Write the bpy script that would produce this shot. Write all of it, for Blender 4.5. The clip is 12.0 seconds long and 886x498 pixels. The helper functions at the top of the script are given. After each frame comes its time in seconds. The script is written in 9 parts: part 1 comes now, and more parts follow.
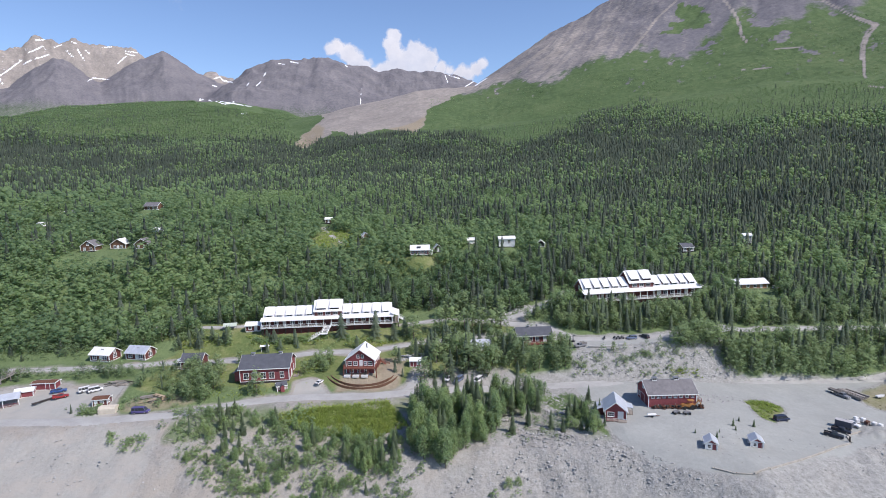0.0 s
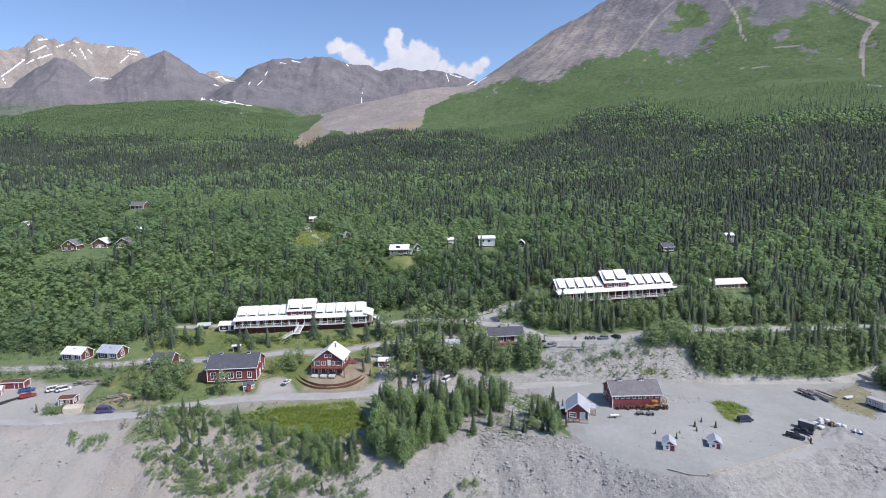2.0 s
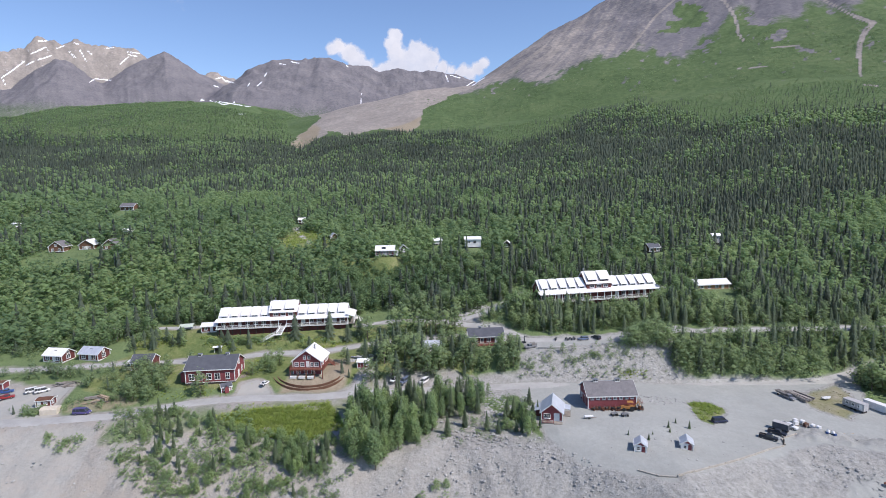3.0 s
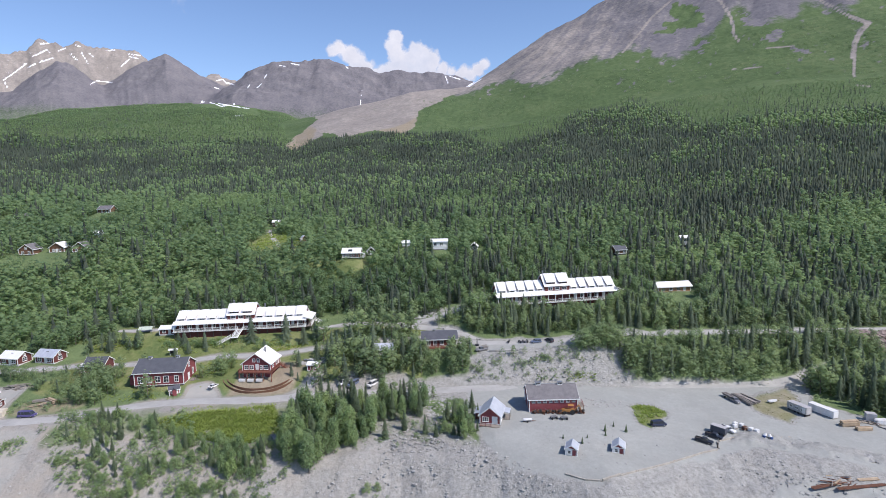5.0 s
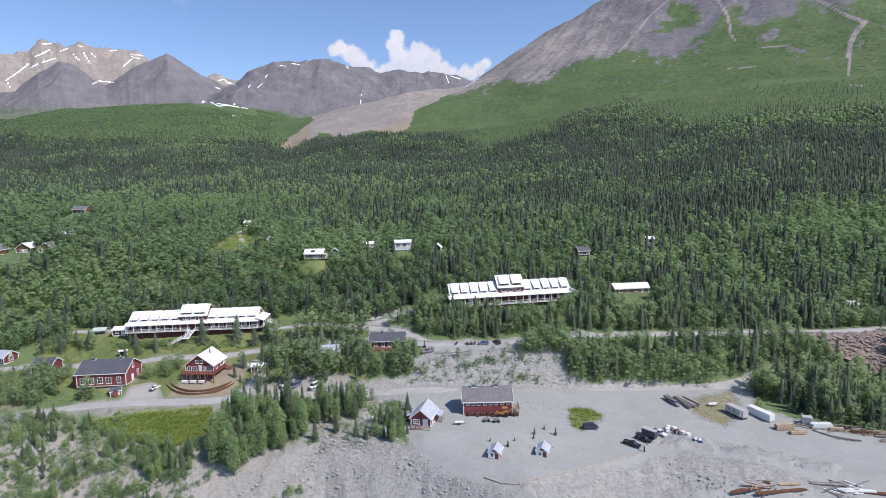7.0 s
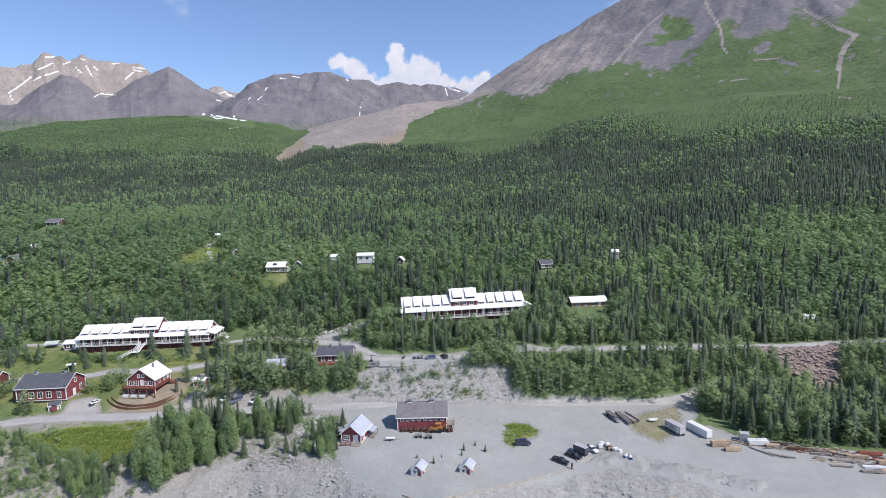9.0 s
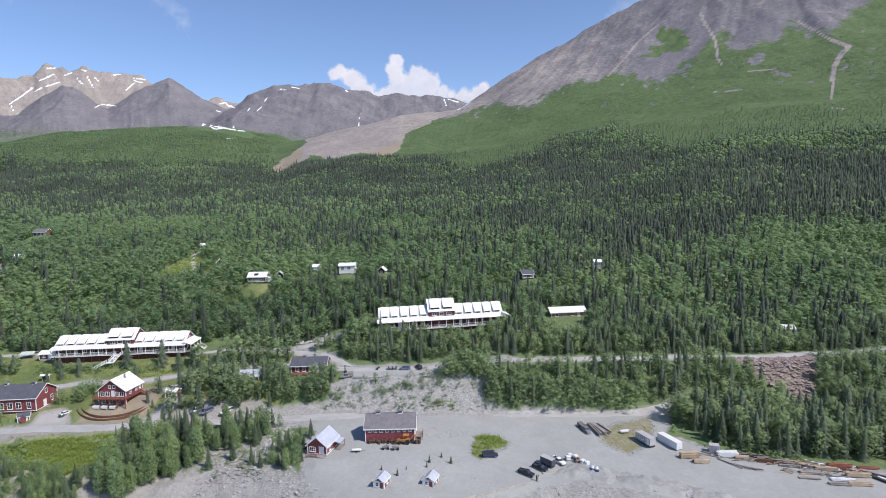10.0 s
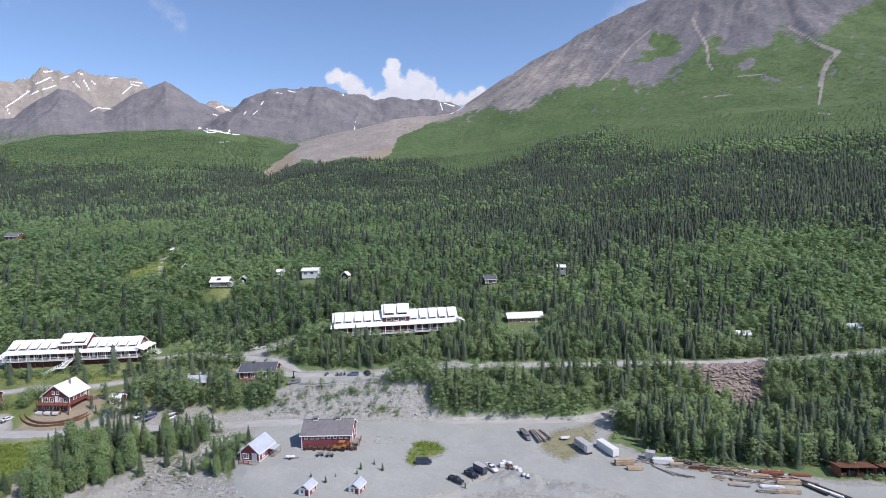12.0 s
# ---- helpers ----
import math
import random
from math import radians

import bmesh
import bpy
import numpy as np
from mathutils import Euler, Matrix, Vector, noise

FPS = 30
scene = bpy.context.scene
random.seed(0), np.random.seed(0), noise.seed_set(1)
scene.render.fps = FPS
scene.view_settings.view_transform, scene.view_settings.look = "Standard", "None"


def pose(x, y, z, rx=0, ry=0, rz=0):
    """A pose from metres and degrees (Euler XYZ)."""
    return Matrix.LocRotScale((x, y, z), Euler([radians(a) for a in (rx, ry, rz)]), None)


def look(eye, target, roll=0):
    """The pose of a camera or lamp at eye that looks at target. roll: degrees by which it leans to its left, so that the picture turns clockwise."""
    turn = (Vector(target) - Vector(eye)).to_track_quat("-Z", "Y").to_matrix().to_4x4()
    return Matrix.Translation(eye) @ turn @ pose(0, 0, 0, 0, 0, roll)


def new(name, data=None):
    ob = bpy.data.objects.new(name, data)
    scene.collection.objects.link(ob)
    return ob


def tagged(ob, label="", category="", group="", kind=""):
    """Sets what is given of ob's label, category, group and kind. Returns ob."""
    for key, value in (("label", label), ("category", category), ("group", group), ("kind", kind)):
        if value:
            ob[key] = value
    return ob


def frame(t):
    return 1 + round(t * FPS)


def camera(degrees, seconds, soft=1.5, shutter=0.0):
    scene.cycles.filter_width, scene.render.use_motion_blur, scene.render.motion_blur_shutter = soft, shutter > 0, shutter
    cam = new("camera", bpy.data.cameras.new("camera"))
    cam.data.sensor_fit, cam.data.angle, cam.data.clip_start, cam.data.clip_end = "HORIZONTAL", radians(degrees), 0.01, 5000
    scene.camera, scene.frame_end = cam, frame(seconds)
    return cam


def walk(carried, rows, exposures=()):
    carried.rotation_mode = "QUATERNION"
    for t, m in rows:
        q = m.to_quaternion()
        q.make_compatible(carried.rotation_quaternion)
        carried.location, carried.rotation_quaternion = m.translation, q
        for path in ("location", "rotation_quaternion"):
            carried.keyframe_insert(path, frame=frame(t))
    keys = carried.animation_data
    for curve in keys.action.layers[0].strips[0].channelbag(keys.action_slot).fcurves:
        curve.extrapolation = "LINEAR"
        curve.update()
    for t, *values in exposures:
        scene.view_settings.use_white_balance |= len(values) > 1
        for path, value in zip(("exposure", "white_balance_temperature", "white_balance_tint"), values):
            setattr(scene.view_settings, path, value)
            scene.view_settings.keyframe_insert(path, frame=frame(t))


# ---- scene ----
cam = camera(77.4, 12.0, soft=0.45)
PATH = [
    (0, (2.198, -0.177, 69.156), (2.196, 1.807, 68.909), -1.4),
    (0.5, (4.639, -0.075, 69.085), (4.633, 1.91, 68.838), -1.4),
    (1, (7.369, 0.021, 69.151), (7.36, 2.005, 68.902), -1.4),
    (1.5, (10.383, 0.084, 69.154), (10.373, 2.068, 68.904), -1.4),
    (2, (13.773, 0.298, 69.02), (13.76, 2.282, 68.77), -1.4),
    (2.5, (17.22, 0.28, 69.013), (17.207, 2.264, 68.763), -1.4),
    (3, (21.254, 0.31, 69.032), (21.238, 2.295, 68.784), -1.5),
    (5, (39.255, 0.233, 69.247), (39.229, 2.218, 69.003), -1.6),
    (5.5, (44.132, 0.25, 69.353), (44.104, 2.235, 69.109), -1.6),
    (6, (49.293, 0.492, 69.33), (49.261, 2.477, 69.085), -1.6),
    (6.5, (54.193, 0.715, 69.359), (54.158, 2.7, 69.115), -1.5),
    (7, (59.434, 0.981, 69.321), (59.395, 2.965, 69.076), -1.6),
    (7.2, (61.45, 1.07, 69.33), (61.411, 3.054, 69.087), -1.6),
    (8.8, (77.103, 1.764, 69.6), (77.059, 3.751, 69.366), -1.55),
    (9, (79.022, 1.861, 69.521), (78.977, 3.85, 69.317), -1.6),
    (9.5, (83.594, 2.072, 69.328), (83.55, 4.065, 69.161), -1.5),
    (10, (88.217, 2.19, 69.329), (88.172, 4.182, 69.161), -1.6),
    (10.5, (92.488, 2.502, 69.42), (92.445, 4.497, 69.294), -1.5),
    (11, (97.03, 2.553, 69.438), (96.988, 4.549, 69.312), -1.5),
    (11.5, (101.461, 2.776, 69.425), (101.42, 4.771, 69.296), -1.5),
    (12, (105.883, 2.616, 69.576), (105.843, 4.609, 69.421), -1.5),
]
walk(cam, [(t, look(eye, target, roll)) for t, eye, target, roll in PATH], [(0, 0.35, 6350, 18), (12, 0.35, 6350, 18)])


# ---- light ----
world = bpy.data.worlds.new("world")
scene.world = world
world.use_nodes = True
_nt = world.node_tree
_sky = _nt.nodes.new("ShaderNodeTexSky")
_sky.sky_type, _sky.sun_disc = "NISHITA", False
SUN_TO = Vector((0.88, -0.48, 1.12)).normalized()
_sky.sun_elevation = math.asin(SUN_TO.z)
_sky.sun_rotation = math.atan2(SUN_TO.x, SUN_TO.y)
_sky.altitude, _sky.air_density, _sky.dust_density, _sky.ozone_density = 600, 1.0, 0.2, 4.2
_bg = _nt.nodes["Background"]
_bg.inputs["Strength"].default_value = 0.122
_nt.links.new(_sky.outputs["Color"], _bg.inputs["Color"])


_sun = bpy.data.lights.new("sun", "SUN")
_sun.energy, _sun.angle, _sun.color = 3.75, radians(0.53), (1.0, 0.95, 0.87)
sun = new("sun", _sun)
sun.matrix_world = look(SUN_TO * 300, (0, 0, 0))


# ---- materials ----
MATS = {}


def nodes_of(name):
    m = bpy.data.materials.new(name)
    m.use_nodes = True
    t = m.node_tree
    return m, t, t.nodes["Principled BSDF"]


def ramp(t, src, stops):
    r = t.nodes.new("ShaderNodeValToRGB")
    el = r.color_ramp.elements
    while len(el) < len(stops):
        el.new(0.5)
    for e, (p, c) in zip(el, stops):
        e.position, e.color = p, (*c, 1)
    t.links.new(src, r.inputs[0])
    return r.outputs[0]


def coords(t, kind="Object"):
    return t.nodes.new("ShaderNodeTexCoord").outputs[kind]


def noise_of(t, vec, scale, detail=4, rough=0.6, stretch=None):
    n = t.nodes.new("ShaderNodeTexNoise")
    n.inputs["Scale"].default_value, n.inputs["Detail"].default_value, n.inputs["Roughness"].default_value = scale, detail, rough
    if stretch:
        mp = t.nodes.new("ShaderNodeMapping")
        mp.inputs["Scale"].default_value = stretch
        t.links.new(vec, mp.inputs["Vector"])
        vec = mp.outputs[0]
    t.links.new(vec, n.inputs["Vector"])
    return n.outputs["Fac"]


def mixc(t, fac, a, b, how="MIX"):
    m = t.nodes.new("ShaderNodeMix")
    m.data_type, m.blend_type = "RGBA", how
    for key, v in (("Factor", fac), ("A", a), ("B", b)):
        sock = [s for s in m.inputs if s.name == key and (s.type == "RGBA" or key == "Factor") and s.enabled][0]
        if isinstance(v, (int, float)):
            sock.default_value = v
        elif isinstance(v, tuple):
            sock.default_value = (*v, 1)
        else:
            t.links.new(v, sock)
    return [s for s in m.outputs if s.type == "RGBA" and s.enabled][0]


def maths(t, op, a, b=0.0, c=0.0, clamp=False):
    m = t.nodes.new("ShaderNodeMath")
    m.operation, m.use_clamp = op, clamp
    for s, v in zip(m.inputs, (a, b, c)):
        if isinstance(v, (int, float)):
            s.default_value = v
        else:
            t.links.new(v, s)
    return m.outputs[0]


def bumped(t, bsdf, height, strength, distance):
    b = t.nodes.new("ShaderNodeBump")
    b.inputs["Strength"].default_value, b.inputs["Distance"].default_value = strength, distance
    t.links.new(height, b.inputs["Height"])
    t.links.new(b.outputs[0], bsdf.inputs["Normal"])


def surface(name, dark, light, rough=0.7, metal=0.0, scale=1.2, fine=14.0, bump=0.02, stretch=None, wear=None, random_tint=0.0):
    """A weathered plain surface: coarse and fine variation between two colours, optional worn patches."""
    if name in MATS:
        return MATS[name]
    m, t, b = nodes_of(name)
    vec = coords(t)
    big, small = noise_of(t, vec, scale, 4), noise_of(t, vec, fine, 3, 0.7, stretch)
    fac = maths(t, "ADD", maths(t, "MULTIPLY", big, 0.6), maths(t, "MULTIPLY", small, 0.4))
    col = ramp(t, fac, [(0.32, dark), (0.68, light)])
    if wear:
        spots = ramp(t, noise_of(t, vec, scale * 2.3, 6, 0.7), [(0.58, (0, 0, 0)), (0.7, (1, 1, 1))])
        col = mixc(t, spots, col, wear)
    if random_tint:
        info = t.nodes.new("ShaderNodeObjectInfo")
        k = maths(t, "MULTIPLY_ADD", info.outputs["Random"], random_tint, 1 - random_tint / 2)
        hsv = t.nodes.new("ShaderNodeHueSaturation")
        t.links.new(k, hsv.inputs["Value"])
        t.links.new(col, hsv.inputs["Color"])
        col = hsv.outputs[0]
    t.links.new(col, b.inputs["Base Color"])
    b.inputs["Roughness"].default_value, b.inputs["Metallic"].default_value = rough, metal
    if bump:
        bumped(t, b, small, 0.6, bump)
    MATS[name] = m
    return m


def boards(name, dark, light, pitch=0.16, rough=0.75, axis="Z"):
    """Painted clapboard: narrow shadowed laps, sun-bleached and stained paint."""
    if name in MATS:
        return MATS[name]
    m, t, b = nodes_of(name)
    vec = coords(t)
    w = t.nodes.new("ShaderNodeTexWave")
    w.wave_type, w.bands_direction, w.wave_profile = "BANDS", axis, "SAW"
    w.inputs["Scale"].default_value = 0.314 / pitch
    t.links.new(vec, w.inputs["Vector"])
    n = noise_of(t, vec, 0.7, 5)
    streak = noise_of(t, vec, 3.0, 4, 0.7, (1, 1, 0.15))
    fac = maths(t, "ADD", maths(t, "MULTIPLY", n, 0.5), maths(t, "MULTIPLY", streak, 0.5))
    col = ramp(t, fac, [(0.3, dark), (0.7, light)])
    t.links.new(col, b.inputs["Base Color"])
    b.inputs["Roughness"].default_value = rough
    bumped(t, b, w.outputs["Fac"], 0.5, 0.03)
    MATS[name] = m
    return m


def foliage(name, dark, light, per="ISLAND"):
    """Leaves or needles: shade varies leaf by leaf and tree by tree."""
    if name in MATS:
        return MATS[name]
    m, t, b = nodes_of(name)
    geo = t.nodes.new("ShaderNodeNewGeometry")
    attr = t.nodes.new("ShaderNodeAttribute")
    attr.attribute_name = "tint"
    info = t.nodes.new("ShaderNodeObjectInfo")
    tree = attr.outputs["Fac"] if per == "ISLAND" else info.outputs["Random"]
    fac = maths(t, "ADD", maths(t, "MULTIPLY", geo.outputs["Random Per Island"], 0.3), maths(t, "MULTIPLY_ADD", tree, 0.6, 0.05))
    col = ramp(t, fac, [(0.05, dark), (0.95, light)])
    t.links.new(col, b.inputs["Base Color"])
    b.inputs["Roughness"].default_value = 0.75
    b.inputs["Specular IOR Level"].default_value = 0.1
    tr = t.nodes.new("ShaderNodeBsdfTranslucent")
    t.links.new(col, tr.inputs["Color"])
    mx = t.nodes.new("ShaderNodeMixShader")
    mx.inputs[0].default_value = 0.58
    t.links.new(b.outputs[0], mx.inputs[1])
    t.links.new(tr.outputs[0], mx.inputs[2])
    gaps, airy = t.nodes.new("ShaderNodeBsdfTransparent"), t.nodes.new("ShaderNodeMixShader")
    airy.inputs[0].default_value = 0.26
    t.links.new(mx.outputs[0], airy.inputs[1])
    t.links.new(gaps.outputs[0], airy.inputs[2])
    t.links.new(airy.outputs[0], t.nodes["Material Output"].inputs["Surface"])
    MATS[name] = m
    return m


def ground_material():
    """One sheet: forest floor, gravel, rock, grass, scree and snow, laid out by the zones painted into the mesh."""
    m, t, b = nodes_of("ground_cover")
    vec = coords(t)
    za = t.nodes.new("ShaderNodeAttribute")
    za.attribute_name = "zone_a"
    zb = t.nodes.new("ShaderNodeAttribute")
    zb.attribute_name = "zone_b"
    sa, sb = t.nodes.new("ShaderNodeSeparateColor"), t.nodes.new("ShaderNodeSeparateColor")
    t.links.new(za.outputs["Color"], sa.inputs[0])
    t.links.new(zb.outputs["Color"], sb.inputs[0])
    n_huge = noise_of(t, vec, 0.012, 6, 0.62)
    n_mid = noise_of(t, vec, 0.09, 6, 0.65)
    n_small = noise_of(t, vec, 0.9, 6, 0.7)
    n_fine = noise_of(t, vec, 5.0, 3, 0.7)

    def mask(sock, soft=0.16, jag=0.5, n=n_mid):
        v = maths(t, "ADD", sock, maths(t, "MULTIPLY", maths(t, "SUBTRACT", n, 0.5), jag))
        return maths(t, "MULTIPLY_ADD", maths(t, "SUBTRACT", v, 0.5), 1 / (2 * soft), 0.5, clamp=True)

    mixn = maths(t, "ADD", maths(t, "MULTIPLY", n_small, 0.55), maths(t, "MULTIPLY", n_fine, 0.45))
    under = ramp(t, maths(t, "ADD", maths(t, "MULTIPLY", n_mid, 0.5), maths(t, "MULTIPLY", n_small, 0.5)),
                 [(0.3, (0.095, 0.14, 0.06)), (0.7, (0.17, 0.225, 0.1))])
    scrub = ramp(t, maths(t, "ADD", maths(t, "MULTIPLY", n_huge, 0.4), maths(t, "MULTIPLY", n_mid, 0.6)),
                 [(0.34, (0.06, 0.095, 0.04)), (0.5, (0.092, 0.14, 0.058)), (0.66, (0.135, 0.172, 0.08))])
    gravel = ramp(t, mixn, [(0.36, (0.178, 0.176, 0.162)), (0.5, (0.296, 0.296, 0.276)), (0.64, (0.40, 0.40, 0.378))])
    coarse = maths(t, "MULTIPLY", maths(t, "SUBTRACT", 0.985, sa.outputs[0]), 14.0, clamp=True)
    packed = ramp(t, maths(t, "ADD", maths(t, "MULTIPLY", mixn, 0.6), maths(t, "MULTIPLY", n_mid, 0.4)), [(0.36, (0.268, 0.277, 0.257)), (0.5, (0.312, 0.322, 0.30)), (0.64, (0.365, 0.375, 0.352))])
    warm = ramp(t, noise_of(t, vec, 0.16, 5, 0.6), [(0.44, (0, 0, 0)), (0.68, (0.75, 0.75, 0.75))])
    place = t.nodes.new("ShaderNodeSeparateXYZ")
    t.links.new(vec, place.inputs[0])
    # tawny glacial till in the west, grey crushed rock in the east
    west = maths(t, "MULTIPLY_ADD", place.outputs[0], -0.012, 0.62, clamp=True)
    warm = maths(t, "MULTIPLY_ADD", west, 0.45, maths(t, "MULTIPLY", warm, maths(t, "MULTIPLY_ADD", west, 0.8, 0.2)), clamp=True)
    gravel = mixc(t, warm, gravel, mixc(t, n_fine, (0.24, 0.218, 0.186), (0.40, 0.37, 0.325)))
    cell = t.nodes.new("ShaderNodeTexVoronoi")
    cell.inputs["Scale"].default_value = 0.75
    t.links.new(vec, cell.inputs["Vector"])
    grit = ramp(t, maths(t, "MULTIPLY_ADD", n_small, -0.35, maths(t, "ADD", cell.outputs["Distance"], 0.17)), [(0.10, (0.7, 0.7, 0.7)), (0.17, (0, 0, 0))])
    gravel = mixc(t, grit, gravel, mixc(t, n_fine, (0.10, 0.095, 0.085), (0.24, 0.23, 0.21)))
    gravel = mixc(t, coarse, mixc(t, maths(t, "MULTIPLY", warm, 0.7), packed, (0.385, 0.36, 0.322)), gravel)
    rock = ramp(t, maths(t, "ADD", maths(t, "MULTIPLY", n_huge, 0.45), maths(t, "MULTIPLY", n_mid, 0.55)),
                [(0.32, (0.112, 0.108, 0.122)), (0.5, (0.170, 0.163, 0.173)), (0.66, (0.228, 0.213, 0.212))])
    grass = ramp(t, maths(t, "ADD", maths(t, "MULTIPLY", n_mid, 0.6), maths(t, "MULTIPLY", n_small, 0.4)),
                 [(0.36, (0.10, 0.14, 0.045)), (0.52, (0.168, 0.198, 0.076)), (0.66, (0.265, 0.25, 0.135))])
    scar = ramp(t, maths(t, "ADD", maths(t, "MULTIPLY", n_huge, 0.5), maths(t, "MULTIPLY", n_mid, 0.5)),
                [(0.36, (0.225, 0.205, 0.186)), (0.5, (0.285, 0.256, 0.23)), (0.64, (0.375, 0.335, 0.295))])
    earth = ramp(t, mixn, [(0.3, (0.22, 0.18, 0.125)), (0.7, (0.36, 0.31, 0.23))])
    col = mixc(t, mask(sb.outputs[0]), under, scrub)
    col = mixc(t, mask(sb.outputs[1], 0.2, 0.9), col, grass)
    col = mixc(t, mask(sa.outputs[1], 0.2, 0.8), col, rock)
    col = mixc(t, mask(sb.outputs[2], 0.2, 0.6), col, scar)
    col = mixc(t, mask(za.outputs["Alpha"], 0.3, 0.6), col, earth)
    col = mixc(t, mask(sa.outputs[0], 0.22, 0.7), col, gravel)
    col = mixc(t, mask(sa.outputs[2], 0.06, 0.9), col, (0.82, 0.84, 0.87))
    t.links.new(col, b.inputs["Base Color"])
    b.inputs["Roughness"].default_value = 0.95
    b.inputs["Specular IOR Level"].default_value = 0.15
    h = maths(t, "ADD", maths(t, "MULTIPLY", n_small, 0.6), maths(t, "MULTIPLY", n_mid, 3.0))
    bumped(t, b, maths(t, "MULTIPLY", maths(t, "SUBTRACT", h, 1.8), maths(t, "MULTIPLY_ADD", coarse, 0.85, 0.15)), 0.5, 1.0)
    return m


GROUND = ground_material()
RED = boards("red_clapboard", (0.17, 0.036, 0.042), (0.265, 0.068, 0.074))
RED_DULL = boards("dull_red_clapboard", (0.105, 0.028, 0.026), (0.165, 0.05, 0.044))
MAROON = boards("maroon_clapboard", (0.085, 0.022, 0.022), (0.14, 0.035, 0.032))
BROWN = boards("brown_log_wall", (0.10, 0.05, 0.03), (0.19, 0.10, 0.06), 0.25)
TAN_WALL = boards("tan_board_wall", (0.32, 0.17, 0.10), (0.45, 0.26, 0.16))
WHITE = surface("white_trim_paint", (0.66, 0.66, 0.64), (0.82, 0.82, 0.80), 0.6, bump=0.004, wear=(0.55, 0.54, 0.5))
WHITE_ROOF = surface("white_metal_roof", (0.70, 0.70, 0.68), (0.82, 0.82, 0.81), 0.45, scale=0.35, fine=3.0, bump=0.01, stretch=(4, 0.3, 1))
TIN_ROOF = surface("pale_grey_metal_roof", (0.42, 0.45, 0.50), (0.62, 0.65, 0.70), 0.4, 0.25, scale=0.5, fine=4.0, bump=0.01, stretch=(5, 0.3, 1))
SLATE_ROOF = surface("dark_grey_roofing", (0.06, 0.065, 0.078), (0.105, 0.11, 0.127), 0.8, scale=0.6, fine=7.0, bump=0.02)
SHINGLE = surface("grey_shingle_roofing", (0.12, 0.115, 0.118), (0.21, 0.20, 0.205), 0.85, scale=0.8, fine=9.0, bump=0.03, wear=(0.15, 0.135, 0.13))
GLASS = surface("window_glass", (0.03, 0.035, 0.042), (0.055, 0.062, 0.072), 0.08, scale=0.6, fine=1.0, bump=0.0)
DARK = surface("shadowed_timber", (0.03, 0.026, 0.024), (0.06, 0.05, 0.045), 0.85)
TIMBER = surface("weathered_timber", (0.17, 0.15, 0.13), (0.32, 0.285, 0.24), 0.85, fine=9, stretch=(0.2, 3, 3))
CONCRETE = surface("pale_concrete", (0.36, 0.35, 0.33), (0.5, 0.49, 0.46), 0.9)
GREY_METAL = surface("grey_metal", (0.22, 0.23, 0.24), (0.33, 0.34, 0.35), 0.5, 0.6)


# ---- lay of the land ----
HUB = (50.0, 0.0)
EYE_Z = 69.0
_rng = np.random.default_rng(7)
_LAT = _rng.random((256, 256))


def vnoise(x, y):
    """Smooth lattice noise in 0..1 for arrays of places."""
    xi, yi = np.floor(x).astype(int), np.floor(y).astype(int)
    fx, fy = x - xi, y - yi
    fx, fy = fx * fx * (3 - 2 * fx), fy * fy * (3 - 2 * fy)
    a, b = _LAT[xi & 255, yi & 255], _LAT[(xi + 1) & 255, yi & 255]
    c, d = _LAT[xi & 255, (yi + 1) & 255], _LAT[(xi + 1) & 255, (yi + 1) & 255]
    return (a * (1 - fx) + b * fx) * (1 - fy) + (c * (1 - fx) + d * fx) * fy


def fbm(x, y, size, octaves=4, gain=0.5):
    out, amp, tot = 0.0, 1.0, 0.0
    for o in range(octaves):
        out = out + amp * vnoise(x / size * 2**o + 17.3 * o, y / size * 2**o + 5.1 * o)
        tot, amp = tot + amp, amp * gain
    return out / tot


def ridged(x, y, size, octaves=5):
    out, amp, tot = 0.0, 1.0, 0.0
    for o in range(octaves):
        out = out + amp * (1 - np.abs(2 * vnoise(x / size * 2**o + 3.7 * o, y / size * 2**o + 11.9 * o) - 1))
        tot, amp = tot + amp, amp * 0.5
    return out / tot


# Break lines of the benches, from the river side up the hill: y and z at each x.
BX = (-170, -120, -80, -45, -10, 25, 50, 75, 105, 150, 200, 260)
TOE = ((95,) * 12, (-26, -26, -28, -30, -30, -30, -24, -17, -12, -10, -10, -10))
BROW = ((139, 140, 141, 140, 137, 139, 131, 115.5, 130, 122, 120, 120), (-4, -3.5, -3.6, -3.6, -2.6, -1.5, -2, -1.6, -3, -4.6, -5.6, -6))
ROAD_NEAR = ((150, 151, 153, 160, 163, 166, 138, 121, 134.5, 128, 126, 128), (1.3, 1.4, 1.6, 2.6, 2.6, 1.5, 0.2, 0, -1.4, -3.4, -4.6, -5))
LOT_STEP = ((155, 155.5, 157.5, 165, 167.5, 170.5, 143, 145, 150, 150, 150, 150), (1.4, 1.45, 1.75, 2.8, 2.8, 1.8, 1.6, 1.4, -1.0, -3.0, -4.2, -4.5))
ROAD_FAR = ((160, 160, 162, 170, 172, 175, 176, 177, 178, 182, 182, 182), (1.5, 1.5, 1.9, 3.0, 3.0, 2.0, 2.0, 1.6, -0.3, -2.2, -3.5, -3.5))
BENCH = ((182, 183, 174, 174, 181, 184, 184.5, 186.5, 189.5, 196, 201, 202), (4, 4.8, 4.6, 5.0, 6.8, 8.6, 9.4, 10.3, 12, 10.8, 8.8, 8.8))
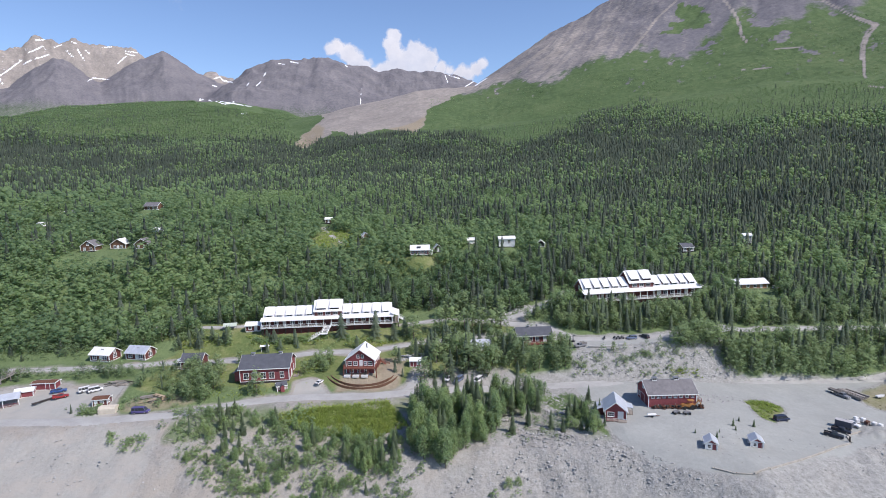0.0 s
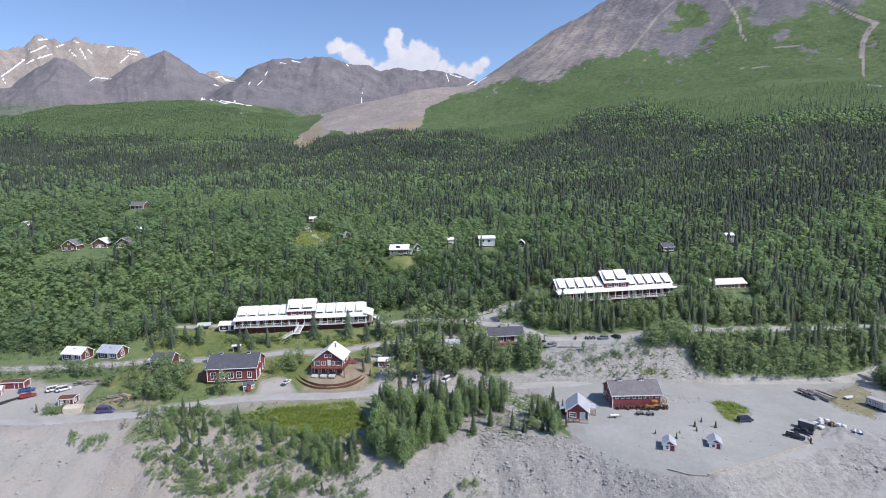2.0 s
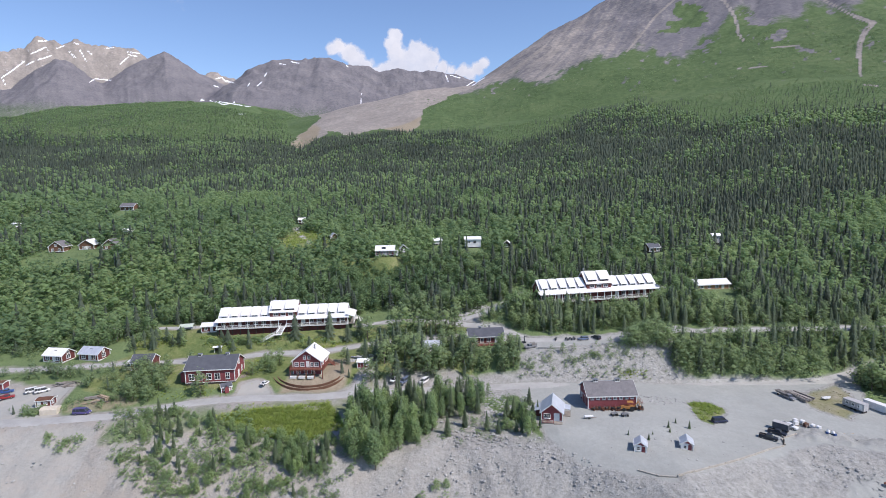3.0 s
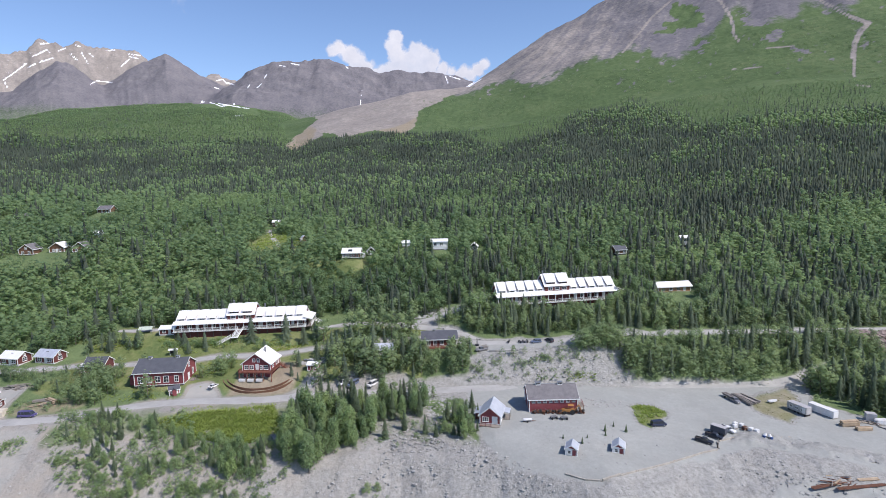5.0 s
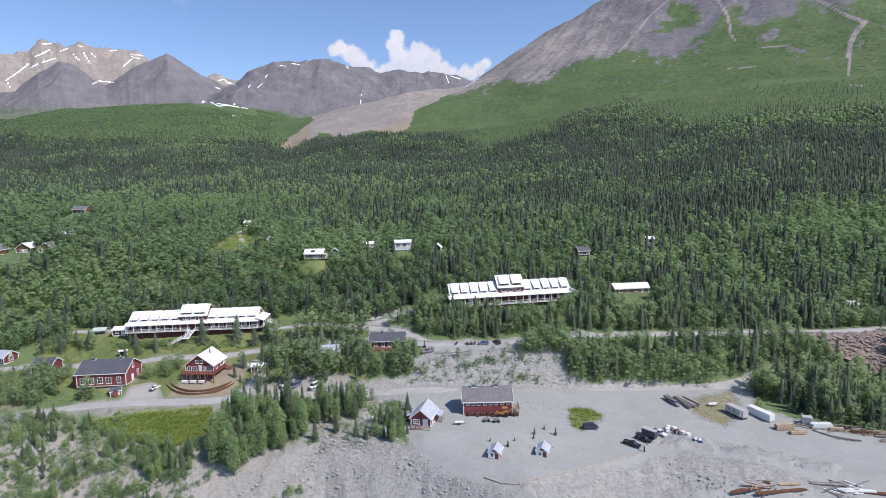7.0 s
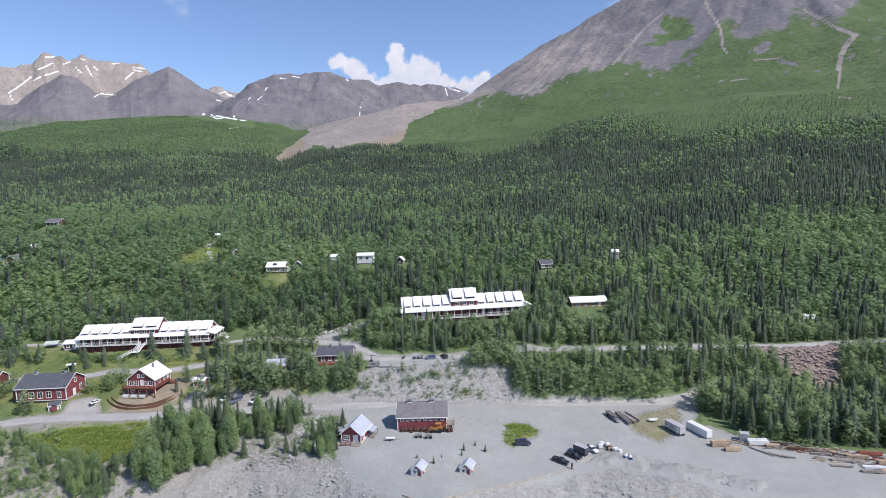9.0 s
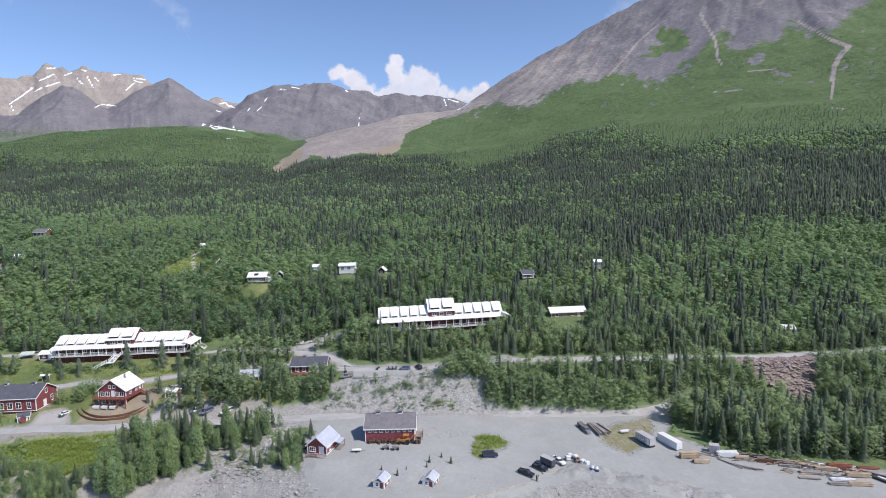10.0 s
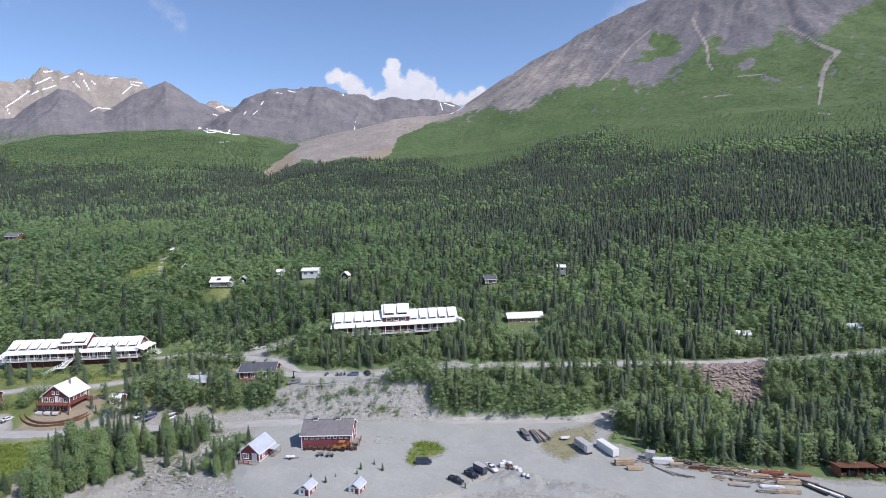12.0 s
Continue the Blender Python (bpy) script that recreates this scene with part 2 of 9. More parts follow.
ROAD_UP = ((197, 200, 200, 199, 205, 206, 199, 200, 200, 204, 211, 216), (6, 6.2, 6.6, 7.8, 8.7, 10.6, 11, 11.2, 13, 11.4, 9.6, 10))
TERRACE = ((211, 212, 207, 207, 211, 213, 212, 216, 221, 226, 228, 230), (9.5, 10.6, 11.2, 11.2, 12.0, 14, 17.2, 17.8, 18.2, 17.8, 13.5, 12.5))
BACK = ((229, 230, 226, 226, 229, 230, 231, 236, 242, 246, 246, 246), (12, 12.4, 12.6, 12.6, 13.6, 17, 20.5, 20.8, 20.8, 19.5, 17, 15.5))
HILL_A = ((275,) * 12, (35.5, 35.5, 35, 34.5, 32.5, 34, 34.5, 33, 31, 30.5, 27, 25))
HILL_B = ((350,) * 12, (47, 47, 45, 43.5, 43, 44, 45, 45, 45, 44, 43, 41))
HILL_C = ((430,) * 12, (55, 54.5, 53, 51, 50, 50, 50, 50, 50, 49, 48, 47))
HILL_D = ((540,) * 12, (68, 68, 69, 70, 72, 73, 73, 73, 73, 72, 71, 70))
LINES = (TOE, BROW, ROAD_NEAR, LOT_STEP, ROAD_FAR, BENCH, ROAD_UP, TERRACE, BACK, HILL_A, HILL_B, HILL_C, HILL_D)

# Slopes and ranges beyond: distance, then (bearing, elevation seen from the hub's height) in degrees.
RANGES = (
    (480, ((-60, -0.9), (-40, -1.5), (0, -1.55), (40, -1.7), (60, -1.7))),
    (800, ((-60, 0.6), (-25, 0.8), (-8, 1.5), (5, 2.0), (15, 3.0), (25, 3.2), (60, 2.8))),
    (1270, ((-60, 2.6), (-38, 3.2), (-25, 4.1), (-18, 3.4), (-15.5, 3.2), (-13, 4.3), (-10, 4.8), (-3.5, 5.2), (3, 5.6), (10, 6.2), (18, 7.2), (28, 7.9), (36, 7.8), (60, 7))),
    (1650, ((-60, 5), (-38, 5.3), (-30, 6.3), (-22, 6.7), (-16.5, 5.6), (-13.5, 6.6), (-10.8, 7.3), (-7.5, 7.9), (-4, 8.8), (0, 8.9), (2, 9.2), (4.5, 10.0), (7.3, 11.2), (9.6, 12.0), (13.8, 12.7), (20, 13), (27, 13.2), (37, 12.5), (60, 11))),
    (1780, ((-60, 5.2), (-38, 5.6), (-30, 6.8), (-22, 7.1), (-16.5, 6.1), (-13.5, 6.8), (-10.8, 7.3), (-7.5, 7.9), (-4, 8.8), (0, 8.9), (1.7, 9.2), (4.5, 11.0), (7.3, 12.6), (9.6, 13.3), (11.7, 14.0), (14, 14.5), (20, 14.9), (27, 15), (37, 14), (60, 12))),
    (2050, ((-60, 5.4), (-38, 5.9), (-34.8, 6.8), (-30, 7.3), (-26, 7.6), (-22, 7.6), (-19.9, 7.1), (-16.3, 6.4), (-14, 6.1), (-10, 6.4), (-4, 7), (1.7, 8.2), (4.5, 9.8), (7.3, 11.9), (9.6, 13.6), (11.7, 14.5), (13.8, 15.3), (16.3, 16.1), (18.9, 17.3), (22, 18.4), (28, 19.5), (37, 18), (60, 13))),
    (2500, ((-60, 4.6), (-38, 5.5), (-30, 7.1), (-26, 7.7), (-22.4, 7.7), (-19.9, 7.4), (-16.3, 6.8), (-14, 6), (-4, 5), (2, 6), (14, 13.6), (22, 18.6), (30, 20.8), (40, 18.5), (60, 12))),
    (3000, ((-60, 4), (-30, 5), (-22, 5.8), (-16, 5.8), (-5, 5), (2, 5), (14, 12), (30, 17), (60, 10))),
    (3700, ((-60, 4.5), (-38, 5.5), (-28, 6.8), (-22.5, 8.2), (-20.8, 9.5), (-19.2, 10.8), (-17.1, 11.5), (-14.4, 11.7), (-12.3, 11.8), (-10.1, 11.4), (-7.3, 10.7), (-5, 10.7), (-2.3, 10.5), (0, 10.2), (1.7, 9.8), (5, 9), (14, 10), (60, 8))),
    (4300, ((-60, 6), (-40, 7.1), (-37.6, 8.6), (-36, 10), (-34.4, 10.8), (-33.3, 10.5), (-32.2, 9.4), (-31.3, 9.0), (-30.5, 9.5), (-28.7, 10.8), (-27.2, 11.4), (-26.3, 11.7), (-25, 11), (-23.7, 10.1), (-21.8, 9.1), (-19.8, 9), (-10, 9), (2, 8), (60, 7))),
    (4480, ((-60, 6), (-38, 8), (-30, 8.6), (-22, 8.6), (60, 7))),
    (4700, ((-60, 9), (-45, 10), (-38.25, 10.52), (-37.15, 10.85), (-36.48, 10.96), (-36.17, 11.5), (-35.55, 12.08), (-34.99, 11.97), (-34.41, 12.08), (-33.86, 11.7), (-33.45, 11.82), (-33.02, 12.17), (-32.44, 12.01), (-30.8, 11.89), (-29.31, 11.83), (-28.72, 12.11), (-28.23, 11.77), (-27.73, 11.34), (-25, 10.6), (-23.6, 10.3), (-22.2, 10.4), (-20.7, 10.1), (-18, 9), (60, 7))),
    (4860, ((-60, 6), (60, 5))),
)


# level pads under the hill cabins: x, y, height, reach
PADS = ((-9.4, 270, 32.1, 11), (16.3, 284, 35.8, 6), (-40.4, 298.5, 38.2, 7), (-191.6, 371, 53.6, 14), (-153.8, 301, 43.6, 16), (34, 276, 34.9, 8), (123, 273, 30.6, 7), (134, 234, 18.6, 1))


def near_height(x, y):
    ys = [np.interp(x, BX, ln[0]) for ln in LINES]
    zs = [np.interp(x, BX, ln[1]) for ln in LINES]
    z = zs[0] - (ys[0] - y) * 0.25
    for k in range(len(LINES) - 1):
        f = np.clip((y - ys[k]) / np.maximum(ys[k + 1] - ys[k], 0.5), 0, 1)
        z = np.where(y >= ys[k], zs[k] + (zs[k + 1] - zs[k]) * f, z)
    for px, py, pz, pr in PADS:
        f = np.clip(1.7 * (1 - np.hypot(x - px, y - py) / pr), 0, 1)
        z = z + (pz - z) * f
    return np.maximum(z, -60 + 0 * z)


def far_height(x, y):
    r = np.hypot(x - HUB[0], y - HUB[1])
    b = np.clip(np.degrees(np.arctan2(x - HUB[0], y - HUB[1])), -60, 60)
    hs = [EYE_Z + d * np.tan(np.radians(np.interp(b, *zip(*row)))) for d, row in RANGES]
    z = hs[0]
    for k in range(len(RANGES) - 1):
        d0, d1 = RANGES[k][0], RANGES[k + 1][0]
        f = np.clip((r - d0) / (d1 - d0), 0, 1)
        z = np.where(r >= d0, hs[k] + (hs[k + 1] - hs[k]) * f, z)
    rough = np.clip((r - 600) / 1200, 0, 1)
    crag = np.clip((r - 2400) / 900, 0, 1)
    high = np.clip((z - 260) / 250, 0, 1) * np.clip((r - 1200) / 400, 0, 1)
    z = z + rough * 26 * (fbm(x, y, 210, 5) - 0.5) + np.maximum(crag * 0.6, high * 0.42) * 150 * (ridged(x, y, 430, 6) - 0.62)
    # ribs and gullies that run down from the summit, and down the faces of the far ranges
    fan = np.degrees(np.arctan2(x - 1262, 2186 - y))
    down = np.hypot(x - 1262, y - 2186)
    z = z + high * np.clip((b - 1) / 4, 0, 1) * (r < 2500) * (15 * (ridged(fan, down / 160, 5.5, 3) - 0.6) + 6 * (ridged(fan + 40, down / 60, 1.9, 3) - 0.6))
    z = z + np.clip((r - 3150) / 250, 0, 1) * (14 * (ridged(b + 70, r / 700, 3.3, 3) - 0.6) + 10 * (ridged(b + 20, r / 260, 1.1, 4) - 0.6) + 24 * (ridged(x + 500, y, 95, 5) - 0.62)) * np.clip((3 - b) / 2, 0, 1)
    z = z + np.clip((r - 4450) / 150, 0, 1) * 34 * (ridged(x, y, 60, 4) - 0.62)
    return z


def ground_z(x, y):
    x, y = np.asarray(x, float), np.asarray(y, float)
    r = np.hypot(x - HUB[0], y - HUB[1])
    f = np.clip((r - 400) / 140, 0, 1)
    f = np.where(y < 60, 0, f * f * (3 - 2 * f))
    return near_height(x, y) * (1 - f) + far_height(x, y) * f


def gz(x, y):
    return float(ground_z(np.array([x]), np.array([y]))[0])


def inside(x, y, poly):
    hit = np.zeros(np.shape(x), bool)
    for (x0, y0), (x1, y1) in zip(poly, poly[1:] + poly[:1]):
        cut = (y0 > y) != (y1 > y)
        hit ^= cut & (x < (x1 - x0) * (y - y0) / ((y1 - y0) or 1e-9) + x0)
    return hit


def path_distance(x, y, path):
    best = np.full(np.shape(x), 1e9)
    for (x0, y0), (x1, y1) in zip(path, path[1:]):
        dx, dy = x1 - x0, y1 - y0
        f = np.clip(((x - x0) * dx + (y - y0) * dy) / (dx * dx + dy * dy), 0, 1)
        best = np.minimum(best, np.hypot(x - x0 - f * dx, y - y0 - f * dy))
    return best


SCREE = [(185, 202.5), (218, 205), (217, 198.5), (210, 189), (203.5, 186), (195, 192)]
FRONT_ROAD = [(-190, 155), (-128, 155.2), (-104, 154.6), (-80, 157), (-58, 164.5), (-40, 166), (-24, 165.5), (0, 169), (20, 171.5), (42, 173), (60, 174)]
UPPER_ROAD = [(-190, 190), (-150, 191), (-125, 191), (-104, 193), (-85, 193.5), (-66, 193), (-45, 196.5), (-28, 196), (-16, 199.5), (-4, 203), (13, 203), (30, 202), (50, 195), (68, 194.5), (88, 195), (110, 196.3), (150, 200), (185, 204), (220, 207), (243, 208), (290, 216)]
LODGE_DRIVE = [(-125, 222), (-98, 220), (-82, 219), (-74, 220)]
LINK_ROAD = [(-16, 215), (-6, 217.5), (8, 216), (26, 210.5), (38, 206.5), (50, 198)]
LODGE_ROAD = [(20, 213), (32, 214.5), (43, 221), (54, 230)]
EAST_ROAD = [(99, 176.6), (112, 178), (130, 179), (150, 181.5), (170, 186)]
SHED_DRIVE = [(-12, 169), (-8, 174), (-7, 179)]
HALL_YARD = [(-52, 164), (-34, 164), (-36, 172), (-41, 177), (-46, 175), (-49, 168)]
LEFT_YARD = [(-160, 157), (-98, 157), (-100, 166), (-104, 179), (-130, 181), (-160, 176)]
LOT = [(40, 175), (43, 158), (47, 139), (55, 127.5), (66, 123.5), (73, 119.8), (90, 126.5), (106, 134), (118, 137), (135, 132), (150, 122), (215, 120), (222, 140), (196, 146), (175, 150), (160, 157), (152, 166), (158, 181), (130, 178), (100, 179), (60, 178)]
SPOIL = [(112, 140), (122, 138.5), (140, 132), (150, 128.5), (153, 131.5), (146, 136), (132, 142), (118, 146)]
UPPER_LOT = [(47, 186), (66, 187), (82, 190), (96, 194), (112, 197), (110, 200), (60, 198), (48, 199)]
ORANGE_GRASS = [(132, 170), (151, 179), (149, 170), (143, 160), (137, 152), (131, 158)]
ISLAND = [(92.5, 161), (99.5, 161), (101.5, 157.5), (96.5, 151.5), (94, 146), (91.5, 150)]
HILL_TRACK = [(-52, 293), (-55, 300), (-60, 309), (-66, 322), (-70, 335)]
ROADS = (("road", FRONT_ROAD, 5.6), ("upper_road", UPPER_ROAD, 4.1), ("lodge_drive", LODGE_DRIVE, 3.2), ("link_road", LINK_ROAD, 2.9), ("lodge_road", LODGE_ROAD, 4.0), ("east_road", EAST_ROAD, 3.8), ("shed_drive", SHED_DRIVE, 4.5), ("hill_track", HILL_TRACK, 2.4))


def zones(x, y, z):
    """Weights of gravel, rock, snow, earth, scrub, grass and scar at each place."""
    r = np.hypot(x - HUB[0], y - HUB[1])
    b = np.degrees(np.arctan2(x - HUB[0], y - HUB[1]))
    e = np.degrees(np.arctan2(z - EYE_Z, np.maximum(r, 1)))
    near = r < 420
    x, y = np.where(near, x + 5 * (fbm(x + 200, y, 7, 3) - 0.5), x), np.where(near, y + 4 * (fbm(x, y + 300, 7, 3) - 0.5), y)
    yn, yb = np.interp(x, BX, ROAD_NEAR[0]), np.interp(x, BX, BROW[0])
    gravel = np.zeros(x.shape)
    gravel[inside(x, y, LOT) | inside(x, y, HALL_YARD) | inside(x, y, LEFT_YARD) | inside(x, y, UPPER_LOT)] = 1
    gravel[inside(x, y, ORANGE_GRASS) | inside(x, y, ISLAND)] = 0
    low = (y < yn) & (r < 420)
    gravel[inside(x, y, [(-4, 170), (24, 172), (24, 181), (4, 180), (-4, 177)])] = 0.75
    gravel[low & (x > -4) & (y < yb + 6)] = 0.85
    gravel[low & (x > 10) & (y >= yb + 6)] = 0.62
    gravel[low & (x < -78)] = 0.955
    gravel[low & (x >= -78) & (x <= -4)] = np.where(y < yb - 2, 0.8, np.where(y < yn - 8, 0.74, np.where(y > yn - 1.5, 0.7, 0.42)))[low & (x >= -78) & (x <= -4)]
    gravel[low & (y < 112)] = 0.9
    gravel[near & (x > 76) & (y < 152) & (x < 176 - 0.2 * (y - 120))] = 0.9
    gravel[inside(x, y, LOT) | inside(x, y, [(118, 126), (150, 122), (180, 126), (180, 96), (106, 96), (110, 116)])] = 1
    gravel[inside(x, y, SPOIL)] = 0.94
    gravel[inside(x, y, ISLAND)] = 0
    gravel[inside(x, y, ORANGE_GRASS)] = 0.3
    cliff = (x > 18) & (x < 100) & (y > np.where(x > 44, 175, 164)) & (y < np.where(x > 44, np.interp(x, BX, BENCH[0]) + 1.5, 179)) & (r < 300)
    gravel[cliff] = 0.8
    verge = np.interp(x, *zip(*FRONT_ROAD)) - y
    gravel = np.where((x > -66) & (x < -14) & (verge > 2) & (verge < 7) & (r < 300), 0.62 + 1.2 * (fbm(x, y, 6, 3) - 0.5), gravel)
    for _, p, w in ROADS:
        gravel = np.maximum(gravel, np.clip(1.5 - path_distance(x, y, p) / (0.62 * w), 0, 1) * (r < 420))
    rockline = np.interp(b, *zip((-60, 30), (1.57, 8.65), (3.85, 9.37), (5.27, 9.69), (6.39, 10.01), (7.5, 9.32), (8.62, 9.79), (9.72, 10.09), (12.17, 10.41), (13.77, 11.01), (15.35, 11.14), (16.9, 11.31), (19.2, 11.4), (19.45, 10.95), (21.65, 10.51), (22.59, 10.99), (23.74, 11.9), (24.6, 12.6), (25.4, 14), (26.66, 14.09), (27.56, 13.33), (28.43, 12.93), (30.55, 12.86), (30.97, 13.48), (31.59, 13.8), (32.42, 13.65), (33.49, 13.04), (34.45, 13.28), (35.77, 13.71), (36.48, 14.16), (37.62, 14.7), (60, 15.5)))
    lean = b - (e - 8) * 1.5 * np.clip((27 - b) / 18, 0, 1)
    streak = fbm(lean * 1.1 + 40, e * 0.22, 1.0, 4) - 0.5
    on_peak = (r > 1250) & (b > 0)
    wb, we = b + 1.4 * (fbm(x, y, 120, 3) - 0.5) + 1.9 * (fbm(x, y + 50, 34, 3, 0.6) - 0.5), e + 0.8 * (fbm(x + 300, y, 120, 3) - 0.5) + 1.5 * (fbm(x + 30, y, 38, 3, 0.6) - 0.5)
    rock = np.where(on_peak, 0.5 + (we - rockline + 1.2 * streak) * 0.7, 0.0)
    rock = np.where(on_peak, np.maximum(rock, (0.42 + 4.0 * (fbm(b * 2.3, e * 3.2, 1.0, 4) - 0.73)) * np.clip((e - 6.5) * 0.5, 0, 1)), rock)
    rock = np.where(on_peak & inside(wb, we, [(20.49, 12.57), (20.28, 13.17), (21.32, 14.09), (22.02, 14.93), (23.43, 14.83), (23.33, 13.37), (22.08, 12.68), (21.6, 12.35)]), 0.15, rock)
    for poly in ([(26.85, 13.57), (28.37, 13.34), (28.62, 12.41), (27.33, 12.46)], [(28.3, 11.77), (30.1, 11.87), (30.33, 11.3), (28.88, 11.24)],
                 [(29.42, 8.18), (30.27, 7.85), (30.16, 7.49), (29.65, 7.64)], [(30.57, 10.55), (32.07, 10.34), (32.0, 10.04), (30.79, 10.16)], [(6.39, 9.48), (8.34, 9.59), (8.06, 9.29), (6.66, 9.14)], [(23.06, 11.03), (23.99, 11.41), (24.14, 10.91), (23.31, 10.77)]):
        rock = np.where(on_peak & inside(wb, we, poly), 0.85, rock)
    rock = np.where(r > 2750, 1.0 - np.clip((8.2 - e + 1.2 * (fbm(x, y, 160, 4) - 0.5)) * 0.28, 0, 0.52), rock)
    wash = np.zeros(x.shape)
    # pale wash-outs running down the big slope
    for line, w in (
            (((24.64, 15.91), (25.07, 14.95), (25.87, 13.71), (26.13, 12.76), (26.29, 11.96), (26.62, 11.45)), 0.17), (((34.58, 12.17), (35.34, 11.74), (35.82, 11.45)), 0.2), (((35.82, 11.45), (35.31, 10.91), (34.99, 10.11), (34.93, 9.04)), 0.3), (((34.93, 9.04), (35.08, 7.5)), 0.16), (((32.21, 13.98), (33.41, 13.05), (34.58, 12.17)), 0.1), (((35.12, 6.83), (35.97, 6.64), (36.72, 6.07), (36.9, 5.4), (36.68, 4.89)), 0.1), (((21.05, 15.52), (19.37, 14.32), (18.15, 12.92), (16.8, 11.57)), 0.13), (((28.69, 10.58), (30.78, 10.52)), 0.06), (((26.11, 9.16), (28.53, 9.07)), 0.05)):
        d = path_distance(b, e, line) * 1.45
        rock = np.where((r > 1100) & (r < 2200), np.maximum(rock, 1.4 - d / w), rock)
        wash = np.maximum(wash, np.where((r > 1100) & (r < 2200), 1.35 - d / w, 0.0))
    pale = np.where((r > 1400) & (r < 2600) & (b > 1), np.clip(0.2 + 0.8 * (fbm(lean * 2.6 + 9, e * 0.5 + 3, 1.0, 5, 0.62) - 0.45), 0.05, 0.4) * (rock > 0.5), 0.0)
    sb_, se_ = b + 0.5 * (fbm(x, y, 40, 3) - 0.5), e + 0.35 * (fbm(x + 300, y, 40, 3) - 0.5)
    scar = np.where(inside(sb_, se_, [(-16.58, 3.85), (-15.34, 4.82), (-14.21, 5.68), (-13.42, 6.28), (-14.0, 7.99), (-12.5, 8.48), (-9.83, 8.73), (-7.57, 9.26), (-5.29, 9.61), (-2.7, 10.37), (0.45, 10.88), (1.69, 9.02), (-1.89, 7.65), (-3.28, 6.97), (-3.48, 6.2), (-3.96, 5.49), (-4.73, 4.73), (-5.98, 4.92), (-7.68, 5.17), (-9.38, 5.03), (-11.08, 4.56), (-11.89, 5.01), (-12.72, 5.02), (-14.13, 4.27), (-15.33, 3.29), (-16.22, 2.76)]) & (r > 1000) & (r < 2000), 0.8 + 0.4 * (fbm(b * 1.2, e * 3, 1.0, 4) - 0.5), 0.0)
    pale = pale + np.where((r > 1400) & (r < 2600) & (b > 1) & (rock > 0.5), 0.34 * np.clip((22 - b) / 12, 0, 1), 0.0)
    scar = np.maximum(np.maximum(scar, pale), wash)
    scar = np.maximum(scar, np.where(r > 4450, 0.8, 0.0))
    snow = np.where(r > 4450, 0.75 * fbm(x * 1.5 + y * 0.3, y, 26, 4, 0.7) - 0.17, 0.0)
    for line, w in (
            (((-37.94, 8.34), (-38.14, 8.88), (-37.47, 9.45), (-36.55, 10.27)), 0.05), (((-36.04, 10.88), (-35.04, 11.49)), 0.05), (((-36.5, 9.97), (-35.71, 10.47), (-34.72, 10.87)), 0.05), (((-33.5, 11.34), (-33.02, 10.89)), 0.05), (((-32.68, 11.54), (-32.28, 10.64)), 0.05), (((-35.49, 11.88), (-34.8, 12.04)), 0.05), (((-32.08, 11.46), (-31.89, 11.25)), 0.05), (((-30.81, 11.8), (-30.16, 11.94)), 0.05), (((-29.85, 10.59), (-29.15, 11.24)), 0.05), (((-29.33, 11.69), (-28.24, 11.63)), 0.05), (((-32.31, 8.95), (-31.79, 9.3), (-30.62, 9.24)), 0.05), (((-34.27, 11.48), (-33.74, 11.75)), 0.05), (((-29.13, 11.48), (-28.48, 11.34)), 0.05), (((-33.04, 12.04), (-32.76, 11.98)), 0.05),
            (((-23.69, 7.79), (-23.35, 7.9)), 0.055), (((-22.86, 7.86), (-22.1, 7.52), (-21.5, 7.59)), 0.055), (((-22.23, 7.77), (-20.25, 7.45)), 0.055), (((-20.0, 7.41), (-19.24, 7.37)), 0.055), (((-20.81, 6.67), (-20.15, 6.73)), 0.055), (((-22.08, 9.8), (-21.57, 9.97), (-21.26, 9.57)), 0.055), (((-21.25, 9.68), (-20.61, 9.49)), 0.055), (((-19.46, 9.27), (-19.24, 9.53)), 0.055), (((-17.86, 10.18), (-17.63, 10.49)), 0.055), (((-18.59, 9.29), (-18.15, 9.66)), 0.055), (((-16.38, 11.34), (-15.86, 11.3)), 0.055), (((-15.31, 11.57), (-14.52, 11.43)), 0.055), (((-22.37, 9.19), (-21.98, 9.1)), 0.055), (((-8.63, 9.12), (-8.7, 8.6)), 0.035), (((-8.78, 8.3), (-8.82, 7.8)), 0.03), (((-0.21, 10.42), (0.06, 9.67)), 0.055), (((0.19, 10.3), (1.31, 10.0)), 0.055), (((1.86, 9.23), (3.18, 9.93)), 0.055), (((-10.07, 11.34), (-9.86, 11.18)), 0.055)):
        snow = np.where(r > 1200, np.maximum(snow, 1.25 - path_distance(b, e, line) / w), snow)
    earth = np.where((x > -34) & (x < -12) & (y > 169) & (y < 190) & (r < 300), 0.8, 0.0)
    earth = np.maximum(earth, np.where(inside(x, y, ORANGE_GRASS), 0.52, 0))
    rim = inside(sb_, se_, [(-16.6, 3.9), (-14.2, 5.7), (-13.4, 5.4), (-14.2, 4.2), (-16.2, 2.7)]) | inside(sb_, se_, [(-7.5, 5.2), (-6.0, 5.5), (-4.4, 6.0), (-3.4, 6.6), (-3.2, 5.6), (-4.7, 4.6), (-6.2, 4.8)])
    earth = np.maximum(earth, np.where(rim & (scar > 0.4) & (r > 1000) & (r < 2000), 0.82 + 1.1 * (fbm(b * 3, e * 2, 1.0, 3) - 0.5), 0.0))
    earth = np.maximum(earth, np.where(inside(x, y, [(-98, 159.5), (-84, 161), (-74, 166), (-84, 170), (-98, 169)]), 0.62, 0))
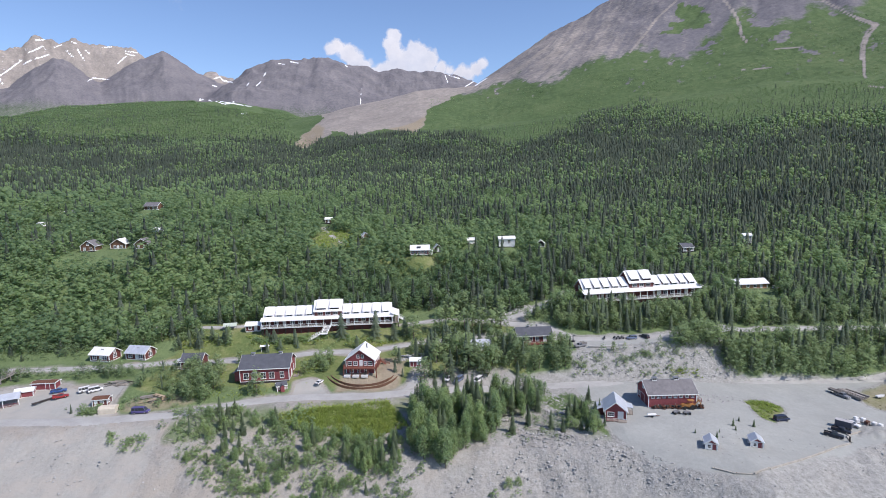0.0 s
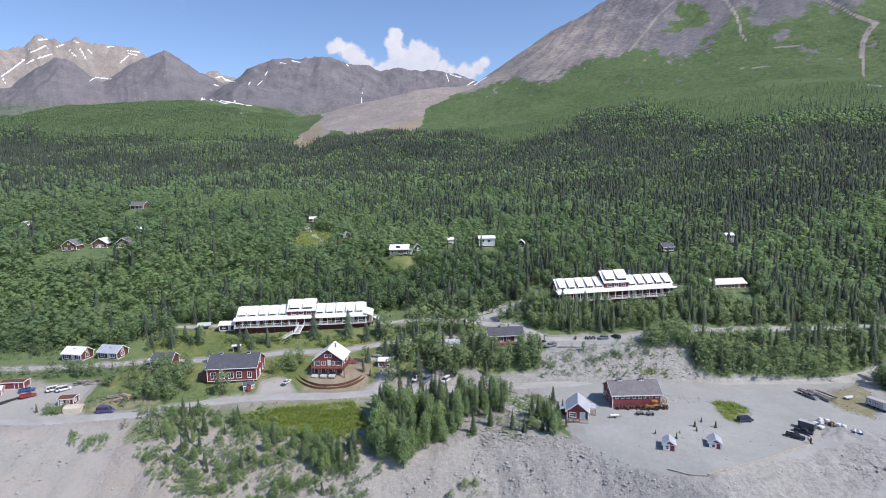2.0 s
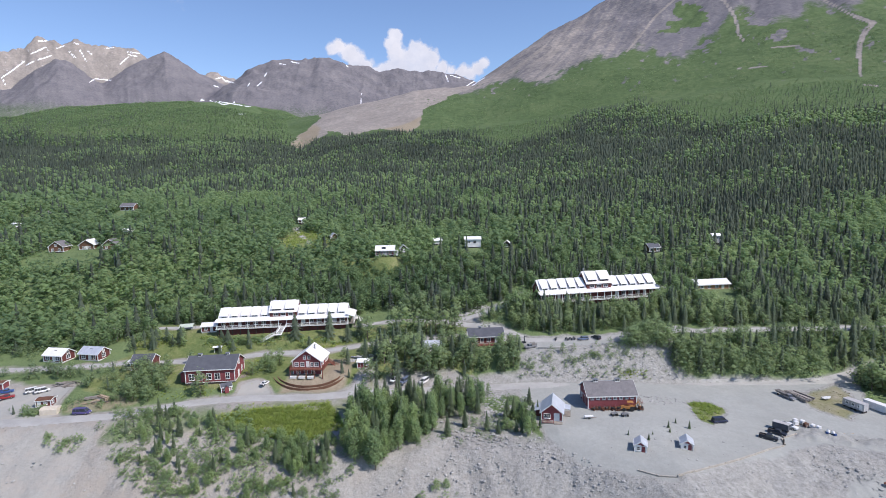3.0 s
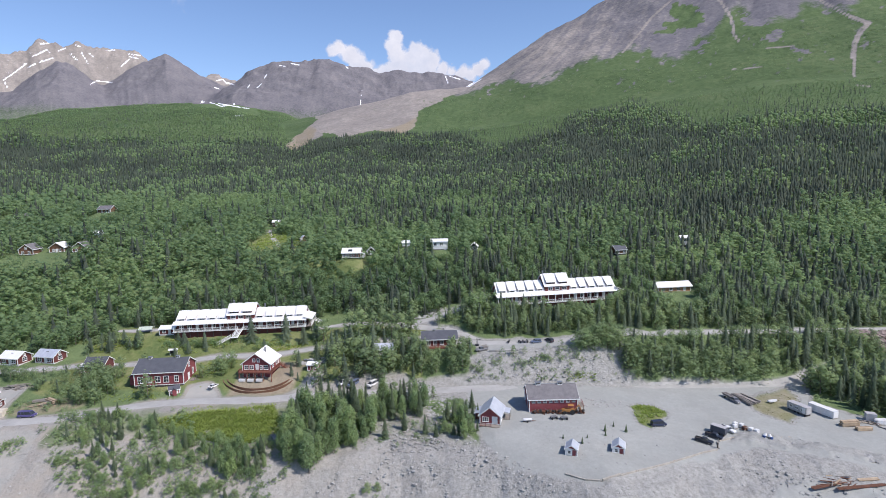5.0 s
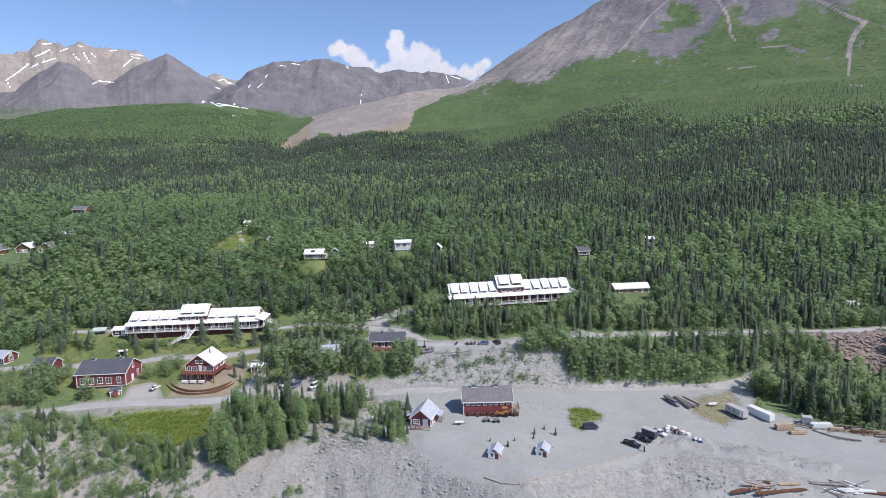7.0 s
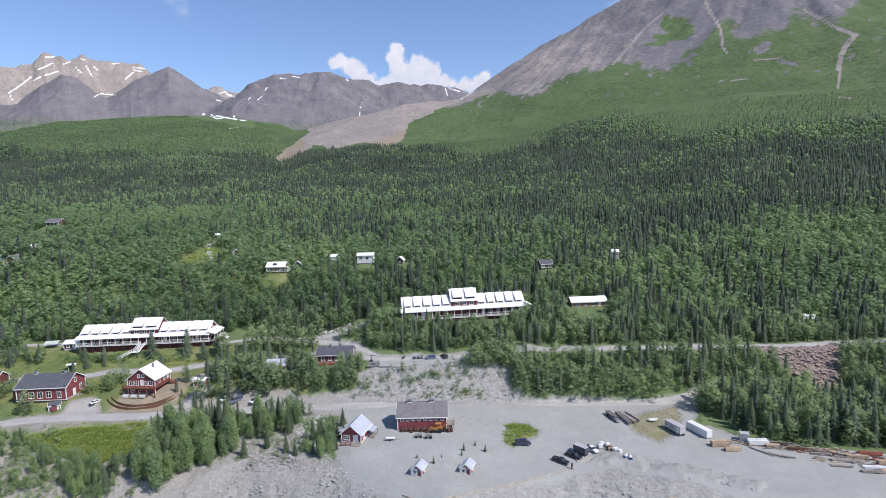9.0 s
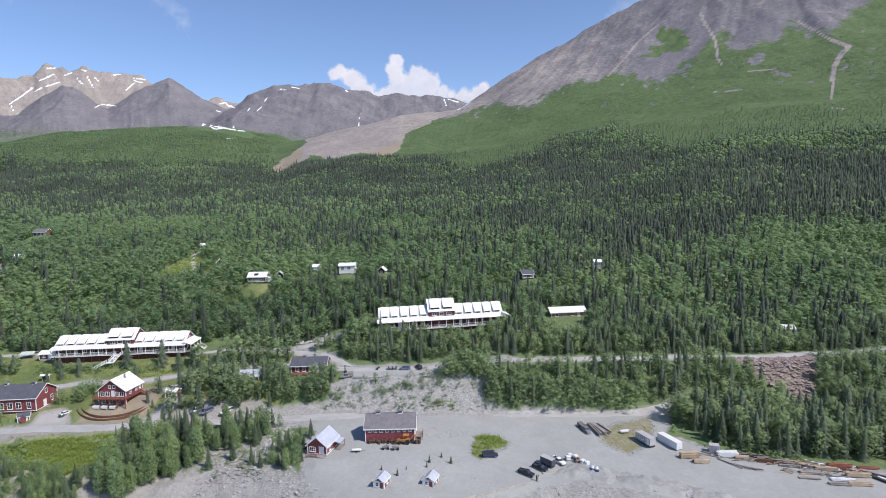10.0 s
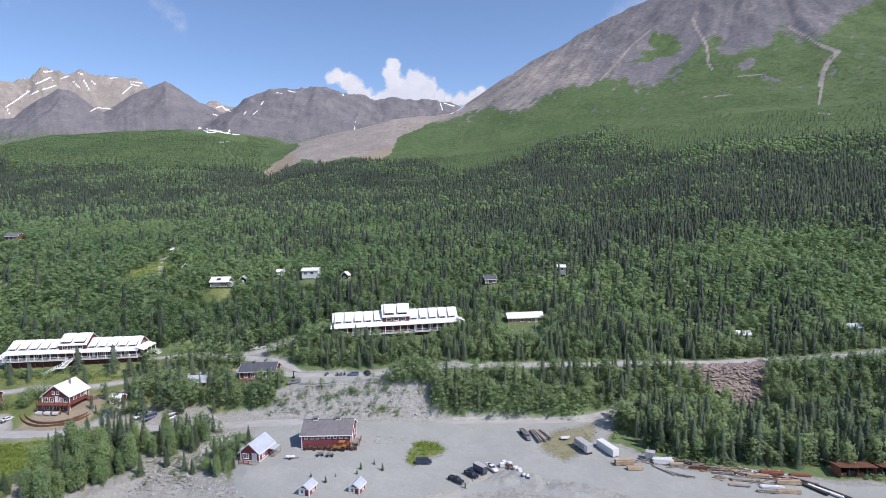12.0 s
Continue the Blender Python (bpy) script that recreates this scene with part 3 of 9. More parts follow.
    earth = np.maximum(earth, np.where(inside(x, y, SCREE), 0.9, 0))
    scrub = np.clip((r - 700) / 350, 0, 1)
    grass = np.where((r < 300) & (x > -100) & (x < 30) & (y > 172) & (y < 213), 0.75, 0.0)
    grass = np.maximum(grass, np.where((x > -50) & (x < -10) & (y > 145) & (y < 168), 0.85, 0))
    grass = np.maximum(grass, np.where(inside(x, y, ORANGE_GRASS) | inside(x, y, ISLAND), 1.0, 0))
    grass = np.maximum(grass, np.where((x > -125) & (x < -74) & (y > 208) & (y < 224), 0.8, 0))
    grass = np.maximum(grass, np.where(np.hypot((x + 56) / 22, (y - 305) / 22) < 1, 0.85, 0))
    grass = np.maximum(grass, np.where(np.hypot((x + 12) / 22, (y - 264) / 9) < 1, 0.75, 0))
    return gravel, rock, snow, earth, scrub, grass, scar


def make_ground():
    bear = np.concatenate([np.arange(-180, -52, 4.0), np.arange(-52, -43, 0.6), np.arange(-43, 43, 0.2), np.arange(43, 52.01, 0.6), np.arange(56, 180, 4.0)])
    dist = np.concatenate([[0.5, 20, 45, 70, 88], np.arange(100, 180, 0.9), np.arange(180, 300, 1.3), np.arange(300, 520, 3.2), np.geomspace(520, 1100, 70), np.geomspace(1106, 2300, 150), np.geomspace(2340, 4870, 24)])
    bb, rr = np.meshgrid(np.radians(bear), dist)
    x, y = HUB[0] + rr * np.sin(bb), HUB[1] + rr * np.cos(bb)
    z = ground_z(x, y) - 70 * np.clip((rr - 2600) / 120, 0, 1) * (np.degrees(bb) < 7)
    behind = np.abs(np.degrees(bb)) > 60
    rough = np.clip(1 - np.abs(y - 125) / 45, 0, 1) * (rr < 300)
    lotmask = inside(x, y, LOT)
    fringe = np.where(lotmask, 0.0, np.clip(path_distance(x, y, LOT + LOT[:1]) / 5.0, 0, 1))
    off_road = np.ones(x.shape)
    for _, p, w in ROADS:
        off_road = np.minimum(off_road, np.clip((path_distance(x, y, p) - w / 2 - 0.3) / 2.5, 0, 1))
    spoil = inside(x, y, SPOIL)
    z = z + off_road * spoil * (0.25 + 1.7 * (fbm(x + 90, y, 3.2, 3) - 0.4))
    z = z + off_road * (0.12 + 0.38 * fringe) * (rr < 420) * (fbm(x, y, 6, 3) - 0.5) + rough * fringe * (2.2 * (fbm(x + 40, y, 11, 3) - 0.5) + 1.3 * (ridged(x, y, 7, 3) - 0.6)) * np.clip(off_road + (rr < 0), 0, 1)
    z = np.where(behind & (rr > 60), np.minimum(z, -30 + 0 * z), z)
    na, nr = len(bear), len(dist)
    idx = np.arange(na * nr).reshape(nr, na)
    nxt = np.roll(idx, -1, axis=1)
    quads = np.stack([idx[:-1], idx[1:], nxt[1:], nxt[:-1]], -1).reshape(-1, 4)
    return tagged(sheet("ground", x, y, z, quads), "hillside of gravel, grass, forest floor and bare mountain rock", "ground", kind="structure")


def sheet(name, x, y, z, quads):
    """A mesh of land over a grid of places, with its cover painted in."""
    me = bpy.data.meshes.new(name)
    me.from_pydata(np.stack([x, y, z], -1).reshape(-1, 3).tolist(), [], quads.tolist())
    cover = [np.asarray(a, float) for a in zones(x, y, z)]
    for k in (0, 3, 5):
        for _ in range(2):
            a = np.pad(cover[k], 1, mode="edge")
            cover[k] = (a[1:-1, 1:-1] * 2 + a[:-2, 1:-1] + a[2:, 1:-1] + a[1:-1, :-2] + a[1:-1, 2:]) / 6
    gravel, rock, snow, earth, scrub, grass, scar = (a.ravel() for a in cover)
    for kind, cols in (("zone_a", (gravel, rock, snow, earth)), ("zone_b", (scrub, grass, scar, np.ones_like(scar)))):
        at = me.attributes.new(kind, "FLOAT_COLOR", "POINT")
        at.data.foreach_set("color", np.stack(cols, -1).clip(0, 1).ravel())
    me.polygons.foreach_set("use_smooth", [True] * len(me.polygons))
    me.update()
    me.materials.append(GROUND)
    return new(name, me)


def make_far_range():
    """The peaks beyond the valley, on a finer grid than the ground that runs under them."""
    bear, dist = np.arange(-43, 7.01, 0.095), np.concatenate([np.linspace(2500, 3300, 16), np.linspace(3330, 3720, 46), np.linspace(3760, 3980, 5), np.linspace(4000, 4310, 40), np.linspace(4330, 4480, 5), np.linspace(4490, 4710, 48), [4780, 4865]])
    bb, rr = np.meshgrid(np.radians(bear), dist)
    x, y = HUB[0] + rr * np.sin(bb), HUB[1] + rr * np.cos(bb)
    idx = np.arange(bb.size).reshape(bb.shape)
    quads = np.stack([idx[:-1, :-1], idx[1:, :-1], idx[1:, 1:], idx[:-1, 1:]], -1).reshape(-1, 4)
    tagged(sheet("mountain_range", x, y, ground_z(x, y) - 8 * np.clip((2620 - rr) / 60, 0, 1), quads), "grey-brown rocky mountain range with streaks of old snow", "mountains", kind="structure")


# ---- clouds ----
# Cumulus hanging over the far range and thin high wisps: heaps at (bearing, elevation, size) in degrees, ragged by noise.
HEAPS = ((-11.05, 12.78, 0.62), (-10.39, 12.96, 0.95), (-9.75, 12.59, 1.0), (-8.88, 11.85, 1.06), (-7.91, 11.19, 0.95), (-5.01, 13.93, 0.76), (-5.36, 13.3, 0.75), (-4.95, 12.8, 0.95), (-4.7, 12.3, 1.0), (-4.54, 11.74, 1.13), (-2.69, 12.13, 1.32), (-1.48, 11.68, 1.1), (-3.45, 10.96, 1.27), (-5.49, 10.89, 0.89), (-6.41, 10.81, 0.8), (-7.2, 10.7, 0.8), (-2.0, 10.8, 1.1), (1.2, 10.4, 0.9), (2.4, 10.5, 0.8), (3.76, 11.39, 0.66), (3.0, 10.88, 0.75), (1.77, 10.64, 0.8), (0.44, 10.68, 0.85), (-0.38, 10.99, 0.85))
WISPS = ((-25.6, 17.6, 0.8), (-24.7, 16.9, 0.9), (-26.6, 18.2, 0.6), (-38.0, 18.6, 1.5), (18.0, 17.2, 1.6), (19.5, 18.2, 1.6), (16.5, 16.6, 1.0))


def cloud_material():
    m, t, b = nodes_of("cloud")
    t.nodes.remove(b)
    ray = t.nodes.new("ShaderNodeVectorMath")
    ray.operation = "NORMALIZE"
    t.links.new(coords(t), ray.inputs[0])
    xyz = t.nodes.new("ShaderNodeSeparateXYZ")
    t.links.new(ray.outputs[0], xyz.inputs[0])
    bear = maths(t, "MULTIPLY", maths(t, "ARCTAN2", xyz.outputs[0], xyz.outputs[1]), 57.2958)
    elev = maths(t, "MULTIPLY", maths(t, "ARCSINE", xyz.outputs[2]), 57.2958)
    puff, curl = noise_of(t, ray.outputs[0], 26.0, 5, 0.55), noise_of(t, ray.outputs[0], 60.0, 6, 0.6)

    def heap(spots):
        best = None
        for hb, he, hr in spots:
            dx, dy = maths(t, "SUBTRACT", bear, hb), maths(t, "SUBTRACT", elev, he)
            d = maths(t, "DIVIDE", maths(t, "SQRT", maths(t, "ADD", maths(t, "MULTIPLY", dx, dx), maths(t, "MULTIPLY", dy, dy))), hr)
            best = d if best is None else maths(t, "SMOOTH_MIN", best, d, 0.3)
        return best

    edge = maths(t, "MULTIPLY_ADD", maths(t, "SUBTRACT", puff, 0.5), 1.5, maths(t, "MULTIPLY_ADD", maths(t, "SUBTRACT", curl, 0.5), 1.3, heap(HEAPS)))
    cover = maths(t, "MULTIPLY_ADD", maths(t, "SUBTRACT", 1.06, edge), 2.6, 0.0, clamp=True)
    cover = maths(t, "MULTIPLY", cover, maths(t, "MULTIPLY_ADD", puff, 0.5, 0.68), clamp=True)
    thin = maths(t, "MULTIPLY_ADD", maths(t, "SUBTRACT", curl, 0.5), 2.4, maths(t, "MULTIPLY", maths(t, "SUBTRACT", 1.25, heap(WISPS)), 0.55))
    cover = maths(t, "MAXIMUM", cover, maths(t, "MULTIPLY", maths(t, "MINIMUM", maths(t, "MAXIMUM", thin, 0.0), 1.0), 0.2))
    # the cloud's light is painted into its glow: greyer low down, whiter above
    tone = ramp(t, maths(t, "MULTIPLY_ADD", curl, 0.5, maths(t, "MULTIPLY_ADD", elev, 0.06, -0.45)), [(0.3, (0.52, 0.55, 0.61)), (0.75, (0.72, 0.73, 0.75))])
    glow, clear, mix = t.nodes.new("ShaderNodeEmission"), t.nodes.new("ShaderNodeBsdfTransparent"), t.nodes.new("ShaderNodeMixShader")
    t.links.new(tone, glow.inputs["Color"])
    t.links.new(cover, mix.inputs[0])
    t.links.new(clear.outputs[0], mix.inputs[1])
    t.links.new(glow.outputs[0], mix.inputs[2])
    t.links.new(mix.outputs[0], t.nodes["Material Output"].inputs["Surface"])
    return m


def make_clouds():
    bear, elev = np.radians(np.arange(-42, 24.1, 1.5)), np.radians(np.arange(9, 21.1, 1.5))
    bb, ee = np.meshgrid(bear, elev)
    v = 4840 * np.stack([np.sin(bb) * np.cos(ee), np.cos(bb) * np.cos(ee), np.sin(ee)], -1).reshape(-1, 3)
    idx = np.arange(bb.size).reshape(bb.shape)
    f = np.stack([idx[:-1, :-1], idx[:-1, 1:], idx[1:, 1:], idx[1:, :-1]], -1).reshape(-1, 4)
    me = bpy.data.meshes.new("backdrop_clouds")
    me.from_pydata(v.tolist(), [], f.tolist())
    me.materials.append(cloud_material())
    ob = tagged(new("backdrop_clouds", me), "white cumulus and thin wisps beyond the far range", "clouds", kind="structure")
    ob.location = (HUB[0], HUB[1], EYE_Z)


make_clouds()


ground = make_ground()
make_far_range()
ROAD = surface("packed_gravel_road", (0.295, 0.292, 0.275), (0.42, 0.416, 0.395), 0.95, scale=0.25, fine=3.5, bump=0.03, wear=(0.34, 0.315, 0.285))


def make_road(name, path, width):
    pts = [Vector((*p, 0)) for p in path]
    line = []
    for a, b in zip(pts, pts[1:]):
        n = max(2, int((b - a).length / 1.6))
        line += [a.lerp(b, k / n) for k in range(n)]
    line.append(pts[-1])
    for _ in range(6):
        line = [line[0]] + [(p + q * 2 + s) / 4 for p, q, s in zip(line, line[1:], line[2:])] + [line[-1]]
    verts, faces, cols = [], [], 7
    for i, p in enumerate(line):
        d = (line[min(i + 1, len(line) - 1)] - line[max(i - 1, 0)]).normalized()
        side = Vector((d.y, -d.x, 0))
        end = min(1.0, 0.25 + 0.19 * min(i, len(line) - 1 - i))
        wob = 0.5 * (noise.noise(p * 0.15) + noise.noise(p * 0.5))
        for c in range(cols):
            q = p + side * (c / (cols - 1) - 0.5) * (width + wob) * end
            crown = 0.06 - 0.10 * abs(c / (cols - 1) - 0.5) * 2
            verts.append((q.x, q.y, gz(q.x, q.y) + (-0.12 if c in (0, cols - 1) else 0.12 * end + 0.5 * crown)))
    for i in range(len(line) - 1):
        for c in range(cols - 1):
            k = i * cols + c
            faces.append((k, k + 1, k + cols + 1, k + cols))
    me = bpy.data.meshes.new(name)
    me.from_pydata(verts, [], faces)
    me.polygons.foreach_set("use_smooth", [True] * len(faces))
    me.materials.append(ROAD)
    return tagged(new(name, me), "pale grey packed gravel road", "road", kind="structure")


for _n, _p, _w in ROADS:
    make_road(_n, _p, _w)


# ---- building kit ----
def part(name, bm, material, parent=None, label=""):
    """Links a bmesh as one mesh object under a thing or a part."""
    me = bpy.data.meshes.new(name)
    bmesh.ops.recalc_face_normals(bm, faces=bm.faces)
    bm.to_mesh(me)
    bm.free()
    me.materials.append(material)
    ob = new(name, me)
    ob.parent = parent
    return tagged(ob, label)


def thing(name, label, category, x, y, z, yaw=0.0, group=""):
    ob = new(name)
    ob.empty_display_size = 0.5
    ob.matrix_basis = pose(x, y, z, 0, 0, yaw)
    return tagged(ob, label, category, group)


def box(bm, x0, x1, y0, y1, z0, z1, m=None):
    """An axis-aligned block, or one turned by m."""
    vs = [bm.verts.new((x, y, z)) for x, y, z in ((x0, y0, z0), (x1, y0, z0), (x1, y1, z0), (x0, y1, z0), (x0, y0, z1), (x1, y0, z1), (x1, y1, z1), (x0, y1, z1))]
    for f in ((0, 3, 2, 1), (4, 5, 6, 7), (0, 1, 5, 4), (1, 2, 6, 5), (2, 3, 7, 6), (3, 0, 4, 7)):
        bm.faces.new([vs[i] for i in f])
    if m is not None:
        for v in vs:
            v.co = m @ v.co
    return vs


def prism(bm, profile, axis, a, b):
    """A closed profile of (u, z) pulled along x (u is y) or y (u is x) from a to b."""
    ends = []
    for s in (a, b):
        ends.append([bm.verts.new((s, u, z) if axis == "x" else (u, s, z)) for u, z in profile])
    n = len(profile)
    bm.faces.new(ends[0])
    bm.faces.new(ends[1][::-1])
    for i in range(n):
        bm.faces.new((ends[0][i], ends[1][i], ends[1][(i + 1) % n], ends[0][(i + 1) % n]))


def tube(bm, p, q, r0, r1=None, n=6):
    p, q = Vector(p), Vector(q)
    r1 = r0 if r1 is None else r1
    turn = (q - p).to_track_quat("Z", "Y").to_matrix()
    rings = []
    for c, r in ((p, r0), (q, r1)):
        rings.append([bm.verts.new(c + turn @ Vector((r * math.cos(a), r * math.sin(a), 0))) for a in (math.tau * k / n for k in range(n))])
    for i in range(n):
        bm.faces.new((rings[0][i], rings[0][(i + 1) % n], rings[1][(i + 1) % n], rings[1][i]))
    bm.faces.new(rings[0][::-1])
    bm.faces.new(rings[1])


FACES = {"front": 0, "right": 90, "back": 180, "left": 270}


def on_face(face, L, D):
    """The frame of a wall: x along it, y out of the house towards -y, at the wall's foot."""
    out = D / 2 if face in ("front", "back") else L / 2
    return pose(0, 0, 0, 0, 0, FACES[face]) @ pose(0, -out, 0)


def framework(bm, xs, zs, solid, y0, y1, m):
    """One connected frame: the solid cells of a grid of bars, pulled from y0 to y1."""
    made = {}

    def v(i, k, y):
        key = (i, k, y)
        if key not in made:
            made[key] = bm.verts.new(m @ Vector((xs[i], y, zs[k])))
        return made[key]

    for i, k in solid:
        bm.faces.new((v(i, k, y0), v(i + 1, k, y0), v(i + 1, k + 1, y0), v(i, k + 1, y0)))
        for di, dk, a, b in ((-1, 0, (i, k + 1), (i, k)), (1, 0, (i + 1, k), (i + 1, k + 1)), (0, -1, (i, k), (i + 1, k)), (0, 1, (i + 1, k + 1), (i, k + 1))):
            if (i + di, k + dk) not in solid:
                bm.faces.new((v(*a, y0), v(*a, y1), v(*b, y1), v(*b, y0)))


def window(parent, m, u, v, w, h, trim=None, bars=(2, 2), label="white-trimmed window"):
    """Frame with casing, sill and glazing bars, its pane set back from the casing."""
    trim = trim or WHITE
    c = 0.13
    xs, zs = [u - w / 2 - c, u - w / 2], [v - c, v]
    for k in range(1, bars[0]):
        xs += [u - w / 2 + w * k / bars[0] - 0.035, u - w / 2 + w * k / bars[0] + 0.035]
    for k in range(1, bars[1]):
        zs += [v + h * k / bars[1] - 0.025, v + h * k / bars[1] + 0.025]
    xs += [u + w / 2, u + w / 2 + c]
    zs += [v + h, v + h + c]
    solid = {(i, k) for i in range(len(xs) - 1) for k in range(len(zs) - 1) if i % 2 == 0 or k % 2 == 0}
    bm = bmesh.new()
    framework(bm, xs, zs, solid, -0.09, 0.04, m)
    fr = part("window", bm, trim, parent, label)
    bm = bmesh.new()
    box(bm, u - w / 2 + 0.002, u + w / 2 - 0.002, -0.03, 0.012, v + 0.002, v + h - 0.002, m)
    part("pane", bm, GLASS, fr)
    bm = bmesh.new()
    box(bm, u - w / 2 - c - 0.05, u + w / 2 + c + 0.05, -0.16, 0.02, v - c - 0.07, v - c - 0.002, m)
    part("sill", bm, trim, fr)


def door(parent, m, u, v, w, h, leaf=None, trim=None, label="panelled door"):
    trim = trim or WHITE
    bm = bmesh.new()
    c = 0.12
    framework(bm, [u - w / 2 - c, u - w / 2, u + w / 2, u + w / 2 + c], [v, v + h, v + h + c], {(0, 0), (0, 1), (1, 1), (2, 0), (2, 1)}, -0.09, 0.04, m)
    fr = part("door", bm, trim, parent, label)
    bm = bmesh.new()
    box(bm, u - w / 2 + 0.002, u + w / 2 - 0.002, -0.04, 0.012, v, v + h - 0.002, m)
    for k in range(2):
        z = v + 0.15 + k * h * 0.5
        box(bm, u - w * 0.32, u + w * 0.32, -0.06, -0.039, z, z + h * 0.36, m)
    part("leaf", bm, leaf or trim, fr)
    bm = bmesh.new()
    box(bm, u + w * 0.34, u + w * 0.42, -0.1, -0.039, v + h * 0.46, v + h * 0.5, m)
    part("handle", bm, GREY_METAL, fr)


def gable_house(name, label, x, y, z, yaw, L, D, wall, rise, ridge="x", over=0.45, walls=None, roof=None, openings=(), corner=True, foot=0.0, roof_split=0.0, category="house", group="", sunk=0.8, roof_label=""):
    """A timber house: base centre at x, y, z; L along its x, D along its y, ridge along either."""
    walls, roof = walls or RED, roof or WHITE_ROOF
    ob = thing(name, label, category, x, y, z, yaw, group)
    half = D / 2 if ridge == "x" else L / 2
    run = L / 2 if ridge == "x" else D / 2
    bm = bmesh.new()
    prism(bm, [(-half, foot - 0.05), (half, foot - 0.05), (half, wall), (0, wall + rise), (-half, wall)], ridge, -run, run)
    part("wall", bm, walls, ob)
    bm = bmesh.new()
    prism(bm, [(-half + 0.06, -sunk), (half - 0.06, -sunk), (half - 0.06, foot - 0.052), (-half + 0.06, foot - 0.052)], ridge, -run + 0.06, run - 0.06)
    part("foundation", bm, CONCRETE if foot < 0.5 else DARK, ob)
    slope = rise / half
    for s in (-1, 1):
        bm = bmesh.new()
        e = half + over
        u0, u1 = s * e, 0.0
        z0, z1 = wall - over * slope, wall + rise
        prism(bm, [(u0, z0 + 0.02), (u1, z1 + 0.02), (u1, z1 + 0.17), (u0, z0 + 0.17)], ridge, -run - over, run + over)
        r = part("roof", bm, roof, ob, roof_label)
        bm = bmesh.new()
        prism(bm, [(u0 + s * 0.003, z0 - 0.08), (u0 + s * 0.05, z0 - 0.08), (u0 + s * 0.05, z0 + 0.19), (u0 + s * 0.003, z0 + 0.19)], ridge, -run - over, run + over)
        part("fascia", bm, WHITE, r)
        for g in (-1, 1):
            bm = bmesh.new()
            a = g * (run + over + 0.003)
            prism(bm, [(u0, z0 - 0.12), (u1, z1 - 0.12), (u1, z1 + 0.18), (u0, z0 + 0.18)], ridge, min(a, a + g * 0.05), max(a, a + g * 0.05))
            part("bargeboard", bm, WHITE, r)
    if corner:
        for sx in (-1, 1):
            for sy in (-1, 1):
                bm = bmesh.new()
                cx, cy = sx * L / 2, sy * D / 2
                box(bm, cx - 0.11 + sx * 0.03, cx + 0.11 + sx * 0.03, cy - 0.11 + sy * 0.03, cy + 0.11 + sy * 0.03, foot - 0.04, wall - 0.1)
                part("corner_board", bm, WHITE, ob)
        bm = bmesh.new()
        box(bm, -L / 2 - 0.04, L / 2 + 0.04, -D / 2 - 0.04, D / 2 + 0.04, foot - 0.05, foot + 0.16)
        part("skirt_board", bm, WHITE, ob)
    for face, kind, u, v, w, h, *more in openings:
        m = on_face(face, L, D)
        if kind == "window":
            window(ob, m, u, v, w, h, bars=more[0] if more else (2, 2))
        else:
            door(ob, m, u, v, w, h, leaf=more[0] if more else None)
    return ob


def chimney(ob, x, y, z0, z1, w=0.45, mat=None):
    bm = bmesh.new()
    box(bm, x - w / 2, x + w / 2, y - w / 2, y + w / 2, z0, z1)
    box(bm, x - w / 2 - 0.08, x + w / 2 + 0.08, y - w / 2 - 0.08, y + w / 2 + 0.08, z1 + 0.002, z1 + 0.12)
    return part("chimney", bm, mat or GREY_METAL, ob)


def roof_vent(ob, x, y, z, w=1.1):
    """A small louvred monitor astride a ridge."""
    bm = bmesh.new()
    box(bm, x - w / 2, x + w / 2, y - 0.4, y + 0.4, z - 0.4, z + 0.62)
    v = part("roof_vent", bm, WHITE, ob)
    bm = bmesh.new()
    box(bm, x - w / 2 - 0.15, x + w / 2 + 0.15, y - 0.62, y + 0.62, z + 0.623, z + 0.74)
    part("cap", bm, GREY_METAL, v)
    for k in range(2):
        bm = bmesh.new()
        box(bm, x - w * 0.42 + k * w * 0.46, x - w * 0.42 + k * w * 0.46 + w * 0.38, y - 0.43, y - 0.395, z + 0.12, z + 0.5)
        part("louvre", bm, DARK, v)


def railing(parent, a, b, h=1.0, gap=1.9, mat=None, balusters=True, name="railing"):
    """Posts, two rails and balusters from a to b."""
    a, b = Vector(a), Vector(b)
    d = b - a
    n = max(1, round(d.length / gap))
    bm = bmesh.new()
    for k in range(n + 1):
        p = a + d * k / n
        box(bm, p.x - 0.06, p.x + 0.06, p.y - 0.06, p.y + 0.06, p.z, p.z + h + 0.06)
    for zz in (0.12, h - 0.05):
        tube(bm, a + Vector((0, 0, zz)), b + Vector((0, 0, zz)), 0.05, n=4)
    if balusters:
        m = int(d.length / 0.3)
        for k in range(m):
            p = a + d * (k + 0.5) / m
            box(bm, p.x - 0.022, p.x + 0.022, p.y - 0.022, p.y + 0.022, p.z + 0.12, p.z + h - 0.06)
    return tagged(part(name, bm, mat or WHITE, parent), kind="stuff" if balusters else "")


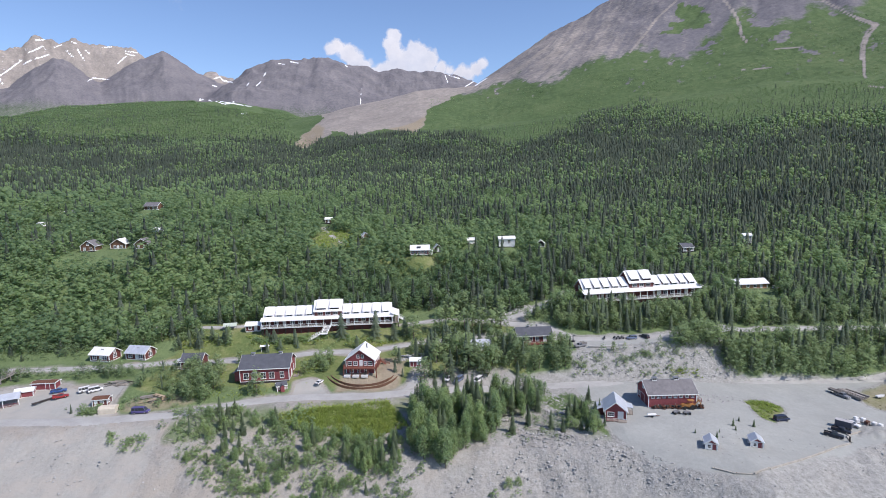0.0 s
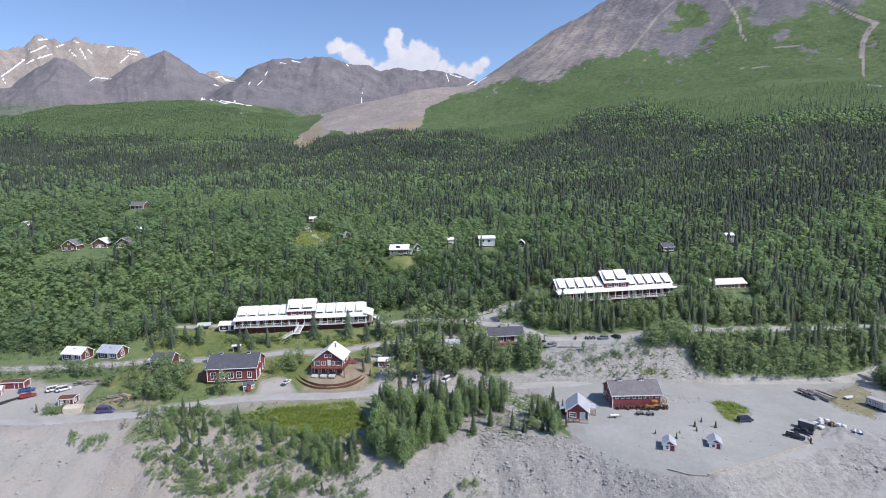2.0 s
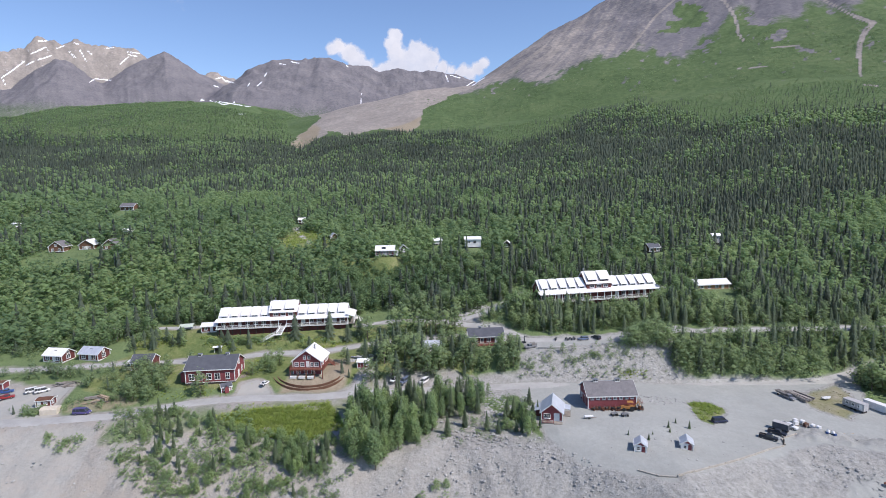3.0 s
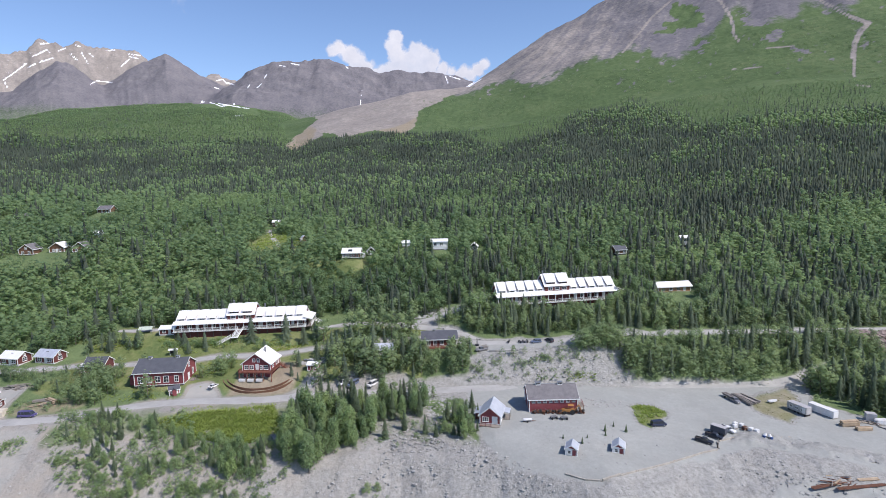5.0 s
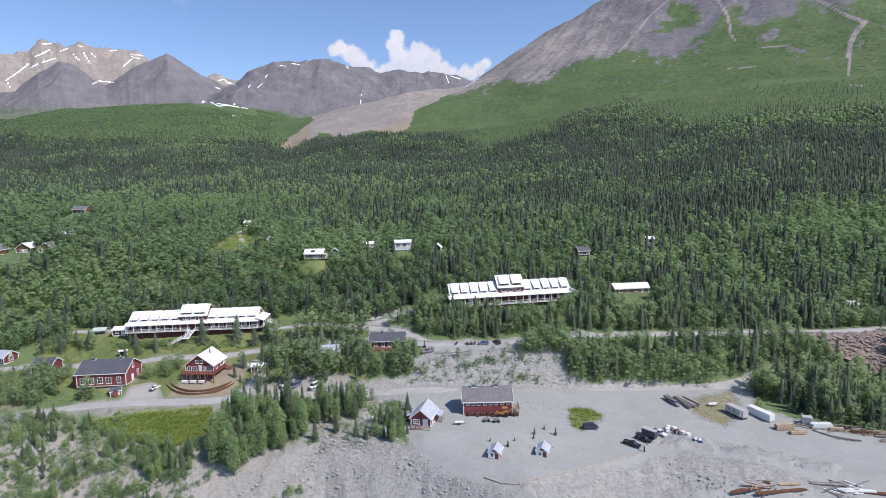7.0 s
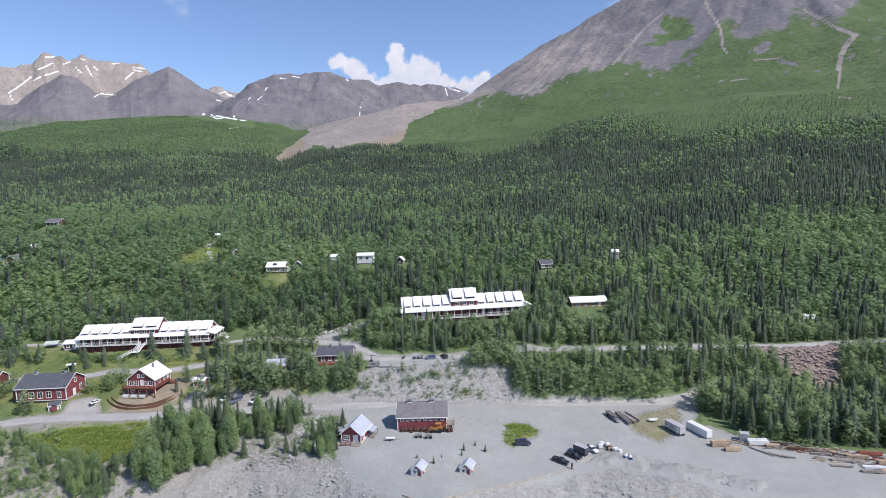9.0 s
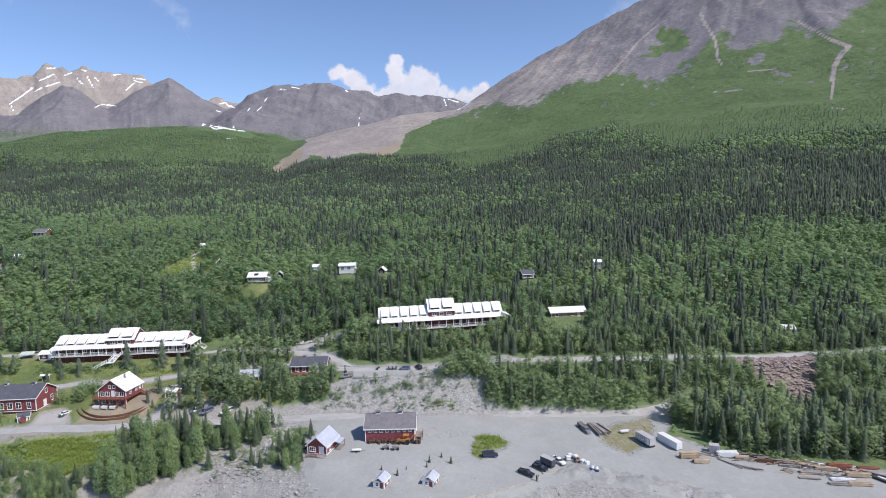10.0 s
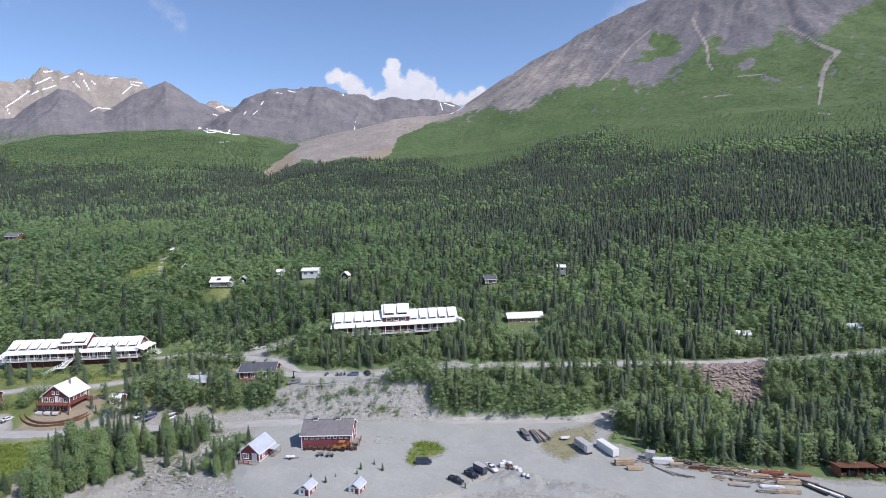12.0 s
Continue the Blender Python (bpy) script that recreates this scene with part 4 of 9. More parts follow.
def stairs(parent, top, bottom, width, steps, mat=None, rails=True):
    """An open flight from top to bottom (both at its centre line), with stringers and handrails."""
    top, bottom = Vector(top), Vector(bottom)
    d = bottom - top
    flat = Vector((d.x, d.y, 0)).normalized()
    side = Vector((flat.y, -flat.x, 0)) * width / 2
    turn = Matrix((tuple(flat) + (0,), (-flat.y, flat.x, 0, 0), (0, 0, 1, 0), (0, 0, 0, 1))).transposed()
    st = bmesh.new()
    for k in range(steps):
        p = top + d * (k + 0.5) / steps
        go = Vector((d.x, d.y)).length / steps
        box(st, -go * 0.55, go * 0.55, -width / 2, width / 2, -0.05, 0.0, Matrix.Translation(p) @ turn)
    fl = part("stair", st, mat or WHITE, parent)
    for s in (-1, 1):
        bm = bmesh.new()
        tube(bm, top + side * s + Vector((0, 0, -0.12)), bottom + side * s + Vector((0, 0, -0.12)), 0.13, n=4)
        part("stringer", bm, mat or WHITE, fl)
        if rails:
            railing(fl, top + side * s, bottom + side * s, 0.95, 1.6, mat or WHITE, True, "handrail")
    return fl


# ---- the two long lodges ----
def lodge(name, label, x, y, z, yaw, with_stair, k=1.0):
    """A long hotel on a raised veranda: two dormered wings and a taller middle. Origin: middle of the veranda's front edge, at its floor. k: height of its storeys."""
    ob = thing(name, label, "lodge", x, y, z, yaw)
    half, mid, hd, por = 24.6, 5.2, 4.7, 2.3
    deep = 2 * hd
    eave, ridge, low = 3.4 * k, 6.5 * k, 2.45 * k
    ry = por + hd
    slope = (ridge - eave) / hd
    for tag, x0, x1 in (("west", -half, -mid), ("east", mid, half)):
        bm = bmesh.new()
        prism(bm, [(por, 0), (por + deep, 0), (por + deep, eave), (ry, ridge), (por, eave)], "x", x0, x1)
        part("wing", bm, MAROON, ob, "maroon clapboard wing")
        for s in (-1, 1):
            bm = bmesh.new()
            u0 = por - 0.2 if s < 0 else por + deep + 0.35
            zz = eave - abs(0.2 if s < 0 else 0.35) * slope
            o0, o1 = (0.5, 0) if tag == "west" else (0, 0.5)
            prism(bm, [(u0, zz + 0.02), (ry, ridge + 0.02), (ry, ridge + 0.16), (u0, zz + 0.16)], "x", x0 - o0, x1 + o1)
            part("roof", bm, WHITE_ROOF, ob, "white metal roof slope")
        n = 5
        pitch = (x1 - x0) / n
        for i in range(n):
            # shed dormer: dark cheeks, lifted roof and a low window band
            cx, w = x0 + pitch * (i + 0.5), pitch * 0.34
            yf = por + 0.15
            zf = eave + 0.15 * slope
            top = zf + 0.85 * k
            bm = bmesh.new()
            prism(bm, [(yf, zf - 0.1), (ry - 0.4, ridge - 0.5), (ry - 0.4, ridge + 0.12), (yf, top)], "x", cx - w, cx + w)
            d = part("dormer", bm, MAROON, ob, "shed dormer in the roof slope")
            bm = bmesh.new()
            prism(bm, [(yf - 0.4, top - 0.08), (ry - 0.1, ridge + 0.2), (ry - 0.1, ridge + 0.34), (yf - 0.4, top + 0.06)], "x", cx - w - 0.18, cx + w + 0.18)
            part("dormer_roof", bm, WHITE_ROOF, d)
            for j in range(2):
                a = cx - 0.72 * w + j * 0.74 * w
                bm = bmesh.new()
                box(bm, a, a + 0.68 * w, yf - 0.065, yf - 0.003, zf + 0.26 * k, zf + 0.7 * k)
                part("dormer_window", bm, GLASS, d)
            bm = bmesh.new()
            box(bm, cx - w, cx + w, yf - 0.05, yf - 0.004, zf - 0.02, zf + 0.74 * k)
            part("apron", bm, WHITE, d)
    # taller middle
    me_, mz = 5.3 * k, 8.6 * k
    bm = bmesh.new()
    prism(bm, [(por - 0.1, 0), (por + deep + 0.1, 0), (por + deep + 0.1, me_ - 0.1), (ry, mz), (por - 0.1, me_ - 0.1)], "x", -mid + 0.02, mid - 0.02)
    c = part("middle_block", bm, RED_DULL, ob, "taller red middle block")
    ms = (mz - me_) / hd
    for s in (-1, 1):
        bm = bmesh.new()
        u0 = por - 0.6 if s < 0 else por + deep + 0.6
        zz = me_ - 0.5 * ms
        prism(bm, [(u0, zz + 0.02), (ry, mz + 0.04), (ry, mz + 0.18), (u0, zz + 0.16)], "x", -mid - 0.4, mid + 0.4)
        part("middle_roof", bm, WHITE_ROOF, c, "white metal roof slope")
    for cx in (-2.55, 2.55):
        yf, zf = por + 0.3, me_ + 0.3 * ms
        top = zf + 0.9 * k
        bm = bmesh.new()
        prism(bm, [(yf, zf - 0.1), (ry - 0.4, mz - 0.5), (ry - 0.4, mz + 0.12), (yf, top)], "x", cx - 1.75, cx + 1.75)
        d = part("dormer", bm, MAROON, ob, "shed dormer on the middle roof")
        bm = bmesh.new()
        prism(bm, [(yf - 0.4, top - 0.08), (ry - 0.1, mz + 0.2), (ry - 0.1, mz + 0.34), (yf - 0.4, top + 0.06)], "x", cx - 1.95, cx + 1.95)
        part("dormer_roof", bm, WHITE_ROOF, d)
        for j in range(3):
            a = cx - 1.6 + j * 1.08
            bm = bmesh.new()
            box(bm, a, a + 0.96, yf - 0.035, yf - 0.003, zf + 0.3 * k, zf + 0.78 * k)
            part("dormer_window", bm, GLASS, d)
    for i in (-1, 0, 1):
        window(ob, pose(0, por - 0.1, 0), i * 2.9, 3.75 * k, 1.7, 0.95, bars=(2, 1))
    # veranda: floor, roof, posts, railing and the wall openings behind
    bm = bmesh.new()
    box(bm, -half - 0.8, half + 0.8, -0.1, por, -0.3, -0.02)
    part("veranda_floor", bm, TIMBER, ob)
    bm = bmesh.new()
    box(bm, -half - 0.9, half + 0.9, -0.2, -0.1, -0.36, -0.04)
    part("fascia", bm, WHITE, ob)
    bm = bmesh.new()
    prism(bm, [(-0.4, low), (por + 0.02, eave - 0.1), (por + 0.02, eave + 0.02), (-0.4, low + 0.12)], "x", -half - 1.1, half + 1.1)
    part("veranda_roof", bm, WHITE_ROOF, ob, "white metal veranda roof")
    for i in range(18):
        px = -half - 0.5 + i * (2 * half + 1) / 17
        bm = bmesh.new()
        box(bm, px - 0.1, px + 0.1, 0.0, 0.2, -0.02, low + 0.14)
        part("post", bm, WHITE, ob)
        if i < 17:
            qx = px + (2 * half + 1) / 17
            if not (with_stair and i == 8):
                railing(ob, (px + 0.11, 0.08, 0), (qx - 0.11, 0.08, 0), 1.0, 3.2)
        bm = bmesh.new()
        box(bm, px - 0.12, px + 0.12, 0.2, 0.44, -4.2, -0.31)
        part("pier", bm, DARK, ob)
    for sx in (-1, 1):
        railing(ob, (sx * (half + 0.7), 0.2, 0), (sx * (half + 0.7), por - 0.1, 0), 1.0, 2.2)
    for i in range(16):
        px = -half + 1.6 + i * (2 * half - 3.2) / 15
        if i % 4 == 2:
            door(ob, pose(0, por, 0), px, 0, 1.0, 2.1)
        else:
            window(ob, pose(0, por, 0), px, 0.7, 1.4, 1.35)
    bm = bmesh.new()
    box(bm, -half, half, 0.9, por + deep - 0.2, -4.4, -0.32)
    part("under_wall", bm, MAROON, ob, "dark red skirting below the veranda")
    for face, sx in (("right", 1), ("left", -1)):
        m = on_face(face, 2 * half, 0)
        for u in (ry - 2.2, ry + 2.2):
            window(ob, m, u * sx, 0.9, 1.1, 1.4)
        window(ob, m, ry * sx, 3.3 * k, 1.0, 1.2)
    bm = bmesh.new()
    box(bm, half + 0.82, half + 3.0, 0.2, por + deep - 1.0, -0.3, -0.02)
    part("end_porch_floor", bm, TIMBER, ob)
    bm = bmesh.new()
    prism(bm, [(half + 0.02, eave + 0.25), (half + 3.3, low + 0.05), (half + 3.3, low + 0.17), (half + 0.02, eave + 0.37)], "y", 0.0, por + deep - 0.6)
    part("end_porch_roof", bm, WHITE_ROOF, ob, "white lean-to roof over the end porch")
    for i in range(4):
        py = 0.3 + i * (por + deep - 1.6) / 3
        bm = bmesh.new()
        box(bm, half + 2.8, half + 3.0, py, py + 0.2, -0.02, low + 0.12)
        part("post", bm, WHITE, ob)
        bm = bmesh.new()
        box(bm, half + 2.76, half + 3.0, py, py + 0.24, -4.2, -0.31)
        part("pier", bm, DARK, ob)
    railing(ob, (half + 2.9, 0.52, 0), (half + 2.9, por + deep - 3.2, 0), 1.0, 2.4)
    stairs(ob, (half + 3.0, por + deep - 2.2, -0.05), (half + 5.4, por + deep - 2.6, -1.4), 1.6, 7)
    chimney(ob, mid + 3, ry + 1, 5.6 * k, 7.9 * k)
    chimney(ob, -mid + 1.2, ry + 1.5, 7.6 * k, 9.5 * k, 0.5)
    if with_stair:
        stairs(ob, (0.2, -0.2, -0.05), (-0.9, -3.6, -2.0), 2.2, 10)
        bm = bmesh.new()
        box(bm, -2.4, 0.4, -5.2, -3.6, -2.15, -2.0)
        part("landing", bm, WHITE, ob)
        for px, py in ((-2.3, -5.1), (0.3, -5.1), (-2.3, -3.7), (0.3, -3.7)):
            bm = bmesh.new()
            box(bm, px - 0.09, px + 0.09, py - 0.09, py + 0.09, -5.4, -2.152)
            part("landing_post", bm, DARK, ob)
        stairs(ob, (-2.4, -4.4, -2.05), (-7.4, -4.8, -4.6), 1.7, 13)
    return ob


lodge("lodge", "long maroon hotel with white metal roofs, dormers and railed veranda", -43.6, 209.8, 14.2, 4.5, True)
lodge("lodge", "long hotel with white dormered roofs on a wooded terrace", 82.4, 218.2, 20.1, 9.6, False, 1.17)


# ---- houses ----
W, O = "window", "door"
hall = gable_house("hall", "long red meeting hall with dark roof and white trim", -57.5, 179.0, 5.0, 4.0, 15.6, 10.6, 4.9, 3.0, "x", 0.5, RED, SLATE_ROOF,
                   [("front", W, u, 1.5, 1.5, 1.9, (2, 2)) for u in (-5.9, -3.2, -0.4, 2.3)] + [("front", W, 5.6, 1.5, 1.1, 1.9, (2, 2)), ("right", W, 0.0, 4.9, 0.9, 1.2, (1, 2)), ("right", O, -1.0, 0.6, 1.2, 2.2), ("right", W, 2.6, 1.5, 1.0, 1.8)], foot=0.5, sunk=2.2)
roof_vent(hall, -4.6, 0, 7.9)
roof_vent(hall, 4.4, 0, 7.9)
bm = bmesh.new()
prism(bm, [(-10.0, 0.3), (-7.84, 0.3), (-7.84, 4.1), (-10.0, 3.3)], "y", -3.8, 2.6)
part("lean_to", bm, RED, hall, "red lean-to at the gable end")
bm = bmesh.new()
prism(bm, [(-10.5, 3.15), (-7.79, 4.2), (-7.79, 4.34), (-10.5, 3.29)], "y", -4.2, 3.0)
part("lean_to_roof", bm, SLATE_ROOF, hall)
bm = bmesh.new()
box(bm, 8.3, 10.0, -2.4, 0.6, 0.3, 0.6)
part("porch_floor", bm, TIMBER, hall)
stairs(hall, (9.9, -0.9, 0.55), (12.0, -0.9, -0.8), 1.8, 6, TIMBER)
annex = gable_house("privy", "small red outbuilding with dark gabled roof and white corner boards", -51.2, 171.4, 3.2, 28, 3.0, 2.3, 1.9, 0.8, "x", 0.25, RED, SLATE_ROOF, [("front", O, 0.6, 0.0, 0.8, 1.7), ("front", W, -0.7, 0.8, 0.5, 0.6)])
bm = bmesh.new()
prism(bm, [(-0.6, 0.02), (0.6, 0.02), (0.6, 1.8), (0, 2.4), (-0.6, 1.8)], "y", -2.1, -1.152)
part("porch", bm, RED, annex)
bm = bmesh.new()
prism(bm, [(-0.85, 1.6), (0, 2.45), (0.85, 1.6), (0.85, 1.7), (0, 2.56), (-0.85, 1.7)], "y", -2.3, -0.9)
part("porch_roof", bm, SLATE_ROOF, annex)

red_house = gable_house("red_house", "two-storey red house with steep white roof and timber balcony", -26.2, 182.4, 5.3, -4.0, 9.5, 8.6, 5.3, 3.4, "y", 0.55, RED, WHITE_ROOF,
                        [("front", W, -3.5, 3.3, 1.2, 1.25), ("front", W, -1.6, 3.3, 1.2, 1.25), ("front", O, 0.3, 2.9, 0.9, 2.05), ("front", W, 1.7, 3.3, 0.7, 1.25), ("front", W, 3.3, 3.3, 1.3, 1.25), ("front", W, -0.7, 5.9, 0.7, 0.9, (1, 2)), ("front", W, 0.8, 5.9, 0.7, 0.9, (1, 2)),
                         ("front", W, -3.0, 0.8, 1.0, 1.2), ("front", W, -0.5, 0.8, 1.0, 1.2), ("front", W, 2.0, 0.8, 1.0, 1.2), ("right", W, -2.0, 3.4, 1.1, 1.2), ("right", W, 1.2, 3.4, 1.1, 1.2), ("right", O, 3.0, 2.9, 0.9, 2.0)], foot=0.3)
bm = bmesh.new()
box(bm, -5.4, 5.9, -6.5, -4.32, 2.62, 2.82)
box(bm, 4.77, 6.0, -4.3, 3.0, 2.62, 2.82)
bal = part("balcony", bm, surface("red_stained_deck", (0.15, 0.05, 0.035), (0.23, 0.085, 0.055), 0.8), red_house, "red-stained timber balcony")
DECK_RED = MATS["red_stained_deck"]
for _x in (-5.2, -2.5, 0.2, 2.9, 5.7):
    bm = bmesh.new()
    box(bm, _x - 0.12, _x + 0.12, -6.4, -6.16, -0.4, 2.61)
    tube(bm, (_x, -6.26, 1.7), (_x, -5.3, 2.6), 0.08, n=4)
    part("post", bm, DECK_RED, bal)
railing(bal, (-5.3, -6.4, 2.82), (5.8, -6.4, 2.82), 1.0, 1.7, DECK_RED)
railing(bal, (-5.3, -6.4, 2.82), (-5.3, -4.4, 2.82), 1.0, 1.2, DECK_RED)
railing(bal, (5.9, -6.4, 2.82), (5.9, 1.6, 2.82), 1.0, 1.7, DECK_RED)
stairs(red_house, (5.4, 2.4, 2.8), (8.6, 3.0, 0.6), 1.1, 9, DECK_RED)
chimney(red_house, 1.4, 0.5, 7.4, 9.2, 0.4)
CLOTH = surface("white_canvas", (0.66, 0.65, 0.62), (0.8, 0.79, 0.76), 0.9)
for _x in (-3.9, -1.0, 1.9):
    _w = thing("draped_table", "folding table under a white cloth beneath the balcony", "table", *(red_house.matrix_basis @ Vector((_x, -6.9, 0.05))), -4, "tables under the balcony")
    bm = bmesh.new()
    box(bm, -1.1, 1.1, -0.4, 0.4, 0.72, 0.78)
    box(bm, -1.12, 1.12, -0.43, -0.41, 0.06, 0.79)
    part("cloth", bm, CLOTH, _w)
    for sx in (-1, 1):
        bm = bmesh.new()
        box(bm, sx * 0.9 - 0.04, sx * 0.9 + 0.04, 0.2, 0.28, -0.15, 0.719)
        part("leg", bm, GREY_METAL, _w)

shed_small = gable_house("garden_shed", "small red shed with white roof beside a gravel drive", -8.2, 182.0, 6.7, -2, 3.6, 3.0, 2.1, 0.7, "x", 0.3, RED, WHITE_ROOF, [("front", O, -0.2, 0, 0.85, 1.8, RED), ("front", W, 1.1, 0.9, 0.6, 0.7)], category="shed", sunk=1.2)

barn = gable_house("barn", "red barn with grey shingle roof and a row of small windows", 68.1, 159.3, 1.5, 0.5, 14.0, 8.8, 4.1, 2.6, "x", 0.5, RED, SHINGLE,
                   [("front", W, -5.8 + 1.66 * k, 3.0, 0.75, 0.6, (2, 1)) for k in range(8)] + [("left", O, -0.4, 0.0, 2.8, 2.6, RED), ("left", W, -3.0, 1.2, 0.8, 1.2), ("left", W, 0, 4.5, 0.8, 0.9), ("right", O, -1.5, 0.8, 1.0, 2.1), ("right", W, 2.0, 1.6, 1.0, 1.3), ("right", W, 0, 4.5, 0.8, 0.9)], category="barn")
roof_vent(barn, -3.8, 0, 6.8, 1.4)
roof_vent(barn, 2.7, 0, 6.8, 1.4)
bm = bmesh.new()
tube(bm, (-7.4, 0, 6.92), (7.4, 0, 6.92), 0.11, n=6)
part("ridge_pipe", bm, GREY_METAL, barn)
bm = bmesh.new()
box(bm, 7.15, 9.3, -3.2, 0.4, 0.7, 0.85)
for _y in (-3.0, 0.2):
    box(bm, 9.05, 9.2, _y - 0.08, _y + 0.08, -0.4, 0.69)
part("side_deck", bm, TIMBER, barn)
railing(barn, (9.2, -3.1, 0.85), (9.2, 0.3, 0.85), 0.9, 1.7, RED, False)

cabin = gable_house("cabin", "red cabin with pale metal roof and small front porch", 49.9, 150.6, 1.5, -13.0, 5.6, 7.2, 2.9, 2.3, "y", 0.5, RED, TIN_ROOF,
                    [("front", W, -1.3, 1.1, 1.6, 1.1, (3, 2)), ("front", O, 1.3, 0.35, 1.3, 2.1), ("right", W, -1.6, 1.1, 1.0, 1.1), ("left", W, 0.6, 1.1, 1.0, 1.1)], foot=0.35)
bm = bmesh.new()
box(bm, -2.7, 2.9, -5.3, -3.72, 0.12, 0.3)
part("porch_floor", bm, TIMBER, cabin)
railing(cabin, (-2.6, -5.2, 0.3), (0.5, -5.2, 0.3), 0.8, 1.6, RED)
stairs(cabin, (1.5, -5.3, 0.28), (1.5, -6.2, -0.35), 1.4, 3, TIMBER, False)
bm = bmesh.new()
prism(bm, [(-4.6, 0.2), (-3.02, 0.2), (-3.02, 2.4), (-4.6, 2.0)], "y", -1.0, 3.2)
part("lean_to", bm, RED_DULL, cabin)
bm = bmesh.new()
prism(bm, [(-5.0, 1.95), (-2.95, 2.5), (-2.95, 2.6), (-5.0, 2.05)], "y", -1.4, 3.5)
part("lean_to_roof", bm, TIN_ROOF, cabin)
bm = bmesh.new()
prism(bm, [(3.02, 2.45), (5.0, 2.15), (5.0, 2.27), (3.02, 2.57)], "y", 0.2, 3.6)
part("side_porch_roof", bm, TIN_ROOF, cabin)
bm = bmesh.new()
box(bm, 3.05, 5.0, 0.2, 3.6, 0.1, 0.3)
for _y in (0.3, 3.5):
    box(bm, 4.85, 4.97, _y - 0.06, _y + 0.06, -0.4, 2.2)
part("side_porch", bm, TIMBER, cabin)

for _i, (_x, _y) in enumerate(((68.6, 132.6), (80.6, 133.6))):
    k = gable_house("kiosk", "small red and white hut with pale metal gable roof", _x, _y, -0.02 + 0.1 - 0.4 * _i, -18, 2.7, 3.2, 2.1, 0.95, "y", 0.3, RED, TIN_ROOF, [("front", O, 0.65, 0.0, 0.85, 1.9, RED), ("right", W, 0.2, 1.0, 0.7, 0.7)], category="hut", group="huts on the gravel lot", sunk=0.6)
    bm = bmesh.new()
    box(bm, -1.3, 0.12, -1.68, -1.6, 0.1, 2.2)
    part("painted_panel", bm, WHITE, k, "white painted half of the front")
    window(k, on_face("front", 2.7, 3.36), -0.5, 0.9, 0.6, 0.75, bars=(1, 2))
    bm = bmesh.new()
    box(bm, -0.5, 1.5, -2.7, -1.7, -0.2, 0.05)
    part("step", bm, TIMBER, k)
    bm = bmesh.new()
    tube(bm, (-1.75, 0.3, 0.9), (-1.36, 0.3, 0.9), 0.42, n=10)
    part("side_tank", bm, WHITE, k)

mid_house = gable_house("house", "low red house with dark roof above a wooded bank", 34.4, 198.6, 9.6, 2, 12.2, 8.0, 3.1, 1.9, "x", 0.6, RED_DULL, SLATE_ROOF,
                        [("front", W, u, 1.0, 1.1, 1.3) for u in (-4.0, -1.6, 0.8)] + [("front", O, 3.6, 0.4, 1.0, 2.0), ("right", W, 0, 1.1, 1.2, 1.2)], foot=0.4, sunk=2.5)
bm = bmesh.new()
box(bm, -5.6, 6.6, -6.4, -4.02, 0.1, 0.3)
for _x in (-5.4, -1.5, 2.5, 6.4):
    box(bm, _x - 0.1, _x + 0.1, -6.3, -6.1, -3.2, 0.09)
part("deck", bm, DECK_RED, mid_house, "red-brown timber deck on posts")
railing(mid_house, (-5.5, -6.3, 0.3), (6.5, -6.3, 0.3), 0.9, 1.9, DECK_RED)
roof_vent(mid_house, -2.0, 0, 4.9, 0.9)
chimney(mid_house, 1.5, 0.6, 4.4, 5.7)
gable_house("cottage", "small cottage with pale patched roof among trees", 14.6, 192.5, 8.2, 4, 6.4, 5.0, 2.4, 1.5, "x", 0.4, RED_DULL, TIN_ROOF, [("front", W, -1.5, 0.9, 1.2, 1.0), ("front", W, 1.2, 0.9, 1.2, 1.0), ("front", O, -0.1, 0.2, 0.9, 1.9)], sunk=2.0, category="cottage")

for _x, _y, _yaw, _roof in ((-124.2, 199.0, -12, WHITE_ROOF), (-111.6, 200.0, -12, TIN_ROOF)):
    c = gable_house("cabin", "red cabin with pale roof and white-trimmed windows by the upper road", _x, _y, 6.3, _yaw, 8.0, 5.6, 2.6, 1.8, "x", 0.5, RED_DULL, _roof,
                    [("front", W, -2.2, 0.8, 1.6, 1.2), ("front", W, 2.2, 0.7, 1.7, 1.4), ("front", O, 0.5, 0.2, 0.9, 1.9), ("right", W, 0, 0.9, 1.5, 1.3), ("right", W, 0, 2.8, 0.8, 0.7)], category="cabin", group="cabins on the upper road", sunk=1.6)
    bm = bmesh.new()
    prism(bm, [(-1.9, 3.25), (-1.0, 3.95), (-0.9, 3.95), (-0.9, 3.6), (-1.9, 3.0)], "x", -0.7, 0.5)
    part("skylight", bm, SLATE_ROOF, c)


# ---- trees ----
# hill needles are greyed: distant haze is put into their base colour
SPRUCE = foliage("spruce_needles", (0.088, 0.113, 0.096), (0.198, 0.243, 0.18))
SPRUCE_ONE = foliage("spruce_needles_single", (0.125, 0.172, 0.11), (0.24, 0.305, 0.185), "OBJECT")
LEAF = foliage("birch_and_willow_leaves", (0.166, 0.262, 0.144), (0.348, 0.474, 0.217))
LEAF_ONE = foliage("birch_leaves_single", (0.235, 0.34, 0.185), (0.42, 0.53, 0.24), "OBJECT")
GROVE_LEAF = foliage("poplar_and_willow_leaves", (0.185, 0.265, 0.155), (0.395, 0.505, 0.243))
